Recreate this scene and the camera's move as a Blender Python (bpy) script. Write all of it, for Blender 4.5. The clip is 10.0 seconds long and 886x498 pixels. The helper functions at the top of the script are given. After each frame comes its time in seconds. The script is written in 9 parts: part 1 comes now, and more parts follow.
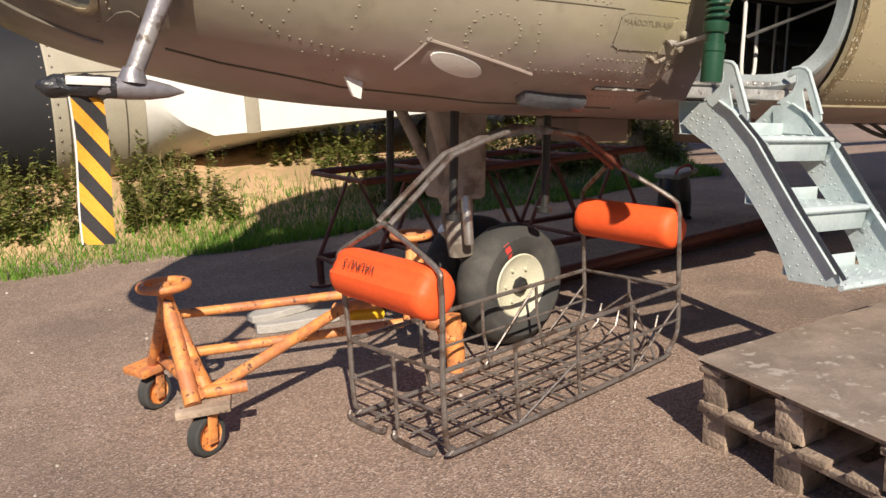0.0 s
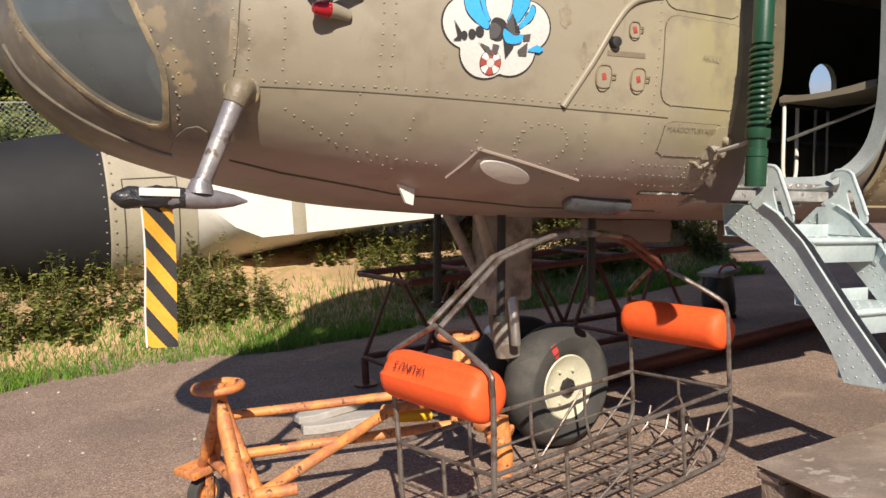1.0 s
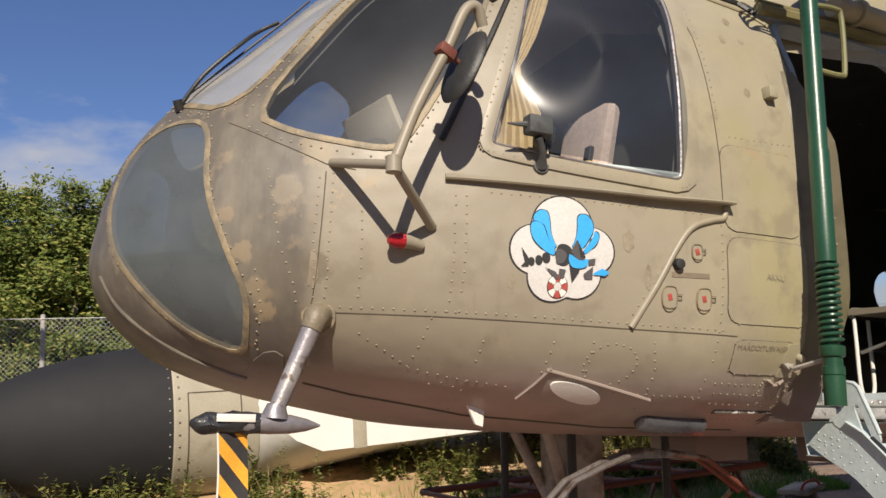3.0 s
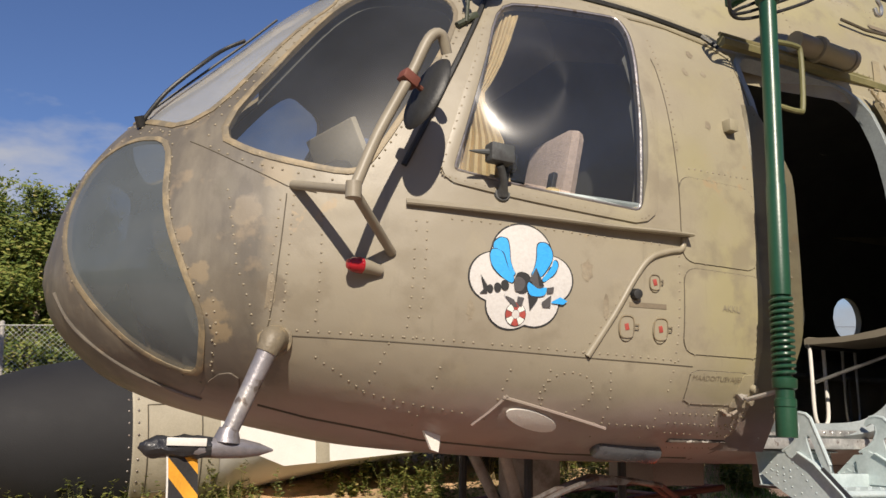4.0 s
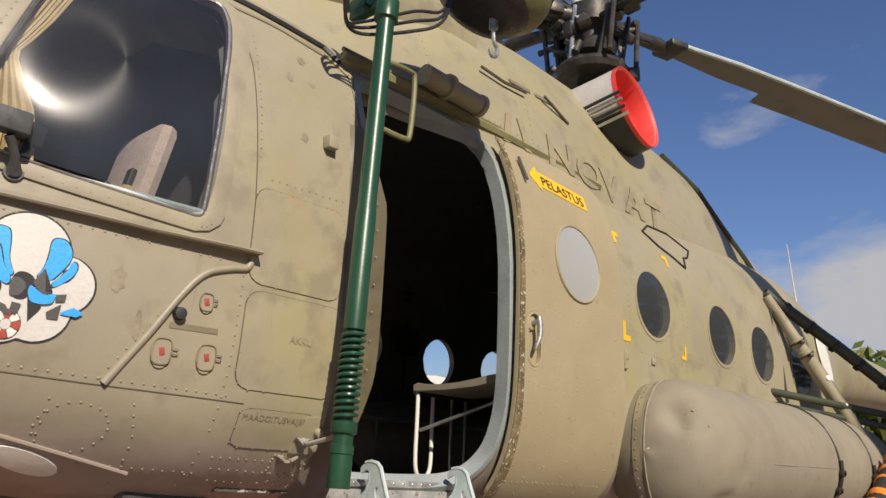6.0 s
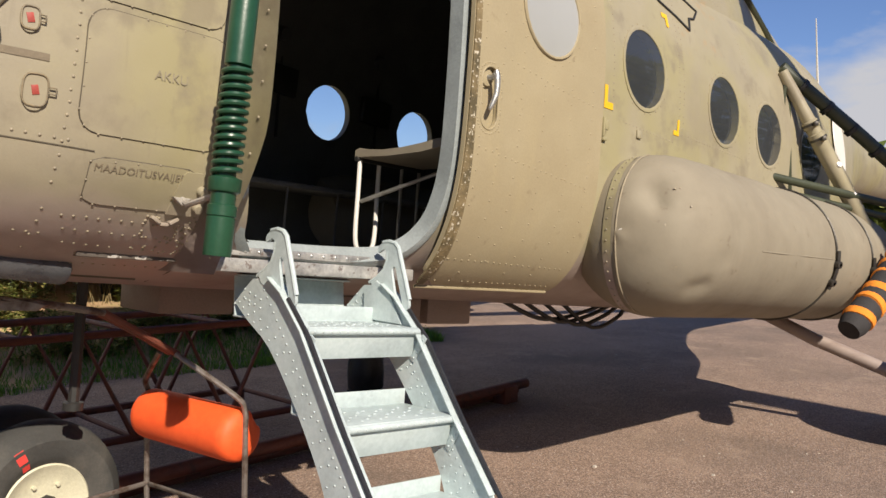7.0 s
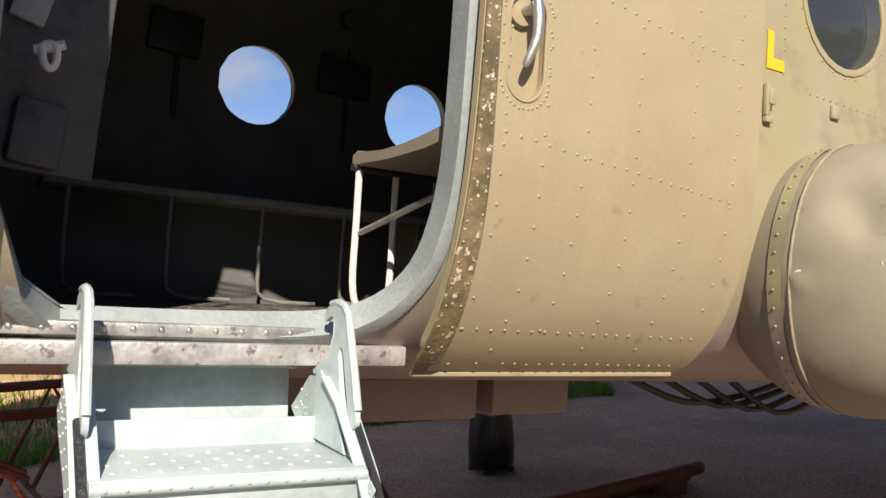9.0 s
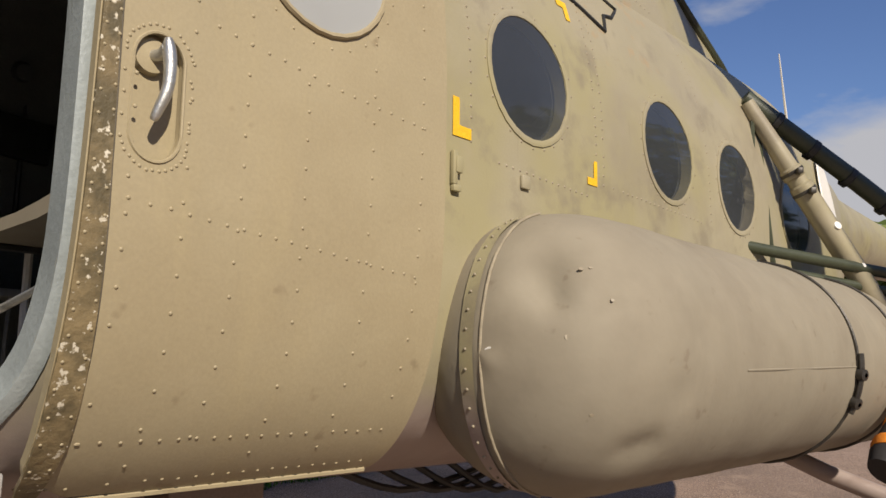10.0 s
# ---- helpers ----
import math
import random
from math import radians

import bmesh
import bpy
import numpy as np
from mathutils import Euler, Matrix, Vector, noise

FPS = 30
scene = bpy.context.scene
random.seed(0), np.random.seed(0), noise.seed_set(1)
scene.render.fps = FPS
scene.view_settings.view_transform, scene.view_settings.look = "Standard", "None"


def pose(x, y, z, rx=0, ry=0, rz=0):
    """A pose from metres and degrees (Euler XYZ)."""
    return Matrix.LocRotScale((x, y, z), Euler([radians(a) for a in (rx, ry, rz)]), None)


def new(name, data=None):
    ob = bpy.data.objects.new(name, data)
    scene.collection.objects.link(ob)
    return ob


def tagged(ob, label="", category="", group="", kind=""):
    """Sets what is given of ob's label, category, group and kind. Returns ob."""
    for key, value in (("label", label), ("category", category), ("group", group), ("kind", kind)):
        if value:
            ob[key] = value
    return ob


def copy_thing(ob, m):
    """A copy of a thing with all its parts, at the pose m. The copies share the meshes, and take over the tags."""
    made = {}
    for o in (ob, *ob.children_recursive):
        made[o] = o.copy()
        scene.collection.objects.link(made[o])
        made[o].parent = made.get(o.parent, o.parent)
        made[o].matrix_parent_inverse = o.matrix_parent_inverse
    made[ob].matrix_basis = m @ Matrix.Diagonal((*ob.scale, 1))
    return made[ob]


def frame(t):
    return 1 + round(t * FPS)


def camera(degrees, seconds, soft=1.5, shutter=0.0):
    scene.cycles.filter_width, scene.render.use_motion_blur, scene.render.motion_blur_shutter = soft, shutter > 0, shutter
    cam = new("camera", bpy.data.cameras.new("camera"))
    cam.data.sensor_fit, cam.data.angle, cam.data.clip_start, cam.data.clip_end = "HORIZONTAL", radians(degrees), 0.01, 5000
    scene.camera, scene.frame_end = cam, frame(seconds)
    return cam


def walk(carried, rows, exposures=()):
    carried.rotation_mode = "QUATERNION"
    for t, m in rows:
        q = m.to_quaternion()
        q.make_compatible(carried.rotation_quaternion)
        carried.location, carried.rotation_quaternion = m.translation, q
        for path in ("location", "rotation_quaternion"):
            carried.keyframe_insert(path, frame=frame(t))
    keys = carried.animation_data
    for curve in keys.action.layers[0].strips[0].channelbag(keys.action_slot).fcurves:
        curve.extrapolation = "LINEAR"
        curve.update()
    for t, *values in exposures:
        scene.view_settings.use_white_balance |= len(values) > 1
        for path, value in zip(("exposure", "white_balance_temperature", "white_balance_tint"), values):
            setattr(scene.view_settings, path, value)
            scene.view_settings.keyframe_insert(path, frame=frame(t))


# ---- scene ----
cam = camera(57.37, 10.0)
# seconds, eye, turn
ROWS = [
    (0, 0.001, 0.001, 1.480, 78.27, 2.79, -32.22),
    (0.5, -0.019, -0.002, 1.496, 80.08, 2.98, -31.29),
    (1, -0.071, -0.022, 1.513, 85.28, 3.32, -29.63),
    (1.5, -0.095, -0.038, 1.514, 92.04, 3.66, -27.74),
    (2, -0.102, -0.036, 1.534, 97.70, 3.96, -25.94),
    (2.5, -0.139, -0.027, 1.551, 99.71, 3.73, -25.50),
    (4, -0.092, -0.071, 1.628, 100.64, 2.64, -27.83),
    (4.5, -0.026, -0.076, 1.637, 102.39, 1.97, -33.54),
    (5, 0.179, -0.127, 1.661, 105.63, 0.76, -39.14),
    (5.5, 0.425, -0.172, 1.642, 107.74, 0.32, -43.20),
    (6, 0.701, -0.083, 1.593, 103.17, 0.54, -47.50),
    (6.2, 0.825, -0.021, 1.566, 99.84, 0.56, -48.62),
    (7.3, 1.611, 0.151, 1.510, 86.69, -0.68, -45.29),
    (7.5, 1.771, 0.234, 1.503, 87.28, -0.84, -43.73),
    (8, 2.143, 0.454, 1.535, 88.97, -0.92, -39.20),
    (8.5, 2.444, 0.614, 1.547, 89.79, -0.64, -33.95),
    (9, 2.802, 0.764, 1.570, 90.41, -0.31, -31.66),
    (9.5, 2.992, 0.907, 1.598, 92.64, 0.55, -40.16),
    (10, 3.173, 0.832, 1.604, 95.13, 1.82, -48.19),
]
# seconds, stops
EXPOSURES = [(0.0, 0.3), (1.0, 0.27), (2.5, 0.12), (4.0, 0.04), (5.0, -0.04), (6.0, -0.04), (7.5, 0.35), (9.0, 0.42), (9.5, 0.33), (10.0, -0.02)]
walk(cam, [(t, pose(*row)) for t, *row in ROWS], EXPOSURES)


# world and sun: clear late-summer sky, low sun behind the camera
SUN_DIR = Vector((0.290, 0.728, -0.587)).normalized()
world = bpy.data.worlds.new("sky")
scene.world = world
world.use_nodes = True
wn = world.node_tree
sky = wn.nodes.new("ShaderNodeTexSky")
sky.sky_type = "NISHITA"
sky.sun_disc = False
sky.sun_elevation = math.asin(-SUN_DIR.z)
sky.sun_rotation = math.atan2(-SUN_DIR.x, -SUN_DIR.y)
sky.air_density = 1.0
sky.dust_density = 0.1
sky.ozone_density = 4.0
# a few thin clouds high up
wc = wn.nodes.new("ShaderNodeTexCoord")
wmap = wn.nodes.new("ShaderNodeMapping")
wmap.inputs["Scale"].default_value = (1.0, 1.0, 2.6)
wno = wn.nodes.new("ShaderNodeTexNoise")
wno.inputs["Scale"].default_value = 2.3
wno.inputs["Detail"].default_value = 7.0
wno.inputs["Roughness"].default_value = 0.55
wra = wn.nodes.new("ShaderNodeValToRGB")
wra.color_ramp.elements[0].position = 0.60
wra.color_ramp.elements[1].position = 0.74
wmx = wn.nodes.new("ShaderNodeMix")
wmx.data_type = "RGBA"
wmx.inputs["B"].default_value = (6.6, 6.6, 7.0, 1)
wn.links.new(wc.outputs["Generated"], wmap.inputs["Vector"])
wn.links.new(wmap.outputs["Vector"], wno.inputs["Vector"])
# more of them low over the horizon
wxyz = wn.nodes.new("ShaderNodeSeparateXYZ")
wlow = wn.nodes.new("ShaderNodeMapRange")
wadd = wn.nodes.new("ShaderNodeMath")
wlow.inputs["From Min"].default_value, wlow.inputs["From Max"].default_value = 0.05, 0.55
wlow.inputs["To Min"].default_value, wlow.inputs["To Max"].default_value = 0.17, -0.07
wn.links.new(wc.outputs["Generated"], wxyz.inputs[0])
wn.links.new(wxyz.outputs["Z"], wlow.inputs["Value"])
wn.links.new(wno.outputs["Fac"], wadd.inputs[0])
wn.links.new(wlow.outputs["Result"], wadd.inputs[1])
wn.links.new(wadd.outputs[0], wra.inputs["Fac"])
wn.links.new(wra.outputs["Color"], wmx.inputs["Factor"])
wti = wn.nodes.new("ShaderNodeMix")
wti.data_type, wti.blend_type = "RGBA", "MULTIPLY"
wti.inputs["Factor"].default_value = 1.0
wti.inputs["B"].default_value = (1.06, 1.07, 1.30, 1)
wn.links.new(sky.outputs["Color"], wti.inputs["A"])
wn.links.new(wti.outputs["Result"], wmx.inputs["A"])
wn.links.new(wmx.outputs["Result"], wn.nodes["Background"].inputs["Color"])
wn.nodes["Background"].inputs["Strength"].default_value = 0.075
sun = new("sun", bpy.data.lights.new("sun", "SUN"))
sun.data.energy, sun.data.angle, sun.data.color = 5.8, radians(0.6), (1.0, 0.885, 0.745)
sun.matrix_world = SUN_DIR.to_track_quat("-Z", "Y").to_matrix().to_4x4()


# ---- materials ----
def material(name, base, rough=0.6, metal=0.0, vary=0.12, scale=5.0, second=None, share=0.5, patch=2.0, edge=0.08, spots=None, spot_share=0.35,
             spot_scale=30.0, bump=0.15, bump_scale=90.0, per_object=0.0, coat=0.0, streak=None, grain=0.18):
    """A paint, metal, stone or wood: base colour with slow and fine variation, patches of a second colour, small spots, and relief."""
    m = bpy.data.materials.new(name)
    m.use_nodes = True
    n, l = m.node_tree.nodes, m.node_tree.links
    p = n["Principled BSDF"]
    co = n.new("ShaderNodeTexCoord").outputs["Object"]

    def noise_tex(s, detail=4.0, stretch=None, rough_=0.6):
        t = n.new("ShaderNodeTexNoise")
        t.inputs["Scale"].default_value, t.inputs["Detail"].default_value, t.inputs["Roughness"].default_value = s, detail, rough_
        v = co
        if stretch:
            mp = n.new("ShaderNodeMapping")
            mp.inputs["Scale"].default_value = stretch
            l.new(co, mp.inputs["Vector"])
            v = mp.outputs["Vector"]
        l.new(v, t.inputs["Vector"])
        return t.outputs["Fac"]

    def ramp(fac, lo, hi):
        r = n.new("ShaderNodeMapRange")
        r.inputs["From Min"].default_value, r.inputs["From Max"].default_value = lo, hi
        l.new(fac, r.inputs["Value"])
        return r.outputs["Result"]

    def mix(fac, a, b, mode="MIX"):
        x = n.new("ShaderNodeMix")
        x.data_type, x.blend_type = "RGBA", mode
        for sock, val in (("Factor", fac), ("A", a), ("B", b)):
            if isinstance(val, (tuple, list)):
                x.inputs[sock].default_value = (*val[:3], 1)
            elif isinstance(val, (int, float)):
                x.inputs[sock].default_value = val
            else:
                l.new(val, x.inputs[sock])
        return x.outputs["Result"]

    lo, hi = tuple(c * (1 - vary) for c in base), tuple(min(c * (1 + vary), 0.95) for c in base)
    slow = noise_tex(scale, 5.0)
    colour = mix(ramp(slow, 0.3, 0.7), lo, hi)
    if second:
        f = ramp(noise_tex(patch, 5.0), 1 - share - edge, 1 - share + edge)
        colour = mix(f, colour, second)
    if streak:
        f = ramp(noise_tex(3.0, 6.0, (1.5, 1.5, 0.35)), 0.56, 0.75)
        fs = n.new("ShaderNodeMath")
        fs.operation, fs.inputs[1].default_value = "MULTIPLY", 0.6
        l.new(f, fs.inputs[0])
        colour = mix(fs.outputs[0], colour, streak)
    if spots:
        colour = mix(ramp(noise_tex(spot_scale, 3.0), 1 - spot_share - 0.03, 1 - spot_share + 0.03), colour, spots)
    fine = noise_tex(bump_scale, 3.0)
    colour = mix(grain, colour, mix(ramp(fine, 0.3, 0.7), (0.25, 0.25, 0.25), (0.75, 0.75, 0.75)), "OVERLAY")
    if per_object:
        oi = n.new("ShaderNodeObjectInfo").outputs["Random"]
        colour = mix(ramp(oi, 0.0, 1.0), mix(1.0, colour, (1 - per_object,) * 3, "MULTIPLY"), colour)
    l.new(colour, p.inputs["Base Color"])
    l.new(ramp(slow, -1.0 + rough, 1.0 + rough), p.inputs["Roughness"])
    rr = n.new("ShaderNodeMapRange")
    rr.inputs["To Min"].default_value, rr.inputs["To Max"].default_value = max(rough - 0.12, 0.03), min(rough + 0.12, 1.0)
    l.new(slow, rr.inputs["Value"])
    l.new(rr.outputs["Result"], p.inputs["Roughness"])
    p.inputs["Metallic"].default_value = metal
    p.inputs["Coat Weight"].default_value = coat
    if bump:
        b = n.new("ShaderNodeBump")
        b.inputs["Strength"].default_value, b.inputs["Distance"].default_value = bump, 0.01
        l.new(fine, b.inputs["Height"])
        l.new(b.outputs["Normal"], p.inputs["Normal"])
    return m


def glass(name, tint, rough=0.03, clear=0.6, dirt=0.0, brushed=0.0, gloss=0.5):
    """A pane: part clear, part tinted film with gloss."""
    m = bpy.data.materials.new(name)
    m.use_nodes = True
    n, l = m.node_tree.nodes, m.node_tree.links
    p = n["Principled BSDF"]
    p.inputs["Base Color"].default_value = (*tint, 1)
    p.inputs["Roughness"].default_value = rough
    p.inputs["IOR"].default_value = 1.5
    p.inputs["Specular IOR Level"].default_value = gloss
    if brushed:
        p.inputs["Coat Weight"].default_value, p.inputs["Coat Roughness"].default_value = 0.5, 0.09
        # fine wiping scratches draw the sun's reflection out into a streak
        p.inputs["Anisotropic"].default_value = brushed
        p.inputs["Anisotropic Rotation"].default_value = 0.10
        tg = n.new("ShaderNodeTangent")
        tg.direction_type, tg.axis = "RADIAL", "Y"
        l.new(tg.outputs["Tangent"], p.inputs["Tangent"])
    t = n.new("ShaderNodeBsdfTransparent")
    t.inputs["Color"].default_value = (*(0.55 + 0.4 * c for c in (0.8, 0.85, 0.85)), 1)
    mx = n.new("ShaderNodeMixShader")
    co = n.new("ShaderNodeTexCoord").outputs["Object"]
    no = n.new("ShaderNodeTexNoise")
    no.inputs["Scale"].default_value, no.inputs["Detail"].default_value = 2.2, 6.0
    l.new(co, no.inputs["Vector"])
    r = n.new("ShaderNodeMapRange")
    r.inputs["From Min"].default_value, r.inputs["From Max"].default_value = 0.35, 0.7
    r.inputs["To Min"].default_value, r.inputs["To Max"].default_value = 1 - clear, min(1 - clear + dirt, 1.0)
    l.new(no.outputs["Fac"], r.inputs["Value"])
    l.new(r.outputs["Result"], mx.inputs["Fac"])
    l.new(t.outputs[0], mx.inputs[1])
    l.new(p.outputs[0], mx.inputs[2])
    l.new(mx.outputs[0], n["Material Output"].inputs["Surface"])
    return m


def skin_paint():
    """Faded olive-sand paint of the helicopter: camouflage fields, chalky patches, dark oily stains on the nose, run marks."""
    m = material("olive sand paint", (0.335, 0.298, 0.212), 0.46, 0, 0.06, 2.2, (0.300, 0.268, 0.190), 0.42, 1.1, 0.10, None, 0.3, 7.0, 0.05, 130, grain=0.08)
    n, l = m.node_tree.nodes, m.node_tree.links
    p = n["Principled BSDF"]
    colour = p.inputs["Base Color"].links[0].from_socket
    co = n.new("ShaderNodeTexCoord").outputs["Object"]
    xyz = n.new("ShaderNodeSeparateXYZ")
    l.new(co, xyz.inputs[0])

    def nz(s, d=5.0, stretch=(1, 1, 1)):
        mp = n.new("ShaderNodeMapping")
        mp.inputs["Scale"].default_value = stretch
        l.new(co, mp.inputs["Vector"])
        t = n.new("ShaderNodeTexNoise")
        t.inputs["Scale"].default_value, t.inputs["Detail"].default_value, t.inputs["Roughness"].default_value = s, d, 0.62
        l.new(mp.outputs[0], t.inputs["Vector"])
        return t.outputs["Fac"]

    def rg(f, a, b, c=0.0, d=1.0):
        r = n.new("ShaderNodeMapRange")
        for k, v in (("From Min", a), ("From Max", b), ("To Min", c), ("To Max", d)):
            r.inputs[k].default_value = v
        l.new(f, r.inputs["Value"])
        return r.outputs["Result"]

    def math2(op, a, b):
        x = n.new("ShaderNodeMath")
        x.operation = op
        for s, v in enumerate((a, b)):
            if isinstance(v, float):
                x.inputs[s].default_value = v
            else:
                l.new(v, x.inputs[s])
        return x.outputs[0]

    def over(f, c):
        nonlocal colour
        x = n.new("ShaderNodeMix")
        x.data_type = "RGBA"
        l.new(f, x.inputs["Factor"])
        l.new(colour, x.inputs["A"])
        x.inputs["B"].default_value = (*c, 1)
        colour = x.outputs["Result"]

    # yellower second camouflage tone in broad soft-edged fields over the rear and the shoulder
    rear = rg(math2("ADD", xyz.outputs["X"], rg(nz(1.3, 3.0), 0, 1, -0.9, 0.9)), 1.9, 2.5)
    over(math2("MULTIPLY", rear, rg(nz(0.8, 3.0), 0.44, 0.54, 0.25, 0.95)), (0.322, 0.288, 0.160))
    # duller grey-brown tone of the front half
    front_ = rg(math2("ADD", xyz.outputs["X"], rg(nz(1.1, 3.0), 0, 1, -0.7, 0.7)), 1.5, 2.2, 0.75, 0.0)
    over(front_, (0.262, 0.230, 0.172))
    # grey chalking in cloudy fields
    over(rg(nz(1.7, 6.0), 0.50, 0.68, 0.0, 0.6), (0.268, 0.232, 0.176))
    # smaller stains and rubbed places
    over(rg(nz(4.2, 6.0), 0.54, 0.66, 0.0, 0.65), (0.220, 0.189, 0.134))
    over(rg(nz(5.6, 6.0, (1.0, 1.0, 0.6)), 0.58, 0.72, 0.0, 0.5), (0.345, 0.300, 0.205))
    # worn ochre primer in small flakes
    over(rg(math2("MULTIPLY", nz(11.0, 4.0), rg(nz(1.4), 0.45, 0.65)), 0.53, 0.59, 0.0, 0.6), (0.36, 0.265, 0.15))
    # oily grey stains on the panel beside the nose glazing, with ochre flakes
    panel = rg(math2("ADD", xyz.outputs["X"], rg(nz(6.0), 0, 1, -0.05, 0.05)), 0.54, 0.62, 1.0, 0.0)
    over(math2("MULTIPLY", panel, rg(nz(2.6, 5.0, (1.8, 1.8, 0.6)), 0.34, 0.54, 0.45, 1.0)), (0.118, 0.104, 0.083))
    over(math2("MULTIPLY", panel, rg(nz(7.0, 4.0), 0.57, 0.66, 0.0, 0.45)), (0.30, 0.23, 0.145))
    # rubbed ochre round the mirror's foot, a round repair and along the glazing; dark oily marks between them
    def blot(at, size, ragged, strength):
        d = n.new("ShaderNodeVectorMath")
        d.operation = "DISTANCE"
        d.inputs[1].default_value = at
        l.new(co, d.inputs[0])
        return rg(math2("ADD", d.outputs["Value"], rg(nz(13.0, 5.0), 0, 1, -ragged, ragged)), size * 0.75, size * 1.05, strength, 0.0)

    for at, size, ragged, strength, c in (((0.418, -0.706, 2.497), 0.055, 0.05, 0.75, (0.135, 0.12, 0.09)), ((0.473, -0.721, 2.064), 0.13, 0.09, 0.55, (0.130, 0.112, 0.085)), ((0.604, -0.806, 2.105), 0.06, 0.06, 0.7, (0.15, 0.125, 0.09)),
                                          ((0.56, -0.621, 1.836), 0.15, 0.10, 0.6, (0.125, 0.105, 0.085)), ((0.591, -0.802, 2.565), 0.070, 0.09, 0.55, (0.31, 0.245, 0.15)), ((0.488, -0.758, 2.405), 0.060, 0.06, 0.45, (0.30, 0.245, 0.165)),
                                          ((0.290, -0.640, 2.313), 0.030, 0.05, 0.5, (0.30, 0.225, 0.135)), ((0.352, -0.673, 2.158), 0.045, 0.06, 0.6, (0.30, 0.235, 0.145)), ((0.419, -0.672, 2.023), 0.055, 0.06, 0.6, (0.30, 0.235, 0.145)), ((0.44, -0.66, 1.95), 0.05, 0.06, 0.6, (0.34, 0.26, 0.15))):
        over(blot(at, size, ragged, strength), c)
    # thin dark runs
    over(rg(nz(7.0, 4.0, (2.6, 2.6, 0.16)), 0.63, 0.74, 0.0, 0.4), (0.19, 0.165, 0.12))
    # darker brown band along the lower flank, broken up by noise
    flank_tone = rg(math2("ADD", xyz.outputs["Z"], rg(nz(3.0, 5.0, (0.6, 0.6, 1.6)), 0, 1, -0.16, 0.16)), 1.72, 1.90, 0.55, 0.0)
    over(math2("MULTIPLY", flank_tone, rg(nz(1.2, 4.0), 0.36, 0.56, 0.2, 1.0)), (0.185, 0.158, 0.128))
    # pale belly paint, uneven sprayed edge; mauve tint paints in light bounced off asphalt
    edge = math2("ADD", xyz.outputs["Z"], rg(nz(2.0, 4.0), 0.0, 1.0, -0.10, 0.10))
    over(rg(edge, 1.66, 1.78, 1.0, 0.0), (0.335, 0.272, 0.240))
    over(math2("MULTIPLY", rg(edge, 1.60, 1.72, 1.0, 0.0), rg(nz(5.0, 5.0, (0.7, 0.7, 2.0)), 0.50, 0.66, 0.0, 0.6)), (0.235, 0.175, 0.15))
    l.new(colour, p.inputs["Base Color"])
    # shallow unevenness of the sheet between its frames
    b = n.new("ShaderNodeBump")
    b.inputs["Strength"].default_value, b.inputs["Distance"].default_value = 0.30, 0.03
    l.new(nz(3.5, 2.0), b.inputs["Height"])
    l.new(p.inputs["Normal"].links[0].from_socket, b.inputs["Normal"])
    l.new(b.outputs["Normal"], p.inputs["Normal"])
    return m


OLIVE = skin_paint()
WORNFRAME = material("worn ochre frame strip", (0.27, 0.215, 0.13), 0.55, 0.05, 0.2, 14, (0.185, 0.155, 0.105), 0.48, 9, 0.05, (0.46, 0.36, 0.22), 0.28, 26, 0.25, 70)
RACKGREY = material("dark grey rack paint", (0.085, 0.09, 0.088), 0.6, 0.1, 0.2, 9, (0.05, 0.05, 0.05), 0.4, 9)
HUBMETAL = material("oily grey rotor metal", (0.075, 0.07, 0.06), 0.42, 0.5, 0.25, 10, (0.05, 0.045, 0.04), 0.45, 9)
DARKOLIVE = material("dark olive gear paint", (0.045, 0.052, 0.03), 0.45, 0, 0.2, 8, (0.09, 0.09, 0.055), 0.3, 9, 0.06)
OCHRE = material("ochre paint", (0.345, 0.292, 0.182), 0.55, 0, 0.05, 2.6, (0.318, 0.265, 0.162), 0.46, 2.2, 0.12, (0.265, 0.215, 0.13), 0.30, 9, 0.05, 110, streak=(0.375, 0.312, 0.180), grain=0.10)
TANKTAN = material("tan tank paint", (0.268, 0.237, 0.174), 0.80, 0, 0.08, 2.2, (0.225, 0.195, 0.142), 0.45, 2.2, 0.14, (0.215, 0.180, 0.128), 0.31, 11, 0.22, 9, streak=(0.315, 0.275, 0.20), grain=0.08)
GREENTOP = material("olive green paint", (0.155, 0.15, 0.06), 0.55, 0, 0.12, 3.0, (0.25, 0.215, 0.11), 0.4, 1.5, 0.12, None, 0.3, 9, 0.1, 50)
SEAM = material("dark seam sealant", (0.09, 0.075, 0.05), 0.7, 0, 0.2)
RIVET = material("weathered rivets", (0.275, 0.236, 0.165), 0.62, 0, 0.2, 20)
ALU = material("worn aluminium", (0.55, 0.55, 0.52), 0.38, 0.85, 0.15, 12, (0.35, 0.34, 0.31), 0.35, 9, 0.06)
FRAMEGREY = material("grey-blue jamb paint", (0.30, 0.335, 0.335), 0.45, 0.1, 0.12, 7, (0.20, 0.24, 0.23), 0.28, 12, 0.04, (0.6, 0.6, 0.56), 0.2, 30)
CHIPPED = material("chipped sill paint", (0.52, 0.51, 0.48), 0.42, 0.35, 0.2, 12, (0.24, 0.235, 0.23), 0.50, 11, 0.14, (0.20, 0.165, 0.15), 0.36, 38, streak=(0.62, 0.60, 0.54))
CABIN = material("dark cabin lining", (0.098, 0.100, 0.092), 0.75, 0, 0.2, 4)
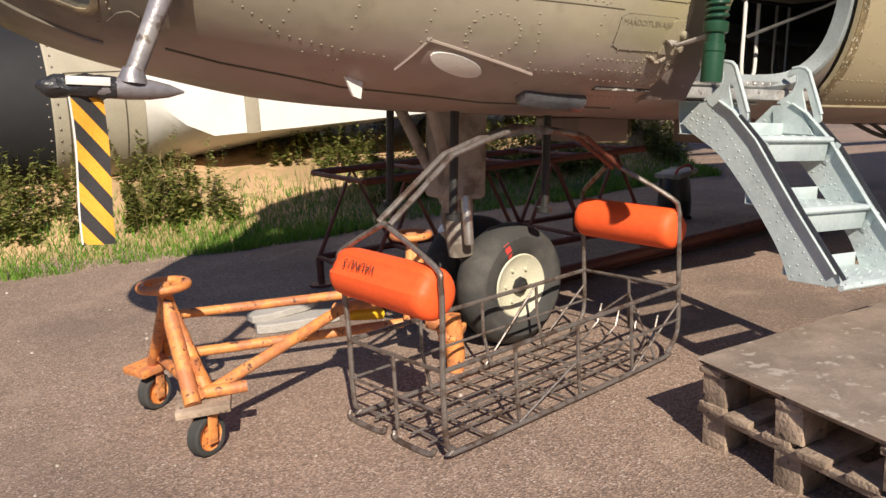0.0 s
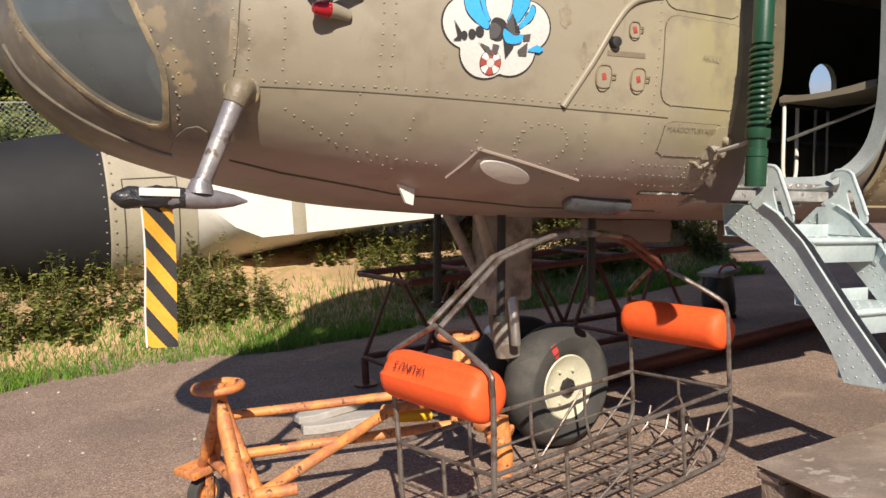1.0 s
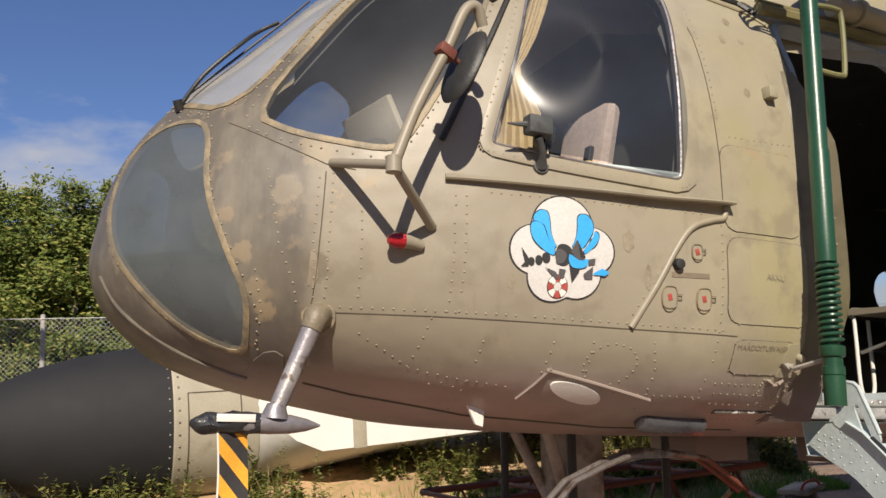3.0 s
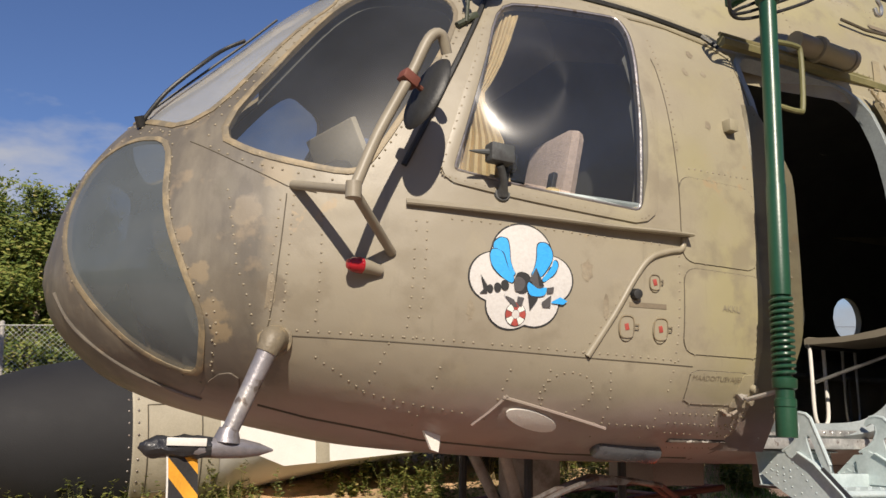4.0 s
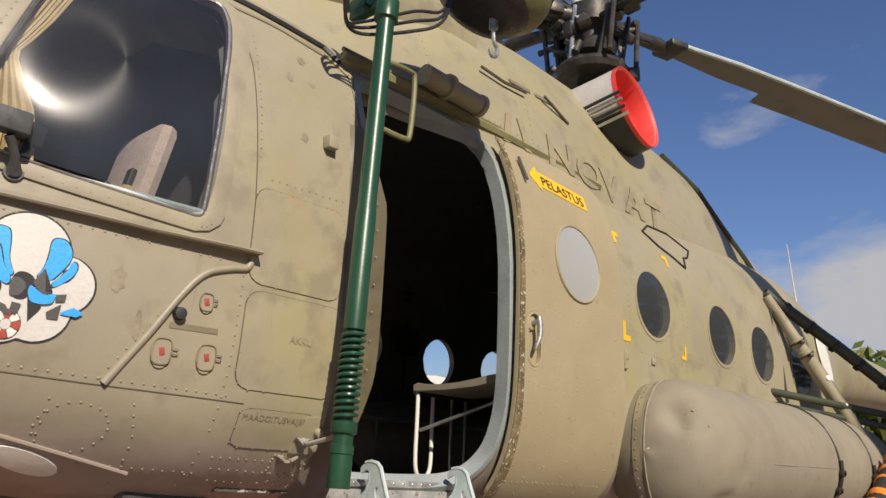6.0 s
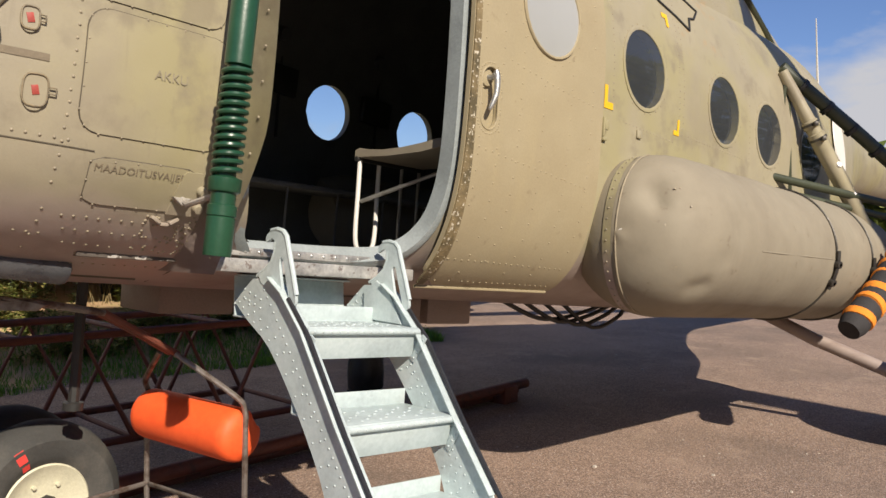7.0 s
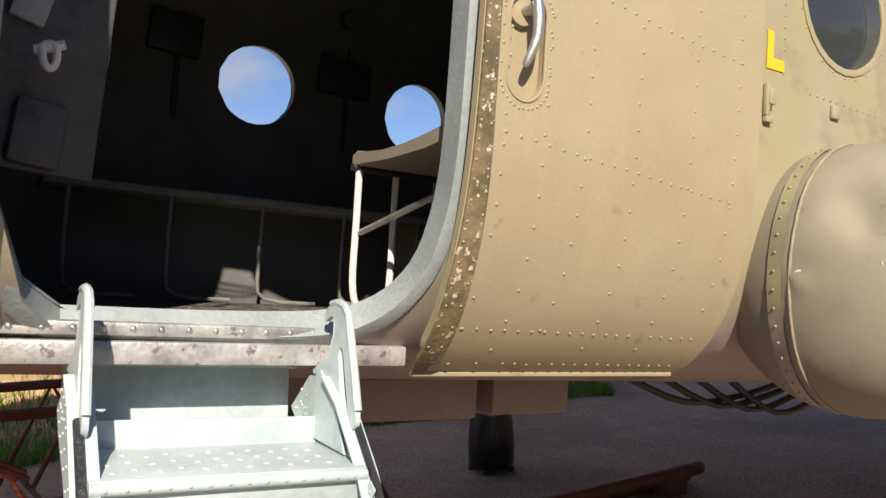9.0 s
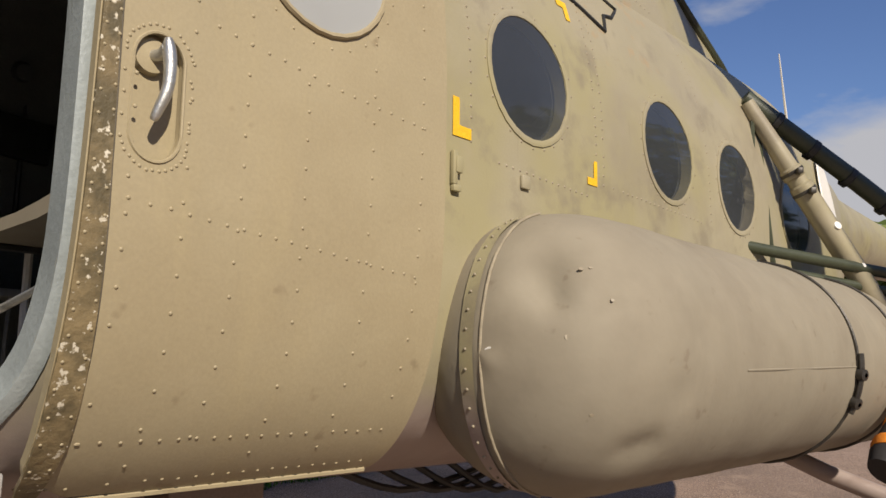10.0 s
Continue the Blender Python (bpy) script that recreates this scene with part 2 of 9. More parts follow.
CABINFLOOR = material("cabin floor", (0.10, 0.085, 0.07), 0.8, 0, 0.3, 10, (0.05, 0.04, 0.033), 0.5, 8, 0.1, (0.40, 0.38, 0.34), 0.40, 28)
LADDERBLUE = material("pale blue-grey paint", (0.49, 0.565, 0.565), 0.42, 0.05, 0.08, 5, (0.39, 0.455, 0.46), 0.42, 6, 0.12, (0.64, 0.68, 0.65), 0.25, 22, 0.06, 60)
POLEGREEN = material("dark green paint", (0.014, 0.060, 0.030), 0.34, 0, 0.12, 6, None, 0.3, 2, 0.05, (0.05, 0.13, 0.07), 0.15, 40, 0.05)
RUBBER = material("tyre rubber", (0.045, 0.045, 0.042), 0.85, 0, 0.2, 6, (0.085, 0.08, 0.07), 0.4, 5, 0.1)
CREAM = material("cream wheel paint", (0.56, 0.54, 0.40), 0.5, 0, 0.1, 9, (0.36, 0.33, 0.24), 0.25, 12, 0.05)
ORANGEPAINT = material("orange rusty paint", (0.70, 0.27, 0.075), 0.55, 0, 0.15, 9, (0.46, 0.17, 0.07), 0.49, 10, 0.05, (0.12, 0.05, 0.028), 0.365, 26, 0.3, 70, streak=(0.60, 0.36, 0.16))
FLOATORANGE = material("fluorescent orange plastic", (0.88, 0.11, 0.022), 0.62, 0, 0.05, 5, None, 0.3, 2, 0.1, (0.75, 0.08, 0.02), 0.2, 12, 0.05, 40)
STEEL = material("worn steel tube", (0.27, 0.24, 0.215), 0.42, 0.6, 0.2, 14, (0.12, 0.085, 0.065), 0.46, 14, 0.08)
REDSTEEL = material("red-brown steel", (0.17, 0.055, 0.035), 0.6, 0.1, 0.25, 9, (0.09, 0.045, 0.035), 0.4, 9)
BLACKPAINT = material("matt black radome", (0.011, 0.011, 0.012), 0.78, 0, 0.2, 4, None, 0.3, 2, 0.1, (0.05, 0.05, 0.05), 0.2, 18)
WHITEPAINT = material("white paint", (0.74, 0.72, 0.66), 0.5, 0, 0.05, 3, (0.6, 0.56, 0.48), 0.2, 3)
BEIGEPOD = material("beige pod paint", (0.40, 0.36, 0.27), 0.5, 0, 0.08, 4, (0.32, 0.28, 0.2), 0.3, 4)
BELLY = material("pinkish grey belly paint", (0.27, 0.21, 0.18), 0.55, 0, 0.1, 3, (0.2, 0.15, 0.125), 0.3, 3)
WOODGREY = material("weathered pallet wood", (0.42, 0.32, 0.235), 0.9, 0, 0.3, 9, (0.26, 0.195, 0.14), 0.46, 5, 0.1, (0.09, 0.065, 0.05), 0.36, 16, 0.8, 60, per_object=0.35, streak=(0.40, 0.32, 0.24))
PLY = material("weathered plywood", (0.54, 0.44, 0.355), 0.85, 0, 0.22, 6, (0.40, 0.315, 0.25), 0.46, 3.2, 0.10, (0.74, 0.66, 0.57), 0.37, 13, 0.6, 70, streak=(0.66, 0.56, 0.47))
GEARGREY = material("grimy grey gear paint", (0.33, 0.305, 0.265), 0.55, 0, 0.2, 8, (0.15, 0.125, 0.10), 0.45, 7)
MASTGREY = material("weathered mauve-grey mast paint", (0.27, 0.255, 0.265), 0.40, 0.45, 0.2, 9, (0.40, 0.38, 0.36), 0.40, 7, 0.06, (0.17, 0.14, 0.12), 0.38, 14, 0.2, 50)
PADORANGE = material("orange padded cloth", (0.75, 0.24, 0.02), 0.85, 0, 0.15, 15)
DULLRED = material("dull red paint mark", (0.36, 0.06, 0.045), 0.6, 0, 0.2, 30)
REDCOVER = material("red cover cloth", (0.70, 0.055, 0.045), 0.5, 0, 0.1, 6)
REDPAINT = material("red lamp glass", (0.35, 0.012, 0.02), 0.15)
YELLOW = material("yellow paint", (0.78, 0.47, 0.02), 0.5, 0, 0.06)
FLAGYELLOW = material("yellow streamer cloth", (0.74, 0.35, 0.03), 0.8, 0, 0.08, 20)
FLAGBLACK = material("black streamer cloth", (0.03, 0.028, 0.028), 0.85, 0, 0.2, 20)
TAPE = material("black adhesive tape", (0.025, 0.025, 0.027), 0.35, 0, 0.2, 20, None, 0.3, 2, 0.1, None, 0.3, 9, 0.5, 30)
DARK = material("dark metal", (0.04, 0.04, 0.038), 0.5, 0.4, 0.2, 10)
BLADE = material("rotor blade paint", (0.16, 0.148, 0.118), 0.5, 0, 0.15, 2, (0.10, 0.11, 0.09), 0.4, 2)
CONCRETE = material("concrete block", (0.38, 0.36, 0.33), 0.9, 0, 0.12, 8, None, 0.3, 2, 0.1, (0.28, 0.26, 0.24), 0.3, 30, 0.4, 60)
BLUEPAINT = material("bright blue paint", (0.035, 0.36, 0.80), 0.45, 0, 0.05)
BADGEGREY = material("badge off-white paint", (0.58, 0.56, 0.53), 0.45, 0, 0.04)
STENCIL = material("black stencil paint", (0.02, 0.02, 0.02), 0.7)
STENCILBROWN = material("faded brown stencil", (0.185, 0.15, 0.10), 0.7)
SEATCLOTH = material("sheepskin seat cover", (0.62, 0.50, 0.44), 0.95, 0, 0.12, 30, None, 0.3, 2, 0.1, None, 0.3, 9, 0.6, 120)
TANCLOTH = material("tan curtain cloth", (0.50, 0.40, 0.22), 0.9, 0, 0.15, 12)
PANE = glass("cockpit acrylic", (0.062, 0.068, 0.080), 0.36, 0.68, 0.18, 0.0, 0.22)
BLISTER = glass("scratched blister acrylic", (0.050, 0.056, 0.070), 0.27, 0.66, 0.16, 0.75, 0.7)
# pale film colour paints in the sunlit haze on the windscreen
SHIELDPANE = glass("windscreen with sunlit haze in its tint", (0.40, 0.41, 0.41), 0.22, 0.48, 0.2)
NOSEPANE = glass("hazed nose glazing", (0.11, 0.125, 0.13), 0.07, 0.42, 0.35)
CABINPANE = glass("cabin porthole acrylic", (0.05, 0.055, 0.06), 0.04, 0.35, 0.3)
CLEARPANE = glass("clear porthole acrylic", (0.3, 0.3, 0.3), 0.05, 0.93, 0.03)


# ---- shape helpers ----
def part(name, bm, mat, parent=None, label="", smooth=True):
    """Links a bmesh as one mesh object under a thing or under a part."""
    bmesh.ops.recalc_face_normals(bm, faces=bm.faces)
    me = bpy.data.meshes.new(name)
    bm.to_mesh(me)
    bm.free()
    if smooth:
        me.shade_smooth()
        me.set_sharp_from_angle(angle=radians(38))
    me.materials.append(mat)
    ob = new(name, me)
    if parent:
        ob.parent = parent
    if label:
        ob["label"] = label
    return ob


def thing(name, label, category, group="", m=None):
    ob = tagged(new(name), label, category, group)
    ob.empty_display_size = 0.1
    if m is not None:
        ob.matrix_world = m
    return ob


def box(bm, size, at=(0, 0, 0), rot=(0, 0, 0), bevel=0.0):
    """A box with bevelled edges."""
    b = bmesh.new()
    bmesh.ops.create_cube(b, size=1.0, matrix=Matrix.Diagonal((*size, 1)))
    if bevel:
        bmesh.ops.bevel(b, geom=list(b.edges), offset=bevel, segments=2, profile=0.5, affect="EDGES")
    b.transform(pose(*at, *rot))
    me = bpy.data.meshes.new("tmp")
    b.to_mesh(me)
    b.free()
    bm.from_mesh(me)
    bpy.data.meshes.remove(me)
    return bm


def smooth_path(pts, n=4, closed=False):
    """Points along a soft curve through pts."""
    pts = [Vector(p) for p in pts]
    if len(pts) < 3 or n < 2:
        return pts
    out, k = [], len(pts)
    for i in range(k if closed else k - 1):
        if closed:
            a, b, c, d = pts[i - 1], pts[i], pts[(i + 1) % k], pts[(i + 2) % k]
        else:
            a, b, c, d = pts[max(i - 1, 0)], pts[i], pts[i + 1], pts[min(i + 2, k - 1)]
        for j in range(n):
            t = j / n
            out.append(0.5 * (2 * b + (c - a) * t + (2 * a - 5 * b + 4 * c - d) * t * t + (3 * b - a - 3 * c + d) * t ** 3))
    if not closed:
        out.append(pts[-1])
    return out


def tube(bm, pts, r, seg=8, closed=False, caps=True):
    """A round bar along pts; r is one radius or one for each point."""
    pts = [Vector(p) for p in pts]
    k = len(pts)
    rs = r if isinstance(r, (list, tuple)) else [r] * k
    rings, up = [], None
    for i, p in enumerate(pts):
        d = (pts[(i + 1) % k] - pts[i - 1]) if closed else (pts[min(i + 1, k - 1)] - pts[max(i - 1, 0)])
        d = d.normalized() if d.length > 1e-9 else Vector((0, 0, 1))
        if up is None:
            up = d.orthogonal().normalized()
        up = (up - d * up.dot(d))
        up = up.normalized() if up.length > 1e-6 else d.orthogonal().normalized()
        side = d.cross(up)
        rings.append([bm.verts.new(p + rs[i] * (math.cos(a) * up + math.sin(a) * side)) for a in (2 * math.pi * j / seg for j in range(seg))])
    for i in range(k if closed else k - 1):
        a, b = rings[i], rings[(i + 1) % k]
        for j in range(seg):
            bm.faces.new((a[j], a[(j + 1) % seg], b[(j + 1) % seg], b[j]))
    if caps and not closed:
        bm.faces.new(rings[0])
        bm.faces.new(rings[-1])
    return bm


def lathe(bm, profile, m=None, seg=32, squash=(1, 1)):
    """A turned form: profile of (radius, height) round the z axis, laid by m."""
    m = m or Matrix.Identity(4)
    rings = []
    for r, h in profile:
        if r < 1e-5:
            rings.append([bm.verts.new(m @ Vector((0, 0, h)))])
        else:
            rings.append([bm.verts.new(m @ Vector((r * math.cos(a) * squash[0], r * math.sin(a) * squash[1], h))) for a in (2 * math.pi * j / seg for j in range(seg))])
    for a, b in zip(rings, rings[1:]):
        if len(a) == 1 and len(b) == 1:
            continue
        for j in range(seg):
            if len(a) == 1:
                bm.faces.new((a[0], b[j], b[(j + 1) % seg]))
            elif len(b) == 1:
                bm.faces.new((a[j], b[0], a[(j + 1) % seg]))
            else:
                bm.faces.new((a[j], b[j], b[(j + 1) % seg], a[(j + 1) % seg]))
    return bm


def prism(bm, outline, thick, m, bevel=0.0):
    """A plate: outline in the plane z = 0, thick along z, laid by m."""
    b = bmesh.new()
    lo = [b.verts.new((x, y, -thick / 2)) for x, y in outline]
    hi = [b.verts.new((x, y, thick / 2)) for x, y in outline]
    k = len(outline)
    b.faces.new(lo[::-1])
    b.faces.new(hi)
    for i in range(k):
        b.faces.new((lo[i], lo[(i + 1) % k], hi[(i + 1) % k], hi[i]))
    if bevel:
        bmesh.ops.bevel(b, geom=[e for e in b.edges if abs(e.verts[0].co.z - e.verts[1].co.z) < 1e-6], offset=bevel, segments=1, affect="EDGES")
    b.transform(m)
    me = bpy.data.meshes.new("tmp")
    b.to_mesh(me)
    b.free()
    bm.from_mesh(me)
    bpy.data.meshes.remove(me)
    return bm


def rounded(poly, times=2):
    """Corner cutting: a softened closed outline."""
    for _ in range(times):
        out = []
        for i, (x, y) in enumerate(poly):
            x2, y2 = poly[(i + 1) % len(poly)]
            out += [(0.78 * x + 0.22 * x2, 0.78 * y + 0.22 * y2), (0.22 * x + 0.78 * x2, 0.22 * y + 0.78 * y2)]
        poly = out
    return poly


def axis_to(p, d):
    """A frame at p whose z axis points along d."""
    return Matrix.Translation(p) @ Vector(d).to_track_quat("Z", "Y").to_matrix().to_4x4()


# ---- ground ----
def ground_material():
    m = bpy.data.materials.new("asphalt, sand and grass ground")
    m.use_nodes = True
    n, l = m.node_tree.nodes, m.node_tree.links
    p = n["Principled BSDF"]
    co = n.new("ShaderNodeTexCoord").outputs["Object"]

    def nz(s, d=4.0):
        t = n.new("ShaderNodeTexNoise")
        t.inputs["Scale"].default_value, t.inputs["Detail"].default_value = s, d
        l.new(co, t.inputs["Vector"])
        return t.outputs["Fac"]

    def rg(f, a, b, c=0.0, d=1.0):
        r = n.new("ShaderNodeMapRange")
        for k, v in (("From Min", a), ("From Max", b), ("To Min", c), ("To Max", d)):
            r.inputs[k].default_value = v
        l.new(f, r.inputs["Value"])
        return r.outputs["Result"]

    def mx(f, a, b):
        x = n.new("ShaderNodeMix")
        x.data_type = "RGBA"
        for s, v in (("Factor", f), ("A", a), ("B", b)):
            if isinstance(v, tuple):
                x.inputs[s].default_value = (*v, 1)
            elif isinstance(v, float):
                x.inputs[s].default_value = v
            else:
                l.new(v, x.inputs[s])
        return x.outputs["Result"]

    # chippings in the asphalt
    vo = n.new("ShaderNodeTexVoronoi")
    vo.inputs["Scale"].default_value = 115.0
    l.new(co, vo.inputs["Vector"])
    sep = n.new("ShaderNodeSeparateColor")
    l.new(vo.outputs["Color"], sep.inputs["Color"])
    chip = mx(rg(sep.outputs["Red"], 0.15, 0.95), (0.075, 0.055, 0.043), (0.48, 0.345, 0.262))
    chip = mx(rg(sep.outputs["Green"], 0.93, 0.95), chip, (0.660, 0.563, 0.484))
    tar = mx(rg(nz(1.3), 0.35, 0.7), (0.238, 0.164, 0.122), (0.336, 0.234, 0.174))
    asphalt = mx(0.50, tar, chip)
    asphalt = mx(rg(nz(0.5, 6), 0.48, 0.66, 0.0, 0.6), asphalt, (0.132, 0.101, 0.079))
    asphalt = mx(rg(nz(3.1, 6), 0.56, 0.70, 0.0, 0.5), asphalt, (0.385, 0.288, 0.214))
    # sand and dry litter beyond
    sand = mx(rg(nz(1.1, 6), 0.40, 0.62), (0.58, 0.38, 0.21), (0.38, 0.255, 0.14))
    sand = mx(rg(nz(9.0, 5), 0.52, 0.60), sand, (0.34, 0.26, 0.12))
    sxyz = n.new("ShaderNodeSeparateXYZ")
    l.new(co, sxyz.inputs[0])
    ed = n.new("ShaderNodeMath")
    ed.operation = "ADD"
    wide = n.new("ShaderNodeMath")
    wide.operation = "MULTIPLY_ADD"
    wide.inputs[1].default_value = -1.5
    l.new(rg(sxyz.outputs["X"], 9.2, 29.2, 0.0, 20.0), wide.inputs[0])
    l.new(sxyz.outputs["Y"], wide.inputs[2])
    l.new(wide.outputs[0], ed.inputs[0])
    l.new(rg(nz(1.6, 5), 0.0, 1.0, -0.35, 0.35), ed.inputs[1])
    colour = mx(rg(ed.outputs[0], 7.75, 7.9), asphalt, sand)
    l.new(colour, p.inputs["Base Color"])
    p.inputs["Roughness"].default_value = 0.9
    b = n.new("ShaderNodeBump")
    b.inputs["Strength"].default_value, b.inputs["Distance"].default_value = 0.8, 0.006
    l.new(vo.outputs["Distance"], b.inputs["Height"])
    l.new(b.outputs["Normal"], p.inputs["Normal"])
    return m


def bank(x, y):
    """Height of the ground: flat asphalt, a soft sandy rise behind it."""
    y -= 1.5 * min(max(x - 9.2, 0.0), 20.0)
    if y < 7.6:
        return 0.0
    d = y - 7.6
    d = min(d, 7.0)
    h = 1.08 * (1 - math.exp(-d * 0.72)) * (1 - math.exp(-d * 2.2))
    return h + 0.10 * min(d, 2) * noise.noise(Vector((x * 0.5, y * 0.5, 0.3))) + 0.02 * min(d, 1) * noise.noise(Vector((x * 3, y * 3, 0)))


bm = bmesh.new()
gx = [-900, -300, -100, -40, -20] + [-12 + 0.4 * i for i in range(96)] + [28, 40, 60, 100, 300, 900]
gy = [-900, -300, -100, -40, -15, -5, 0, 4, 7.0, 7.5] + [7.6 + 0.25 * i for i in range(50)] + [21, 24, 30, 40, 60, 100, 300, 900]
gv = [[bm.verts.new((x, y, bank(x, min(y, 20)))) for y in gy] for x in gx]
for i in range(len(gx) - 1):
    for j in range(len(gy) - 1):
        bm.faces.new((gv[i][j], gv[i + 1][j], gv[i + 1][j + 1], gv[i][j + 1]))
ground = tagged(part("ground", bm, ground_material()), "speckled grey-brown asphalt running into a sandy bank", "ground", kind="structure")


# ---- helicopter ----
TILT, AXIS_Y = 4.13, 3.616
heli = thing("helicopter", "weathered olive-sand camouflage transport helicopter parked on asphalt, cabin door open", "helicopter", m=pose(0, AXIS_Y, 0, 0, TILT, 0))
HM = pose(0, AXIS_Y, 0, 0, TILT, 0)

# fuselage form: station, half width, bottom, widest height, top, roundness above and below
STATIONS = [
    (-0.145, 0.02, 2.17, 2.20, 2.24, 2.0, 2.0),
    (-0.105, 0.21, 2.05, 2.21, 2.47, 2.0, 2.0),
    (-0.02, 0.36, 1.935, 2.22, 2.69, 2.05, 2.05),
    (0.155, 0.54, 1.795, 2.24, 2.93, 2.1, 2.15),
    (0.45, 0.74, 1.685, 2.28, 3.22, 2.2, 2.3),
    (0.85, 0.94, 1.60, 2.34, 3.62, 2.3, 2.7),
    (1.30, 1.09, 1.53, 2.40, 3.86, 2.4, 3.2),
    (1.80, 1.20, 1.495, 2.46, 3.93, 2.5, 3.8),
    (2.30, 1.26, 1.475, 2.50, 3.93, 2.55, 4.0),
    (8.00, 1.26, 1.42, 2.50, 3.90, 2.55, 4.0),
    (9.40, 1.02, 1.65, 2.70, 3.90, 2.3, 3.0),
    (10.8, 0.66, 2.35, 3.10, 3.88, 2.1, 2.2),
    (12.2, 0.40, 2.85, 3.30, 3.75, 2.0, 2.0),
    (17.0, 0.26, 3.15, 3.42, 3.68, 2.0, 2.0),
]


def station(x):
    """The form's numbers at station x, by smooth steps between the listed ones."""
    s = STATIONS
    x = min(max(x, s[0][0]), s[-1][0])
    k = max(i for i in range(len(s) - 1) if s[i][0] <= x)
    a, b = s[k], s[k + 1]
    h = b[0] - a[0]
    u = (x - a[0]) / h
    out = []
    for j in range(1, 7):
        d = (b[j] - a[j]) / h
        d0 = (a[j] - s[k - 1][j]) / (a[0] - s[k - 1][0]) if k > 0 else d
        d1 = (s[k + 2][j] - b[j]) / (s[k + 2][0] - b[0]) if k + 2 < len(s) else d
        m0 = 0 if d0 * d <= 0 else 2 * d0 * d / (d0 + d)
        m1 = 0 if d1 * d <= 0 else 2 * d1 * d / (d1 + d)
        out.append((2*u**3 - 3*u**2 + 1) * a[j] + (u**3 - 2*u**2 + u) * h * m0 + (3*u**2 - 2*u**3) * b[j] + (u**3 - u**2) * h * m1)
    return out


def skin_y(x, z, off=0.0):
    """Half width of the skin at station x and height z."""
    w, zb, zm, zt, n, nl = station(x)
    q = (zt - zm) if z > zm else (zm - zb)
    n = n if z > zm else nl
    v = min(abs(z - zm) / max(q, 1e-6), 1.0)
    return w * (1 - v ** n) ** (1 / n) + off



def azimuth(x, y):
    return math.degrees(math.atan2(abs(y), 1.5 - x))


def at_azimuth(a, z):
    """Station at which the skin at height z lies in azimuth a round the cockpit."""
    lo, hi = STATIONS[0][0], 3.2
    for _ in range(28):
        m = (lo + hi) / 2
        if azimuth(m, skin_y(m, z)) < a:
            lo = m
        else:
            hi = m
    return lo


class Opening:
    """An outline on the skin, on one side (-1 port, 1 starboard): in station and height, or in azimuth and height."""

    def __init__(self, outline, side, turned=False):
        self.side, self.turned = side, turned
        self.k = 0.0195 if turned else 1.0
        self.poly = [(u * self.k, v) for u, v in outline]
        us, vs = [p[0] for p in self.poly], [p[1] for p in self.poly]
        self.box = (min(us), max(us), min(vs), max(vs))

    def uv(self, p):
        return (azimuth(p.x, p.y) * self.k if self.turned else p.x), p.z

    def inside(self, p):
        if p.y * self.side < 0 or (self.turned and p.x > 3):
            return False
        u, v = self.uv(p)
        if not (self.box[0] < u < self.box[1] and self.box[2] < v < self.box[3]):
            return False
        odd, q = False, self.poly[-1]
        for r in self.poly:
            if (r[1] > v) != (q[1] > v) and u < (q[0] - r[0]) * (v - r[1]) / (q[1] - r[1]) + r[0]:
                odd = not odd
            q = r
        return odd

    def nearest(self, p):
        u, v = self.uv(p)
        best, q = None, self.poly[-1]
        for r in self.poly:
            du, dv = r[0] - q[0], r[1] - q[1]
            t = min(max(((u - q[0]) * du + (v - q[1]) * dv) / max(du * du + dv * dv, 1e-12), 0), 1)
            a, b = q[0] + t * du, q[1] + t * dv
            d = (a - u) ** 2 + (b - v) ** 2
            if best is None or d < best[0]:
                best = (d, a, b)
            q = r
        return best[1], best[2]

    def place(self, u, v, off=0.0):
        x = at_azimuth(u / self.k, v) if self.turned else u
        y = self.side * skin_y(x, v)
        return Vector((x, y, v)) + skin_normal(x, y, v) * off


def skin_normal(x, y, z):
    """Outward direction of the skin."""
    w, zb, zm, zt, n, nl = station(x)
    q = (zt - zm) if z > zm else (zm - zb)
    n = n if z > zm else nl
    e = 0.02
    ny = math.copysign(n / w * (abs(y) / w) ** (n - 1), y)
    nz = math.copysign(n / q * min(abs(z - zm) / q, 1) ** (n - 1), z - zm)

    def form(xx):
        w2, zb2, zm2, zt2, n2, nl2 = station(xx)
        n2 = n2 if z > zm2 else nl2
        q2 = (zt2 - zm2) if z > zm2 else (zm2 - zb2)
        return (abs(y) / w2) ** n2 + (abs(z - zm2) / q2) ** n2

    nx = (form(x + e) - form(max(x - e, STATIONS[0][0]))) / (2 * e)
    nx = max(min(nx, 40), -40)
    v = Vector((nx, ny, nz))
    return v.normalized() if v.length else Vector((-1, 0, 0))


def on_skin(x, z, side=-1, off=0.0):
    y = side * skin_y(x, z)
    return Vector((x, y, z)) + skin_normal(x, y, z) * off


def circle(x, z, r, n=28):
    return [(x + r * math.cos(2 * math.pi * i / n), z + r * math.sin(2 * math.pi * i / n)) for i in range(n)]


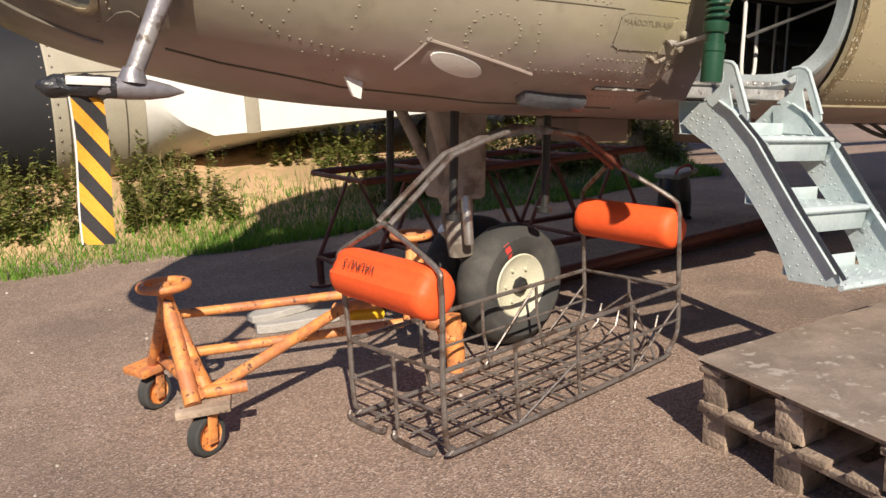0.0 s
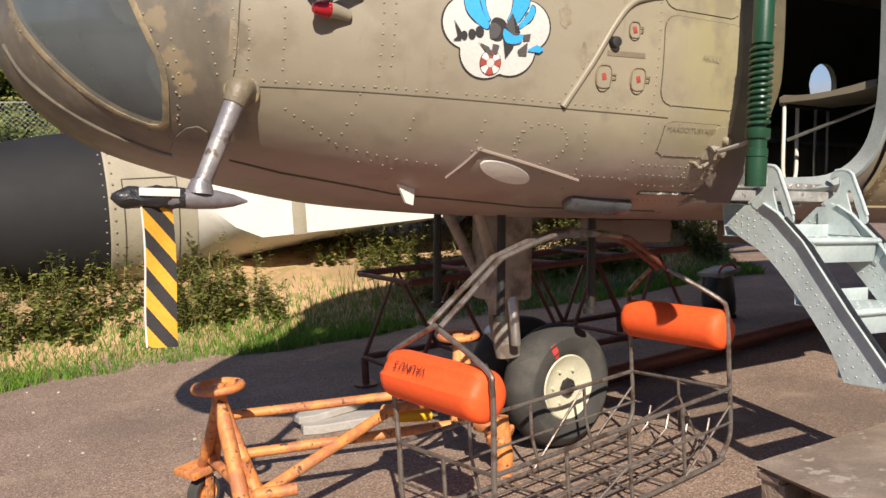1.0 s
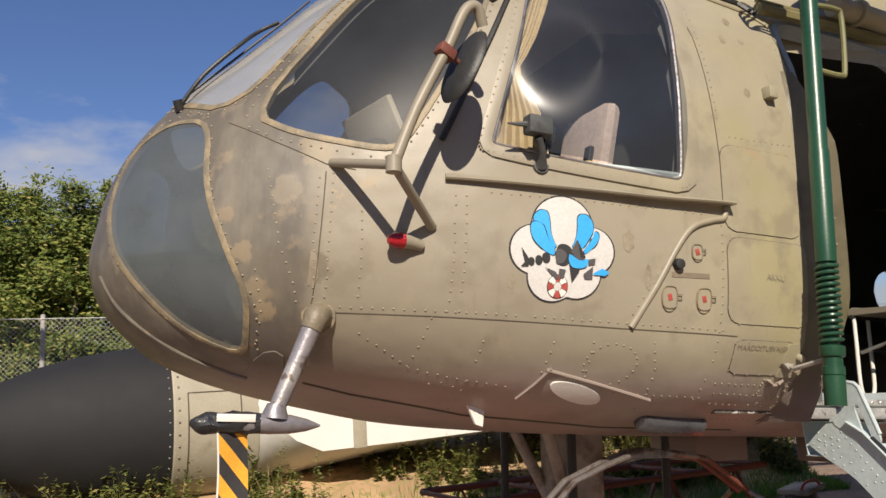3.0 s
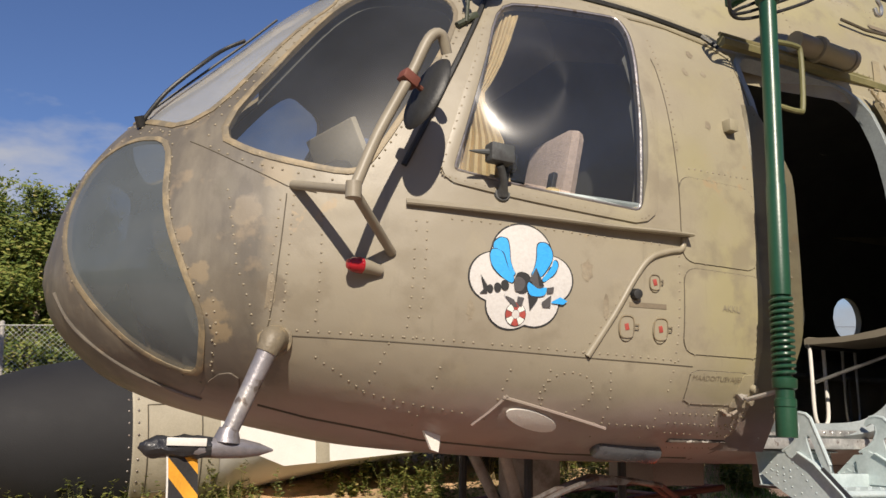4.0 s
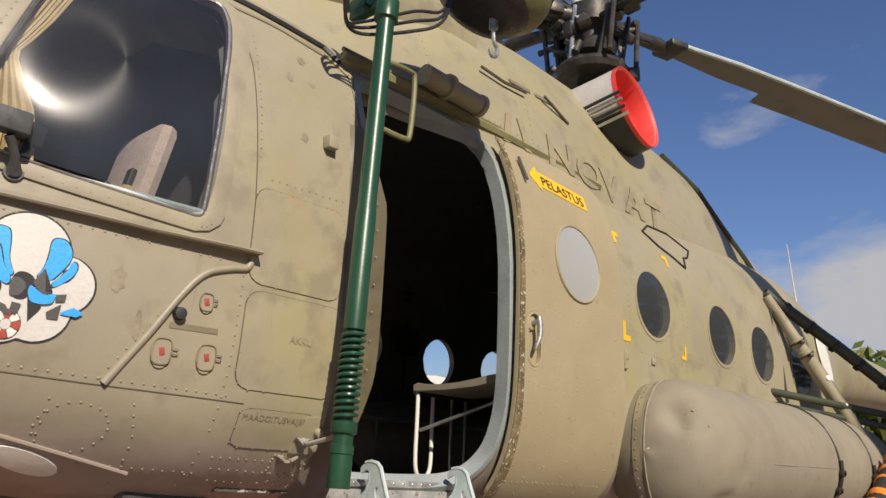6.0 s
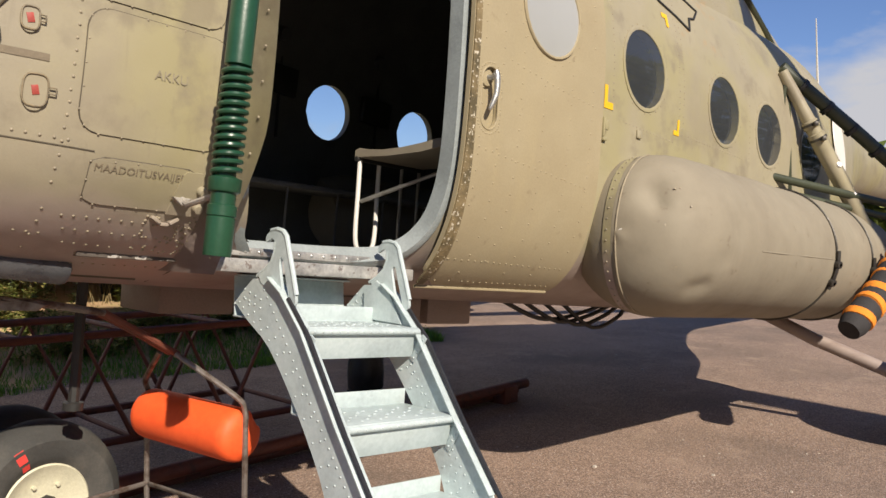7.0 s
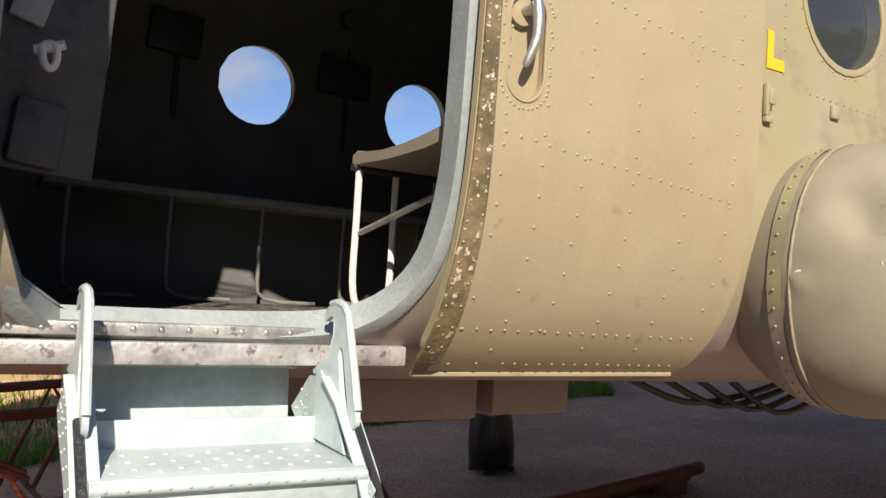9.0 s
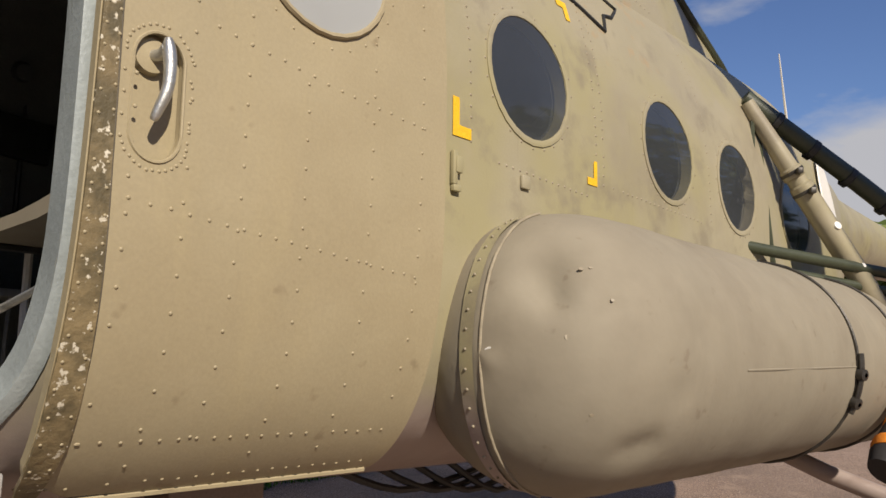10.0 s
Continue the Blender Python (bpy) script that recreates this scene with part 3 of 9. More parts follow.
NOSE_OUT = rounded([(7, 2.66), (13, 2.74), (21.5, 2.71), (24.5, 2.39), (28.2, 2.16), (29.8, 1.98), (24, 1.80), (18.6, 1.87), (14.5, 2.05), (9.6, 2.27), (7, 2.45)])
SHIELD_OUT = rounded([(2, 2.93), (12, 2.86), (24.5, 2.77), (33, 3.26), (42.5, 3.48), (30, 3.60), (2, 3.66)])
QUARTER_OUT = rounded([(28.5, 2.745), (37.9, 2.637), (53.8, 2.565), (57.5, 2.61), (76.8, 3.315), (75, 3.46), (60, 3.50), (48, 3.50), (42, 3.36)])
SLIDE_OUT = rounded([(88, 3.448), (103, 3.475), (115, 3.487), (119.0, 3.485), (118.4, 3.40), (116.3, 3.25), (114.0, 3.05), (112.4, 2.75), (112.0, 2.60), (111.6, 2.497), (108.0, 2.505), (100, 2.52), (88, 2.548), (77, 2.583), (74.1, 2.595), (75.2, 2.67), (80, 2.98)])
DOOR_OUT = rounded([(2.735, 1.62), (2.735, 3.0), (2.735, 3.46), (3.2, 3.47), (3.685, 3.46), (3.685, 3.0), (3.685, 2.2), (3.683, 1.98), (3.66, 1.80), (3.60, 1.695), (3.50, 1.635), (3.2, 1.62)])
PORTS = [(5.18, 2.79), (6.18, 2.75), (6.9, 2.715), (7.72, 2.69)]
STARBOARD_PORTS = [(3.07, 2.75), (3.985, 2.735), (4.93, 2.71), (5.825, 2.68), (6.605, 2.685)]

front_openings = []
for side in (-1, 1):
    front_openings += [("nose_window", Opening(NOSE_OUT, side, True)), ("windscreen", Opening(SHIELD_OUT, side, True)),
                       ("quarter_window", Opening(QUARTER_OUT, side, True)), ("cockpit_window", Opening(SLIDE_OUT, side, True))]
doorway = Opening(DOOR_OUT, -1)
portholes = [Opening(circle(x, z, 0.215), -1) for x, z in PORTS] + [Opening(circle(x, z, 0.205), 1) for x, z in STARBOARD_PORTS]


def skin_sheet(xs, count, off, openings):
    """The skin, moved outward by off: the sheet itself with its openings cut, and the pieces cut out."""
    rings = []
    for x in xs:
        w, zb, zm, zt, n_up, n_low = station(x)
        ring = []
        for j in range(count):
            a = 2 * math.pi * (j + 0.5) / count
            c, s = math.cos(a), math.sin(a)
            n = n_up if s > 0 else n_low
            y = -(w + off) * math.copysign(abs(c) ** (2 / n), c)
            z = zm + ((zt - zm + off) if s > 0 else (zm - zb + off)) * math.copysign(abs(s) ** (2 / n), s)
            ring.append(Vector((x, y, z)))
        rings.append(ring)
    quads, owner = [], []
    for i in range(len(xs) - 1):
        for j in range(count):
            q = ((i, j), (i, (j + 1) % count), (i + 1, (j + 1) % count), (i + 1, j))
            c = sum((rings[a][b] for a, b in q), Vector()) / 4
            own = -1
            for k, o in enumerate(openings):
                if o.inside(c):
                    own = k
                    break
            quads.append(q)
            owner.append(own)
    use = {}
    for q, o in zip(quads, owner):
        for v in q:
            use.setdefault(v, set()).add(o)
    for v, os in use.items():
        if len(os) > 1:
            k = max(os)
            p = rings[v[0]][v[1]]
            u, h = openings[k].nearest(p)
            rings[v[0]][v[1]] = openings[k].place(u, h, off)
    made = {}
    for o in set(owner):
        bm = bmesh.new()
        vs = {}
        for q, w in zip(quads, owner):
            if w == o:
                f = []
                for v in q:
                    if v not in vs:
                        vs[v] = bm.verts.new(rings[v[0]][v[1]])
                    f.append(vs[v])
                bm.faces.new(f)
        made[o] = bm
    return made


front_xs = [-0.145 + 0.445 * (i / 28) ** 1.8 for i in range(28)] + [0.3 + 0.025 * i for i in range(100)] + [2.8 + 0.033 * i for i in range(30)]
back_xs = [3.79 + 0.04 * i for i in range(110)] + [8.2 + 0.2 * i for i in range(45)]
all_openings = [o for _, o in front_openings] + [doorway] + portholes
sheets = skin_sheet(front_xs + back_xs, 168, 0.0, all_openings)
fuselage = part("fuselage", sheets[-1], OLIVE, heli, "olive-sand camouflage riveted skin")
for k, (name, o) in enumerate(front_openings):
    if k in sheets:
        if name == "cockpit_window":
            # bulged like a blister, shaped so the sun's glare fits the camera's view
            (u0, u1, v0, v1), mid = o.box, ((o.box[0] + o.box[1]) / 2, (o.box[2] + o.box[3]) / 2)
            for v in sheets[k].verts:
                u, h = o.uv(v.co)
                d = ((u - mid[0]) / (u1 - u0) * 2.1) ** 2 + ((h - mid[1] + 0.15) / (v1 - v0) * 2.1) ** 2
                v.co += skin_normal(v.co.x, v.co.y, v.co.z) * (0.03 + 0.05 * (v1 - h) / (v1 - v0)) * max(0.0, 1 - d * d)
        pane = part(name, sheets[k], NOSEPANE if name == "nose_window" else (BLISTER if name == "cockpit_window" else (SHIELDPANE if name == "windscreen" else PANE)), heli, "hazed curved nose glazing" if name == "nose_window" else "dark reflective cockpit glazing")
        pane.visible_shadow = False
for k in range(len(portholes)):
    kk = len(front_openings) + 1 + k
    pane = part("porthole", sheets[kk], CABINPANE if k < len(PORTS) else CLEARPANE, heli, "round acrylic cabin window")
    pane.visible_shadow = False
lining = skin_sheet([0.55 + 0.03 * i for i in range(75)] + [2.8 + 0.035 * i for i in range(148)], 120, -0.06, all_openings)
part("cabin_lining", lining[-1], CABIN, heli, "dark cabin and cockpit lining")
for k, b in sheets.items():
    if b.is_valid:
        b.free()
for k, b in lining.items():
    if b.is_valid:
        b.free()


def rim(o, wide, proud, deep=0.03, grow=0.0, closed=True):
    """A frame strip round an opening: wide outward from its edge, proud of the skin, turned in by deep."""
    bm = bmesh.new()
    k = len(o.poly)
    area = sum(o.poly[i - 1][0] * o.poly[i][1] - o.poly[i][0] * o.poly[i - 1][1] for i in range(k))
    sg = 1 if area > 0 else -1
    rows = []
    for i in range(k):
        a, b, c = o.poly[i - 1], o.poly[i], o.poly[(i + 1) % k]
        tx, ty = c[0] - a[0], c[1] - a[1]
        ln = math.hypot(tx, ty) or 1
        nx, ny = ty / ln * sg, -tx / ln * sg
        u0, v0 = b[0] + nx * grow, b[1] + ny * grow
        u1, v1 = b[0] + nx * (wide + grow), b[1] + ny * (wide + grow)
        rows.append([bm.verts.new(p) for p in (o.place(u1, v1, -0.004), o.place(u1, v1, proud * 0.7), o.place((u0 + u1) / 2, (v0 + v1) / 2, proud), o.place(u0, v0, proud * 0.6), o.place(u0, v0, -deep))])
    for i in range(k):
        p, q = rows[i], rows[(i + 1) % k]
        for j in range(4):
            bm.faces.new((p[j], q[j], q[j + 1], p[j + 1]))
    return bm


for name, o in front_openings:
    if name == "cockpit_window":
        frame_ = part("window_frame", rim(o, 0.05, 0.012), OLIVE, heli, "riveted sliding window frame")
        part("window_bead", rim(o, 0.009, 0.009, 0.02, -0.011), MASTGREY, frame_, "worn grey glazing bead")
    else:
        part("window_frame", rim(o, 0.024 if name != "nose_window" else 0.018, 0.007, 0.02), WORNFRAME, heli)
for o in portholes:
    part("porthole_ring", rim(o, 0.022, 0.006, 0.05), OLIVE, heli)
part("door_jamb", rim(doorway, 0.034, 0.008, 0.07), FRAMEGREY, heli, "grey-blue chipped doorway jamb")


def skin_patch(outline, off, step, side=-1, thick=0.0, turned=False, hole=None):
    """A plate that follows the skin: outline in station and height, its face off the skin, its edge turned down by thick."""
    o = Opening(outline, side, turned)
    u0, u1, v0, v1 = o.box
    nu, nv = max(2, math.ceil((u1 - u0) / step)), max(2, math.ceil((v1 - v0) / step))
    us, vs = [u0 + (u1 - u0) * i / nu for i in range(nu + 1)], [v0 + (v1 - v0) * i / nv for i in range(nv + 1)]

    def inside(u, v, poly):
        odd, q = False, poly[-1]
        for r in poly:
            if (r[1] > v) != (q[1] > v) and u < (q[0] - r[0]) * (v - r[1]) / (q[1] - r[1]) + r[0]:
                odd = not odd
            q = r
        return odd

    cells = {(i, j) for i in range(nu) for j in range(nv) if inside((us[i] + us[i + 1]) / 2, (vs[j] + vs[j + 1]) / 2, o.poly)
             and not (hole and inside((us[i] + us[i + 1]) / 2, (vs[j] + vs[j + 1]) / 2, hole))}
    corner = {}
    for i, j in cells:
        for a, b in ((i, j), (i + 1, j), (i + 1, j + 1), (i, j + 1)):
            corner[(a, b)] = corner.get((a, b), 0) + 1
    bm = bmesh.new()
    verts = {}
    for (a, b), c in corner.items():
        u, v = us[a], vs[b]
        if c < 4:
            best = None
            for q, r in [(p_[i - 1], p_[i]) for p_ in ([o.poly, hole] if hole else [o.poly]) for i in range(len(p_))]:
                du, dv = r[0] - q[0], r[1] - q[1]
                t = min(max(((u - q[0]) * du + (v - q[1]) * dv) / max(du * du + dv * dv, 1e-12), 0), 1)
                d = (q[0] + t * du - u) ** 2 + (q[1] + t * dv - v) ** 2
                if best is None or d < best[0]:
                    best = (d, q[0] + t * du, q[1] + t * dv)
            u, v = best[1], best[2]
        verts[(a, b)] = bm.verts.new(o.place(u, v, off))
    for i, j in sorted(cells):
        bm.faces.new((verts[(i, j)], verts[(i + 1, j)], verts[(i + 1, j + 1)], verts[(i, j + 1)]))
    if thick:
        edge = [e for e in bm.edges if len(e.link_faces) == 1]
        made = bmesh.ops.extrude_edge_only(bm, edges=edge)
        for v in made["geom"]:
            if isinstance(v, bmesh.types.BMVert):
                n = skin_normal(v.co.x, v.co.y, v.co.z)
                v.co -= n * thick
    return bm


def rect(x0, z0, x1, z1, soft=1):
    return rounded([(x0, z0), ((x0 + x1) / 2, z0), (x1, z0), (x1, (z0 + z1) / 2), (x1, z1), ((x0 + x1) / 2, z1), (x0, z1), (x0, (z0 + z1) / 2)], soft) if soft else [(x0, z0), (x1, z0), (x1, z1), (x0, z1)]


def skin_line(bm, pts, r=0.003, off=0.0, side=-1, step=0.04):
    """A bead on the skin through pts of station and height."""
    path = []
    for (x0, z0), (x1, z1) in zip(pts, pts[1:]):
        k = max(1, round(math.hypot(x1 - x0, z1 - z0) / step))
        path += [on_skin(x0 + (x1 - x0) * i / k, z0 + (z1 - z0) * i / k, side, off) for i in range(k)]
    path.append(on_skin(*pts[-1], side, off))
    tube(bm, path, r, 6)


class Rivets:
    """Collects small domed rivet heads into one mesh."""

    def __init__(self):
        self.v, self.f = [], []

    def add(self, p, n, r=0.0052):
        n = n.normalized()
        a = n.orthogonal().normalized()
        b = n.cross(a)
        k = len(self.v)
        for ring, (s, h) in enumerate(((1.0, -0.0005), (0.75, 0.40 * r))):
            for i in range(6):
                t = math.pi * i / 3
                self.v.append(p + r * s * (math.cos(t) * a + math.sin(t) * b) + n * h)
        self.v.append(p + n * 0.52 * r)
        for i in range(6):
            j = (i + 1) % 6
            self.f.append((k + i, k + j, k + 6 + j, k + 6 + i))
            self.f.append((k + 6 + i, k + 6 + j, k + 12))

    def line(self, pts, gap=0.036, off=0.0, r=0.0052, side=-1, jitter=0.0015):
        for (x0, z0), (x1, z1) in zip(pts, pts[1:]):
            k = max(1, round(math.hypot(x1 - x0, z1 - z0) / gap))
            for i in range(k):
                if random.random() < 0.03:
                    continue
                x = x0 + (x1 - x0) * i / k + random.uniform(-jitter, jitter)
                z = z0 + (z1 - z0) * i / k + random.uniform(-jitter, jitter)
                y = side * skin_y(x, z)
                n = skin_normal(x, y, z)
                self.add(Vector((x, y, z)) + n * off, n, r)

    def build(self, name, mat, parent):
        me = bpy.data.meshes.new(name)
        me.from_pydata([tuple(v) for v in self.v], [], self.f)
        me.shade_smooth()
        me.materials.append(mat)
        ob = new(name, me)
        ob.parent = parent
        return tagged(ob, kind="stuff")


def letters(text, size, place, depth=0.0):
    """Built-in lettering, each corner laid by place(u, v); depth thickens the strokes."""
    cu = bpy.data.curves.new("lettering", "FONT")
    cu.body, cu.size, cu.resolution_u, cu.offset = text, size, 3, depth
    tmp = new("lettering", cu)
    bpy.context.view_layer.update()
    me = bpy.data.meshes.new_from_object(tmp.evaluated_get(bpy.context.evaluated_depsgraph_get()))
    bpy.data.objects.remove(tmp)
    bpy.data.curves.remove(cu)
    bm = bmesh.new()
    bm.from_mesh(me)
    bpy.data.meshes.remove(me)
    for v in bm.verts:
        v.co = place(v.co.x, v.co.y)
    return bm


def oval(cx, cz, a, c, turn, n=20):
    ct, st = math.cos(radians(turn)), math.sin(radians(turn))
    return [(cx + a * math.cos(t) * ct - c * math.sin(t) * st, cz + a * math.cos(t) * st + c * math.sin(t) * ct) for t in (2 * math.pi * i / n for i in range(n))]


def soft_rect(x0, z0, x1, z1, r=0.06):
    """A hatch outline with round corners."""
    return [(cx + r * math.cos(radians(a)), cz + r * math.sin(radians(a))) for cx, cz, a0 in ((x1 - r, z0 + r, -90), (x1 - r, z1 - r, 0), (x0 + r, z1 - r, 90), (x0 + r, z0 + r, 180)) for a in range(a0, a0 + 91, 15)]


# skin panels of the nose and side
riv = Rivets()
for name, out, lab in (("hatch", soft_rect(2.175, 2.31, 2.60, 2.68), "flush square hatch"), ("hatch", soft_rect(2.18, 1.935, 2.63, 2.285), "flush square hatch"),
                       ("grounding_hatch", rect(2.235, 1.74, 2.575, 1.872), "small flush hatch with a stencilled word")):
    part(name, skin_patch(out, 0.004, 0.03, thick=0.006), OLIVE, heli, lab)
    b = bmesh.new()
    skin_line(b, [*out, out[0]], 0.0028)
    part("hatch_seam", b, SEAM, heli)
    riv.line([*out[::3], out[0]], 0.06, 0.004, 0.0036)
for k, pts in enumerate(([(0.66, 1.945), (1.0, 1.932), (1.27, 1.92), (1.7, 1.90), (2.24, 1.885)], [(0.595, 1.79), (0.60, 1.95), (0.605, 2.2), (0.62, 2.47)], [(0.30, 2.70), (0.45, 2.60), (0.62, 2.50), (0.72, 2.475)],
                         [(2.185, 2.42), (2.175, 2.60), (2.15, 3.2), (2.1, 3.48)], [(2.66, 1.5), (2.69, 1.9), (2.69, 2.6), (2.69, 3.4)], 
                         [(0.66, 1.70), (0.85, 1.655), (1.3, 1.575), (1.9, 1.525), (2.6, 1.51)])):
    b = bmesh.new()
    skin_line(b, pts, 0.0024 if k != 5 else 0.006)
    part("panel_seam", b, SEAM, heli)
for pts in ([(0.66, 1.965), (1.27, 1.94), (1.7, 1.92), (2.2, 1.905)], [(0.60, 2.0), (0.585, 2.2), (0.60, 2.48)], [(0.64, 2.0), (0.635, 2.2), (0.645, 2.5)], [(0.42, 2.52), (0.47, 2.2), (0.53, 2.05), (0.56, 1.95)],
            [(0.40, 2.1), (0.44, 1.95), (0.45, 1.8)], [(1.06, 1.95), (1.07, 2.42)], [(1.10, 1.95), (1.11, 2.42)], [(0.75, 2.0), (0.74, 2.42)], [(0.78, 1.87), (0.98, 1.75), (1.13, 1.715), (1.39, 1.676)], [(1.01, 1.925), (0.97, 1.72)],
            [(1.22, 1.60), (1.2, 1.7), (1.21, 1.88)], [(1.45, 1.66), (1.47, 1.88)], [(1.62, 1.74), (1.62, 1.88)], [(1.92, 1.6), (1.9, 1.75), (1.86, 1.88)], [(2.14, 1.6), (2.15, 1.9), (2.16, 2.4)],
            [(2.20, 1.70), (2.66, 1.69)], [(2.22, 1.66), (2.66, 1.65)], [(2.62, 1.62), (2.66, 1.9), (2.665, 2.6), (2.66, 3.35)], [(2.6, 1.66), (2.62, 1.9)], [(2.24, 1.62), (2.64, 1.61)], [(2.3, 1.59), (2.66, 1.58)],
            [(1.055, 1.678), (1.08, 1.693), (1.12, 1.697), (1.17, 1.68), (1.21, 1.648)], [*oval(1.71, 1.765, 0.105, 0.076, 0), (1.815, 1.765)], [(1.78, 1.66), (2.2, 1.64)],
            [(1.2, 2.40), (1.6, 2.385), (2.1, 2.37)], [(2.20, 2.72), (2.62, 2.73)], [(2.18, 2.8), (2.17, 3.4)], [(1.74, 1.92), (1.80, 2.02), (1.92, 2.2), (2.0, 2.3), (2.16, 2.38)],
            [(4.86, 2.5), (4.86, 3.3)], [(5.0, 2.46), (5.55, 2.44)], [(5.58, 2.5), (5.58, 3.4)], [(5.63, 2.5), (5.63, 3.4)], [(6.57, 2.5), (6.57, 3.4)], [(5.7, 2.5), (6.5, 2.48)], [(2.28, 1.56), (2.7, 1.555)], [(3.75, 1.56), (4.8, 1.55)]):
    riv.line(pts)
for _ in range(60):
    x, z = random.uniform(2.45, 2.68), random.uniform(1.6, 1.72)
    y = -skin_y(x, z)
    riv.add(Vector((x, y, z)), skin_normal(x, y, z), 0.006)
for x, z in PORTS:
    riv.line([*circle(x, z, 0.245, 24), circle(x, z, 0.245, 24)[0]], 0.05)
for name, o in front_openings[:4]:
    k = len(o.poly)
    for i in range(k):
        a, b_ = o.poly[i], o.poly[(i + 1) % k]
        cu, cv = sum(p[0] for p in o.poly) / k, sum(p[1] for p in o.poly) / k
        g = 1.13 if name != "cockpit_window" else 1.10
        n_ = max(1, round(math.hypot(b_[0] - a[0], b_[1] - a[1]) / 0.04))
        for j in range(n_):
            u, v = a[0] + (b_[0] - a[0]) * j / n_, a[1] + (b_[1] - a[1]) * j / n_
            u, v = cu + (u - cu) * g, cv + (v - cv) * (g - 0.03)
            if 2 * 0.0195 < u:
                p = o.place(u, v, 0.0)
                riv.add(p + skin_normal(p.x, p.y, p.z) * (0.009 if name == "cockpit_window" else 0.002), skin_normal(p.x, p.y, p.z), 0.0052)
riv.build("skin_rivets", RIVET, heli)

# ledge under the cockpit window, gutter above it, slanting pipe fairing
b = bmesh.new()
led = [(1.03 + 1.17 * i / 24, 2.447 - 0.033 * min(1.0, i / 16)) for i in range(25)]
rows_ = [[b.verts.new(on_skin(x, z + dz, -1, off)) for dz, off in ((0.022, 0.001), (0.006, 0.022 + 0.026 * (x - 1.03)), (0.0, 0.025 + 0.026 * (x - 1.03)), (-0.006, 0.020 + 0.026 * (x - 1.03)), (-0.004, 0.001))] for x, z in led]
for p_, q_ in zip(rows_, rows_[1:]):
    for j in range(4):
        b.faces.new((p_[j], q_[j], q_[j + 1], p_[j + 1]))
b.faces.new(rows_[0])
b.faces.new(rows_[-1][::-1])
part("window_ledge", b, OLIVE, heli, "projecting rail under the side window")
b = bmesh.new()
skin_line(b, [(1.42, 3.50), (1.7, 3.515), (2.08, 3.51), (2.16, 3.50)], 0.008, 0.004)
part("rain_gutter", b, OLIVE, heli)
b = bmesh.new()
skin_line(b, [(2.14, 3.50), (2.35, 3.50), (2.6, 3.46), (2.69, 3.40)], 0.008, 0.004)
part("rain_gutter", b, OLIVE, heli)
b = bmesh.new()
tube(b, smooth_path([on_skin(x, z, -1, 0.002) for x, z in ((1.755, 1.905), (1.86, 2.08), (1.95, 2.23), (2.02, 2.31), (2.11, 2.345), (2.17, 2.36), (2.185, 2.405))], 5), 0.014, 10)
part("pipe_fairing", b, OLIVE, heli)

# dark tubes stand for the shadow under the window's tan flange
b = bmesh.new()
skin_line(b, [(1.02, 2.60), (1.19, 2.97), (1.31, 3.216), (1.455, 3.50), (1.52, 3.575)], 0.012, 0.006)
skin_line(b, [(1.52, 3.575), (1.69, 3.605), (1.9, 3.61), (2.15, 3.575), (2.42, 3.55), (2.60, 3.53), (2.66, 3.46)], 0.014, 0.008)
part("window_rail", b, DARK, heli, "dark rail of the sliding window")
b = bmesh.new()
tube(b, smooth_path([on_skin(x, z, -1, 0.004) for x, z in ((-0.10, 2.115), (-0.01, 1.975), (0.185, 1.83), (0.40, 1.74), (0.47, 1.72))], 5), 0.008, 8)
part("nose_lip", b, OLIVE, heli, "rolled lip below the nose glazing")
part("nose_hatch", skin_patch([(0.455, 1.735), (0.46, 1.785), (0.485, 1.81), (0.52, 1.815), (0.555, 1.795), (0.575, 1.745), (0.56, 1.715)], 0.006, 0.012, thick=0.01), OLIVE, heli, "arched nose hatch")

# touched-up and rubbed spots of paint
TOUCHUP = material("brown touched-up paint", (0.235, 0.195, 0.135), 0.5, 0, 0.15, 14, (0.30, 0.26, 0.185), 0.46, 16, 0.12)
rs = random.Random(8)
for x, z, w, h in ((1.735, 2.235, 0.024, 0.045), (0.592, 2.10, 0.018, 0.07), (2.382, 2.951, 0.018, 0.020), (2.41, 3.345, 0.020, 0.022), (2.325, 3.217, 0.018, 0.022), (2.445, 3.234, 0.016, 0.018), (1.818, 2.10, 0.015, 0.05), (1.28, 2.06, 0.014, 0.04)):
    out = [(x + w * math.cos(t) * q, z + h * math.sin(t) * q) for t, q in ((2 * math.pi * i / 14, 0.75 + 0.5 * rs.random()) for i in range(14))]
    part("paint_spot", skin_patch(out, 0.0014, 0.010), TOUCHUP, heli, "small patch of touched-up paint")
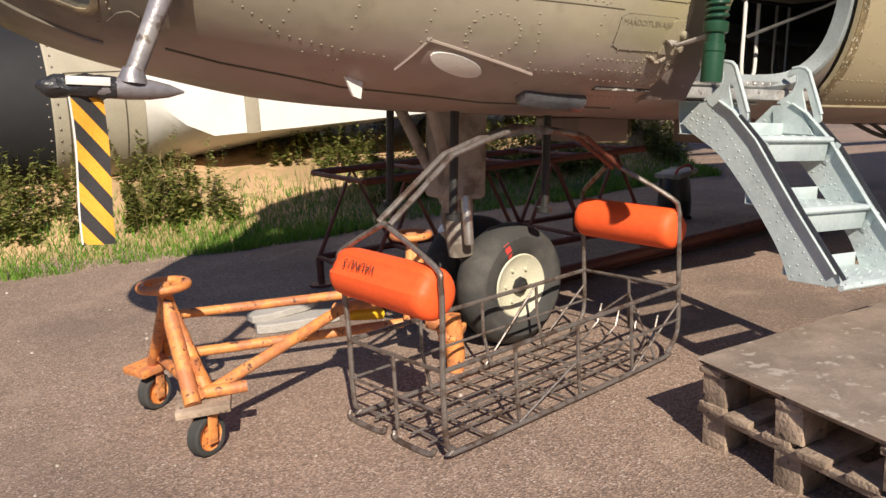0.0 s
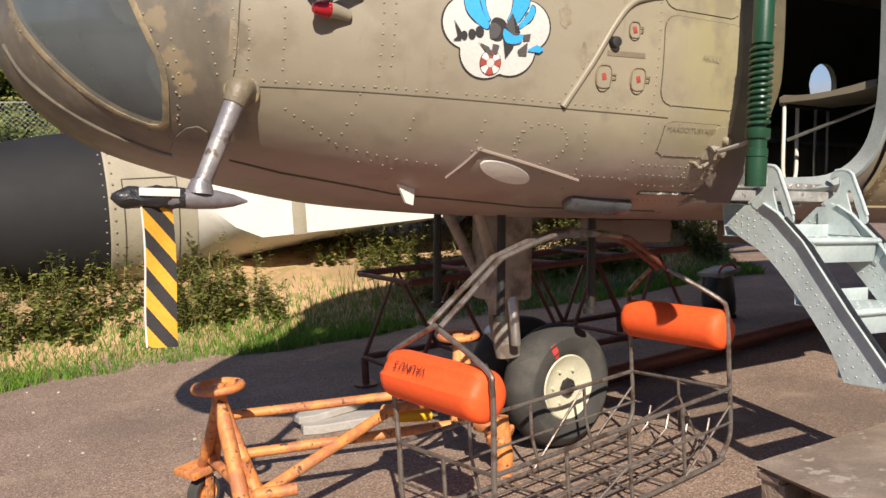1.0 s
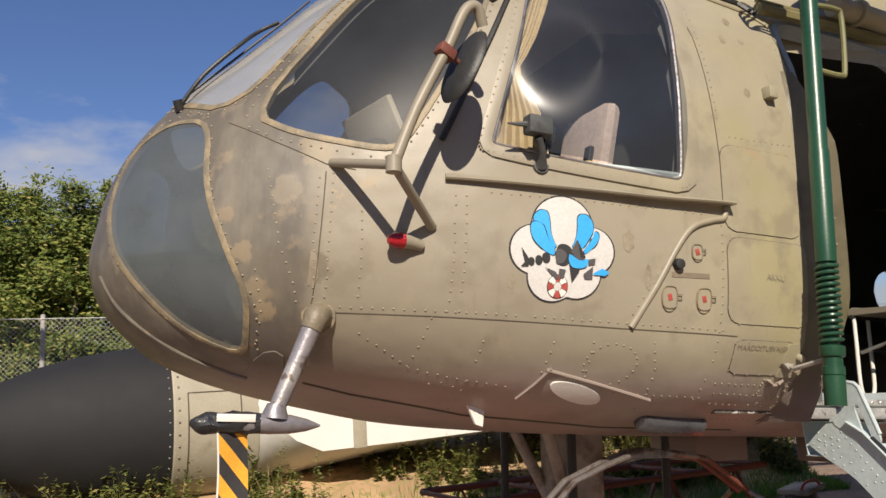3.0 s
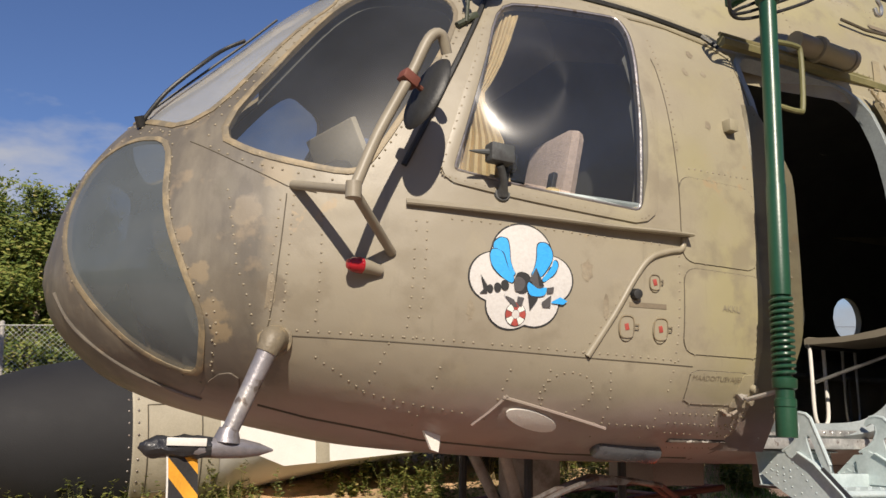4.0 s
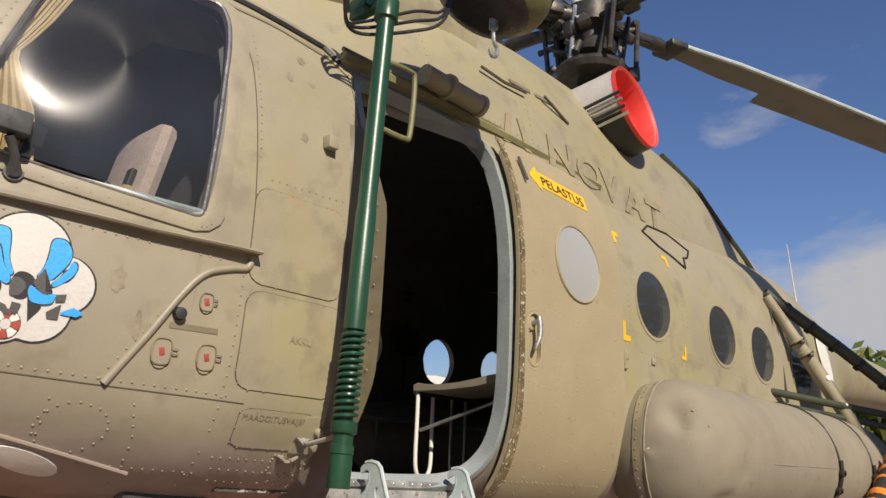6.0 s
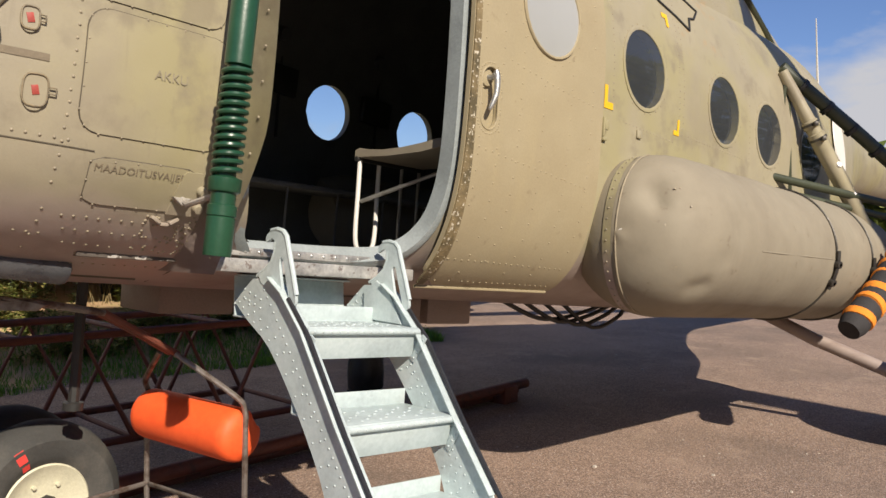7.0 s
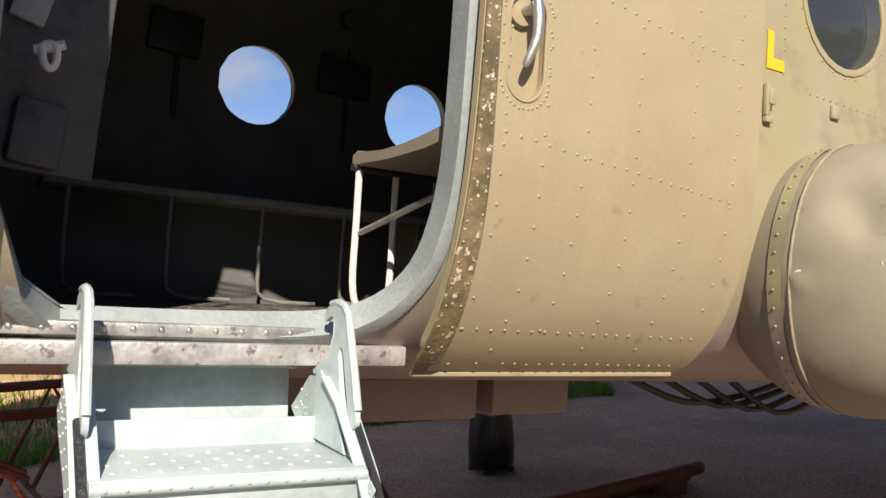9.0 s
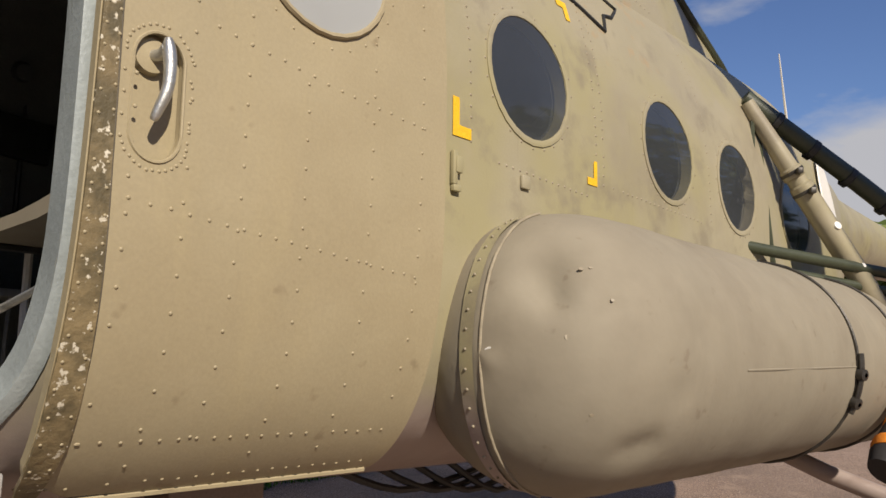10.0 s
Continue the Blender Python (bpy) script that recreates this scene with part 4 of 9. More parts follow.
# red service ports
for x, z, r in ((2.034, 2.21, 0.032), (1.91, 2.026, 0.045), (2.063, 2.024, 0.045)):
    sp = part("service_port", skin_patch([(x + r * 0.8 * math.cos(t), z + r * 1.25 * math.sin(t)) for t in (2 * math.pi * i / 16 for i in range(16))], 0.006, 0.012, thick=0.008), OLIVE, heli, "small oval service port with a red mark")
    b = bmesh.new()
    c = on_skin(x, z, -1, 0.007)
    box(b, (0.018, 0.026, 0.002), (0, 0, 0), (0, 0, 14), 0.0006)
    b.transform(axis_to(c, skin_normal(x, -skin_y(x, z), z)))
    part("red_mark", b, DULLRED, sp)
    b = bmesh.new()
    tube(b, [on_skin(x + r * 0.70 * math.copysign(abs(math.cos(t)) ** 0.6, math.cos(t)), z + r * 0.95 * math.copysign(abs(math.sin(t)) ** 0.6, math.sin(t)), -1, 0.008) for t in (2 * math.pi * i / 20 for i in range(20))], 0.0026, 6, True)
    tube(b, [on_skin(x + r * 0.70, z - 0.005, -1, 0.008), on_skin(x + r * 1.15, z - 0.005, -1, 0.008), on_skin(x + r * 1.15, z + 0.012, -1, 0.008), on_skin(x + r * 0.70, z + 0.012, -1, 0.008)], 0.0026, 6, True)
    part("port_rim", b, WORNFRAME, sp)
b = bmesh.new()
c = on_skin(1.946, 2.156, -1, 0.0)
lathe(b, [(0, 0.03), (0.02, 0.026), (0.024, 0.0)], axis_to(c, skin_normal(1.946, -1.2, 2.156)), 12)
part("drain_cap", b, DARK, heli)
# square stub on the side
b = bmesh.new()
box(b, (0.05, 0.05, 0.055), on_skin(2.50, 2.96, -1, 0.02), (0, 0, 0), 0.004)
part("stub_bracket", b, OLIVE, heli)
# oval landing light, drain vane, aerial block, belly strakes
part("landing_light", skin_patch([(1.625 + 0.115 * math.cos(t) , 1.662 + 0.03 * math.sin(t) - 0.03 * math.cos(t)) for t in (2 * math.pi * i / 20 for i in range(20))], 0.008, 0.015, thick=0.012), WHITEPAINT, heli, "white oval landing light glass")
b = bmesh.new()
prism(b, [(0, 0), (0.085, -0.012), (0.075, -0.085), (0.04, -0.075)], 0.012, Matrix.Translation(on_skin(1.27, 1.612, -1, 0.0)) @ pose(0, 0, 0, 90, 0, 8))
part("drain_vane", b, WHITEPAINT, heli)
b = bmesh.new()
box(b, (0.34, 0.07, 0.085), on_skin(2.16, 1.548, -1, 0.008), (38, 4, -4), 0.025)
part("belly_aerial", b, material("smoked grey metal", (0.16, 0.17, 0.185), 0.25, 0.6, 0.15, 9, (0.10, 0.10, 0.11), 0.4, 9), heli, "dark grey belly fairing block")
for pts in ([(1.47, 1.745), (1.75, 1.68), (1.95, 1.635)], [(1.42, 1.64), (1.45, 1.69), (1.485, 1.75)]):
    b = bmesh.new()
    skin_line(b, pts, 0.007, 0.004)
    part("belly_strake", b, OLIVE, heli)
# wind deflector plate standing off the skin along the front of the doorway
b = bmesh.new()
dfl = Rivets()
rows_ = []
for i in range(29):
    z = 1.547 + 1.568 * i / 28
    out_ = 0.05 + 0.10 * min(1.0, max(0.0, (z - 1.62) / 0.40))
    out_ *= min(1.0, max(0.12, (3.16 - z) / 0.45))
    y0_, y1_ = -skin_y(2.615, z) + 0.004, -skin_y(2.69, z) - out_
    if z < 1.75:
        y1_ = -1.262 + (1.75 - z) * 0.58
    rows_.append([b.verts.new((2.615 + 0.078 * t_ + 0.012 * math.sin(math.pi * t_), y0_ + (y1_ - y0_) * t_, z)) for t_ in (0, 0.25, 0.5, 0.75, 1.0)])
    if i % 2:
        dfl.add(Vector((2.675, y0_ + (y1_ - y0_) * 0.78, z)), Vector((-0.85, -0.5, 0)), 0.005)
for p_, q_ in zip(rows_, rows_[1:]):
    for j in range(4):
        b.faces.new((p_[j], p_[j + 1], q_[j + 1], q_[j]))
bmesh.ops.solidify(b, geom=list(b.faces), thickness=0.004)
deflector = part("wind_deflector", b, OLIVE, heli, "thin riveted deflector plate beside the doorway")
dfl.build("deflector_rivets", RIVET, deflector)
# red side lamp
b = bmesh.new()
c = on_skin(0.83, 2.195, -1, 0.0)
tube(b, [c + Vector((0.12, -0.05, -0.01)), c + Vector((0.06, -0.055, 0.0)), c + Vector((0.03, -0.058, 0.0))], [0.02, 0.026, 0.03], 14)
tube(b, [c + Vector((0.07, 0.01, 0)), c + Vector((0.07, -0.05, 0))], 0.018, 10)
lamp_body = part("side_lamp", b, OLIVE, heli, "side position lamp with red glass")
b = bmesh.new()
lathe(b, [(0.03, -0.01), (0.03, 0.01), (0.027, 0.03), (0.018, 0.047), (0, 0.053)], axis_to(c + Vector((0.03, -0.058, 0.0)), (-1, -0.1, 0.02)), 16)
part("lamp_glass", b, REDPAINT, lamp_body)

# pitot mast
root = on_skin(0.632, 1.932, -1, 0.0)
b = bmesh.new()
lathe(b, [(0.066, -0.012), (0.066, 0.006), (0.060, 0.009), (0.044, 0.011), (0.040, 0.03), (0.036, 0.055), (0, 0.055)], axis_to(root, Vector((-0.50, -0.80, -0.20))), 24)
flange = part("mast_flange", b, WORNFRAME, heli, "round worn mast flange")
fr = Rivets()
fa = axis_to(root, Vector((-0.50, -0.80, -0.20)))
for i in range(10):
    t = 2 * math.pi * i / 10
    fr.add(fa @ Vector((0.054 * math.cos(t), 0.054 * math.sin(t), 0.009)), fa.to_3x3() @ Vector((0, 0, 1)), 0.005)
fr.build("flange_bolts", RIVET, flange)
b = bmesh.new()
tip = Vector((0.475, -0.80, 1.59))
elbow = root + Vector((-0.030, -0.055, -0.025))
tube(b, [elbow, elbow.lerp(tip, 0.12), elbow.lerp(tip, 0.45), elbow.lerp(tip, 0.93), tip], [0.040, 0.036, 0.033, 0.030, 0.031], 16)
pitot = part("pitot_mast", b, MASTGREY, heli, "weathered grey pitot mast")
b = bmesh.new()
tube(b, smooth_path([root + Vector((0.01, 0.01, 0.0)), root + Vector((-0.018, -0.04, -0.004)), elbow, elbow.lerp(tip, 0.10)], 4), [0.055, 0.053, 0.052, 0.050, 0.049, 0.049, 0.048, 0.047, 0.045, 0.044, 0.043, 0.042, 0.041], 16)
part("mast_root", b, WORNFRAME, pitot, "worn tan mast root")
b = bmesh.new()
tube(b, [tip + Vector((0.16, 0.0, -0.055)), tip + Vector((0.11, 0, -0.053)), tip + Vector((0.05, 0, -0.05)), tip + Vector((-0.02, 0, -0.048)), tip + Vector((-0.12, 0, -0.045))], [0.004, 0.022, 0.033, 0.036, 0.034], 14)
tube(b, [tip + Vector((0, 0, 0.02)), tip + Vector((-0.005, 0, -0.03))], [0.032, 0.05], 14)
part("pitot_head", b, MASTGREY, pitot)
b = bmesh.new()
tube(b, [tip + Vector((-0.06, 0, -0.046)), tip + Vector((-0.1, 0.001, -0.045)), tip + Vector((-0.17, -0.002, -0.046)), tip + Vector((-0.24, 0.001, -0.044)), tip + Vector((-0.275, 0, -0.046)), tip + Vector((-0.29, 0, -0.046))], [0.037, 0.040, 0.036, 0.037, 0.024, 0.010], 12)
bmesh.ops.subdivide_edges(b, edges=list(b.edges), cuts=2, use_grid_fill=True)
for v in b.verts:
    v.co += 0.012 * noise.noise_vector(v.co * 26.0)
part("tape_wrap", b, TAPE, pitot, "black tape wound round the pitot head")
b = bmesh.new()
box(b, (0.13, 0.004, 0.026), tip + Vector((-0.145, -0.041, -0.028)), (0, 1, 0), 0.001)
part("paper_tag", b, WHITEPAINT, pitot)

# mirror and its frame
A0, A1, A2 = on_skin(0.64, 2.505, -1, 0.0), Vector((0.735, -1.22, 2.40)), on_skin(0.985, 2.255, -1, 0.0)
top = Vector((0.985, -1.26, 3.0))
b = bmesh.new()
tube(b, [A0, A1 + Vector((0.01, 0, 0))], 0.018, 10)
tube(b, [A1, A2], 0.018, 10)
tube(b, smooth_path([A1, A1.lerp(top, 0.35) + Vector((-0.012, 0, 0)), A1.lerp(top, 0.75), top, top + Vector((0.05, 0.0, 0.03)), top + Vector((0.085, 0.02, -0.03))], 4), 0.021, 10)
lathe(b, [(0, 0.03), (0.028, 0.028), (0.028, -0.028), (0, -0.03)], axis_to(A1, (0, 0, 1)), 12)
mirror = part("mirror_frame", b, OLIVE, heli, "tubular olive mirror frame")
b = bmesh.new()
mc = A1.lerp(top, 0.72) + Vector((0.085, 0.02, -0.03))
mz = Vector((0.90, 0.28, -0.34)).normalized()
my = (top - A1).normalized()
mx_ = my.cross(mz).normalized()
my = mz.cross(mx_)
lathe(b, [(0, -0.030), (0.07, -0.026), (0.1, -0.010), (0.105, 0.0), (0.1, 0.006), (0, 0.006)], Matrix.Translation(mc) @ Matrix((mx_, my, mz)).transposed().to_4x4(), 28, (0.9, 1.5))
part("mirror", b, DARK, mirror, "oval mirror with a dark grey back")
b = bmesh.new()
box(b, (0.07, 0.05, 0.045), A1.lerp(top, 0.72), (0, 25, 10), 0.008)
tube(b, [A1.lerp(top, 0.72), mc], 0.01, 8)
part("mirror_clamp", b, REDSTEEL, mirror)
b = bmesh.new()
cc = on_skin(1.06, 2.62, -1, 0.0)
box(b, (0.09, 0.035, 0.075), cc + Vector((0.36, -0.09, 0.04)), (0, 8, 8), 0.01)
tube(b, smooth_path([cc + Vector((0.36, -0.09, 0.02)), cc + Vector((0.35, -0.08, -0.06)), cc + Vector((0.38, -0.06, -0.1))], 3), 0.018, 8)
part("intercom_socket", b, DARK, heli)

# wipers and small nose fittings
b = bmesh.new()
sh = front_openings[1][1]
P = lambda a, z, off: sh.place(a * sh.k, z, off)
tube(b, smooth_path([P(12, 2.84, 0.015), P(14, 2.95, 0.05), P(16, 3.1, 0.06), P(15, 3.22, 0.05), P(18, 3.28, 0.03)], 4), 0.009, 8)
tube(b, [P(12, 2.9, 0.02), P(18.5, 3.28, 0.02), P(21, 3.42, 0.02)], 0.006, 6)
tube(b, [P(12, 2.82, 0.0), P(12, 2.84, 0.04)], 0.02, 10)
part("wiper", b, DARK, heli, "black windscreen wiper")
b = bmesh.new()
tube(b, [(1.309, -0.93, 3.290), (1.309, -0.958, 3.298), (1.316, -0.958, 3.415), (1.297, -0.958, 3.562), (1.347, -0.958, 3.588), (1.392, -0.965, 3.535)], 0.0085, 8)
tube(b, [(1.27, -0.945, 3.275), (1.35, -0.945, 3.335)], 0.014, 8)
box(b, (0.05, 0.03, 0.03), (1.345, -0.945, 3.335), (0, -30, 0), 0.006)
lathe(b, [(0.022, -0.014), (0.020, 0.014), (0, 0.016)], axis_to((1.316, -0.958, 3.42), (0, 0, 1)), 10)
aerial = part("aerial", b, DARKOLIVE, heli, "bent aerial rod with a round green plate")
b = bmesh.new()
lathe(b, [(0, 0.018), (0.040, 0.014), (0.066, 0.004), (0.070, -0.004), (0.045, -0.010), (0, -0.014)], axis_to((1.412, -0.965, 3.525), (-0.35, -0.65, 0.68)), 24)
part("aerial_plate", b, GREENTOP, aerial)

# cabin door, slid back
DOFF = 0.058
DOOR_PANEL = rounded([(3.700, 1.60), (3.684, 1.80), (3.690, 2.2), (3.702, 3.0), (3.71, 3.44), (4.2, 3.45), (4.68, 3.43), (4.685, 3.0), (4.685, 2.3), (4.685, 1.72), (4.678, 1.61), (4.655, 1.585), (4.2, 1.585)], 1)
HX, HZ = 3.822, 2.35
slot = [(HX + 0.056 * math.cos(t), HZ + (0.072 if math.sin(t) > 0 else -0.072) + 0.060 * math.sin(t)) for t in (2 * math.pi * i / 32 for i in range(32))]
door = part("sliding_door", skin_patch(DOOR_PANEL, DOFF, 0.019, thick=0.022, hole=slot), OCHRE, heli, "ochre sliding cabin door, slid fully open")
strip_out = [(3.702, 1.60), (3.687, 1.80), (3.693, 2.2), (3.705, 3.0), (3.712, 3.43), (3.745, 3.43), (3.734, 2.45), (3.737, 2.2), (3.746, 1.9), (3.757, 1.7), (3.75, 1.60)]
part("door_edge_strip", skin_patch(strip_out, DOFF + 0.007, 0.025, thick=0.01), material("scuffed olive edge strip", (0.215, 0.165, 0.085), 0.55, 0.1, 0.25, 9, (0.105, 0.085, 0.045), 0.46, 7, 0.06, (0.62, 0.57, 0.45), 0.37, 48, 0.3, 60), door, "scuffed olive strip with flaking paint")
b = bmesh.new()
skin_line(b, [(3.752, 1.80), (3.740, 2.2), (3.738, 2.5), (3.748, 3.4)], 0.0025, DOFF + 0.001)
part("door_seal", b, SEAM, door)
b = bmesh.new()
skin_line(b, [(3.72, 1.588), (4.64, 1.588)], 0.008, DOFF + 0.002)
part("door_edge_bead", b, OCHRE, door)
dr = Rivets()
for pts in ([(3.90, 1.65), (3.895, 2.15), (3.905, 3.3)], [(4.02, 1.7), (4.05, 3.35)], [(4.20, 1.66), (4.20, 2.55)], [(4.40, 1.66), (4.42, 3.35)], [(4.58, 1.7), (4.60, 3.3)], [(3.78, 1.70), (4.64, 1.69)], [(3.72, 1.615), (4.64, 1.612)], [(3.78, 2.14), (4.0, 2.12), (4.3, 2.09), (4.62, 2.06)],
            [(3.78, 3.38), (4.64, 3.38)], [(3.95, 2.54), (4.3, 2.49), (4.64, 2.46)], [(3.775, 1.7), (3.775, 3.35)]):
    dr.line(pts, 0.042 if abs(pts[0][1] - pts[-1][1]) < 0.2 else 0.07, DOFF, 0.0050)
dr.line([(3.706, 1.66), (3.697, 1.8), (3.702, 2.2), (3.718, 3.4)], 0.045, DOFF + 0.007, 0.004)
dr.line([(3.744, 1.66), (3.741, 1.8), (3.730, 2.2), (3.738, 3.4)], 0.05, DOFF + 0.007, 0.004)
dr.line([*circle(4.235, 2.83, 0.245, 26), circle(4.235, 2.83, 0.245, 26)[0]], 0.05, DOFF, 0.0042)
dr.line([*[(HX + (x - HX) * 1.28, HZ + (z - HZ) * 1.13) for x, z in slot], (HX + 0.074, HZ + 0.081)], 0.04, DOFF, 0.0045)
dr.build("door_rivets", OCHRE, door)
b = bmesh.new()
skin_line(b, [*slot, slot[0]], 0.004, DOFF)
part("recess_rim", b, OCHRE, door)
part("handle_recess", skin_patch([(HX + (x - HX) * 1.05, HZ + (z - HZ) * 1.03) for x, z in slot], DOFF - 0.026, 0.02), OCHRE, door, "pressed recess behind the handle")
b = bmesh.new()
hc = on_skin(HX - 0.012, HZ + 0.085, -1, DOFF - 0.024)
hn = skin_normal(HX, -1.26, HZ)
lathe(b, [(0, 0.016), (0.036, 0.013), (0.040, 0.0)], axis_to(hc, hn), 22)
part("handle_boss", b, OCHRE, door)
b = bmesh.new()
p0 = hc + hn * 0.050 + Vector((0.012, 0, 0.010))
tube(b, [hc, hc + hn * 0.03 + Vector((0.012, 0, 0)), p0], 0.013, 10)
tube(b, smooth_path([p0 + Vector((0.0, 0, 0.020)), p0 + Vector((0.006, -0.004, -0.035)), p0 + Vector((0.004, -0.003, -0.085)), p0 + Vector((-0.008, 0.007, -0.13)), p0 + Vector((-0.014, 0.013, -0.15))], 4), [0.008, 0.012, 0.014, 0.014, 0.0135, 0.013, 0.0128, 0.0125, 0.012, 0.012, 0.0115, 0.011, 0.0105, 0.010, 0.009, 0.008, 0.005], 12)
part("door_handle", b, ALU, door, "polished metal door handle")
# door window disc
dw = circle(4.235, 2.83, 0.212, 30)
part("door_window", skin_patch(dw, DOFF + 0.004, 0.03), glass("hazed door porthole", (0.36, 0.37, 0.36), 0.25, 0.12, 0.1), door, "hazed round door window")
b = bmesh.new()
skin_line(b, [*dw, dw[0]], 0.008, DOFF + 0.004)
part("window_ring", b, OCHRE, door)
# rescue arrow with its lettering
arrow = [(3.905, 3.265), (4.0, 3.345), (4.0, 3.312), (4.455, 3.290), (4.455, 3.195), (4.0, 3.215), (4.0, 3.185)]
sign = part("rescue_arrow", skin_patch(arrow, DOFF + 0.003, 0.012), YELLOW, door, "yellow rescue arrow with black lettering")
part("lettering", letters("PELASTUS", 0.094, lambda u, v: on_skin(4.01 + u, 3.230 + v * 0.85 - u * 0.045, -1, DOFF + 0.006)), STENCIL, sign, smooth=False)
b = bmesh.new()
tube(b, [on_skin(3.83, 3.33, -1, DOFF + 0.02), on_skin(3.84, 3.20, -1, DOFF + 0.02)], 0.009, 8)
part("latch", b, SEAM, door)

# doorway: sill with chipped edges, upper rail
b = bmesh.new()
for j, (z, y, h, w) in enumerate(((1.632, -1.03, 0.03, 0.07), (1.583, -1.045, 0.05, 0.05))):
    box(b, (0.80 if j == 0 else 0.99, w, h), (3.14 if j == 0 else 3.195, y, z), (0, 0, 0), 0.006)
sill = part("door_sill", b, CHIPPED, heli, "scraped metal door sill with flaking white paint")
part("threshold", box(bmesh.new(), (0.82, 0.17, 0.014), (3.13, -0.915, 1.650), (0, 0, 0), 0.004), CABINFLOOR, sill, "scuffed brown threshold plate")
sr = Rivets()
for i in range(13):
    sr.add(Vector((2.80 + i * 0.058, -1.065, 1.634)), Vector((0, -1, 0.2)), 0.008)
sr.build("sill_bolts", ALU, sill)
b = bmesh.new()
skin_line(b, [(2.66, 3.47), (3.2, 3.50), (3.8, 3.52), (4.4, 3.52), (4.86, 3.505)], 0.030, 0.04)
skin_line(b, [(2.66, 3.50), (3.2, 3.53), (4.0, 3.55), (4.86, 3.53)], 0.012, 0.06)
part("door_rail", b, GREENTOP, heli, "long door guide rail above the doorway")
# keeper, marks, small square, on the aft skin
b = bmesh.new()
box(b, (0.03, 0.02, 0.05), on_skin(4.79, 2.41, -1, 0.012), (0, 0, 0), 0.004)
box(b, (0.02, 0.015, 0.10), on_skin(4.775, 2.40, -1, 0.01), (0, 0, 0), 0.003)
box(b, (0.035, 0.015, 0.02), on_skin(4.785, 2.34, -1, 0.01), (0, 0, 0), 0.003)
part("door_keeper", b, OLIVE, heli)
b = bmesh.new()
box(b, (0.045, 0.012, 0.045), on_skin(5.13, 2.42, -1, 0.006), (0, 0, 0), 0.004)
part("skin_plate", b, OLIVE, heli)
for cx, cz, sx in ((4.775, 2.50, 1), (5.58, 2.485, -1)):
    q = 1.0 if sx > 0 else 0.78
    mark = [(cx, cz), (cx + sx * 0.085 * q, cz), (cx + sx * 0.085 * q, cz + 0.035 * q), (cx + sx * 0.03 * q, cz + 0.035 * q), (cx + sx * 0.03 * q, cz + 0.12 * q), (cx, cz + 0.12 * q)]
    part("corner_mark", skin_patch(mark, 0.003, 0.01), YELLOW, heli, "yellow painted corner mark")
for cx, cz, sx in ((4.80, 3.20, 1), (5.5, 3.19, -1)):
    mark = [(cx, cz), (cx + sx * 0.07, cz), (cx + sx * 0.07, cz - 0.03), (cx + sx * 0.03, cz - 0.03), (cx + sx * 0.03, cz - 0.08), (cx, cz - 0.08)]
    part("corner_mark", skin_patch(mark, 0.003, 0.01), YELLOW, heli, "yellow painted corner mark")
# stencilled words
part("stencil_lettering", letters("MAADOITUSVAIJERI", 0.036, lambda u, v: on_skin(2.245 + u * 0.93, 1.835 + v * 0.8, -1, 0.007)), STENCILBROWN, heli, smooth=False)
part("stencil_lettering", letters("AKKU", 0.04, lambda u, v: on_skin(2.38 + u, 2.12 + v, -1, 0.007)), material("almost worn-off stencil", (0.262, 0.228, 0.16), 0.6, 0, 0.1, 9), heli, smooth=False)
part("stencil_bar", skin_patch(rect(1.92, 2.105, 2.09, 2.125, 0), 0.002, 0.01), STENCILBROWN, heli)

# squadron badge, as plain shapes
bx, bz = 1.468, 2.192


def lobes(cx, cz, k):
    """An outline of five round lobes."""
    out = []
    for i in range(60):
        t = 2 * math.pi * i / 60
        best = 0
        for j, (ang, dist, r) in enumerate(((90, 0.085, 0.118), (180 + 3, 0.105, 0.095), (250, 0.11, 0.095), (300, 0.105, 0.095), (0 - 2, 0.11, 0.092))):
            dx, dz = dist * math.cos(radians(ang)), dist * math.sin(radians(ang))
            bq = dx * math.cos(t) + dz * math.sin(t)
            disc = bq * bq - (dx * dx + dz * dz - r * r)
            if disc > 0:
                best = max(best, bq + math.sqrt(disc))
        best = max(best, 0.12) * k
        out.append((cx + best * math.cos(t), cz + best * math.sin(t)))
    return out


badge = part("badge", skin_patch(lobes(bx, bz, 1.035), 0.002, 0.012), STENCIL, heli, "round-lobed white badge with blue and dark shapes")
part("badge_field", skin_patch(lobes(bx, bz, 1.0), 0.004, 0.012), BADGEGREY, badge)
BADGEDARK = material("badge dark grey paint", (0.075, 0.07, 0.07), 0.5, 0, 0.05)


def badge_shape(pts, lift, mat, soft=2, line=0.0):
    """A painted shape on the badge, in hundredths of its half width; with a dark outline where asked."""
    out = [(bx + 0.002 * u, bz + 0.002 * v) for u, v in pts]
    out = rounded(out, soft) if soft else out
    if line:
        cx, cz = sum(p_[0] for p_ in out) / len(out), sum(p_[1] for p_ in out) / len(out)
        part("badge_shape", skin_patch([(x + math.copysign(line, x - cx), z + math.copysign(line, z - cz)) for x, z in out], lift, 0.006), STENCIL, badge)
    part("badge_shape", skin_patch(out, lift + 0.0008, 0.006), mat, badge)


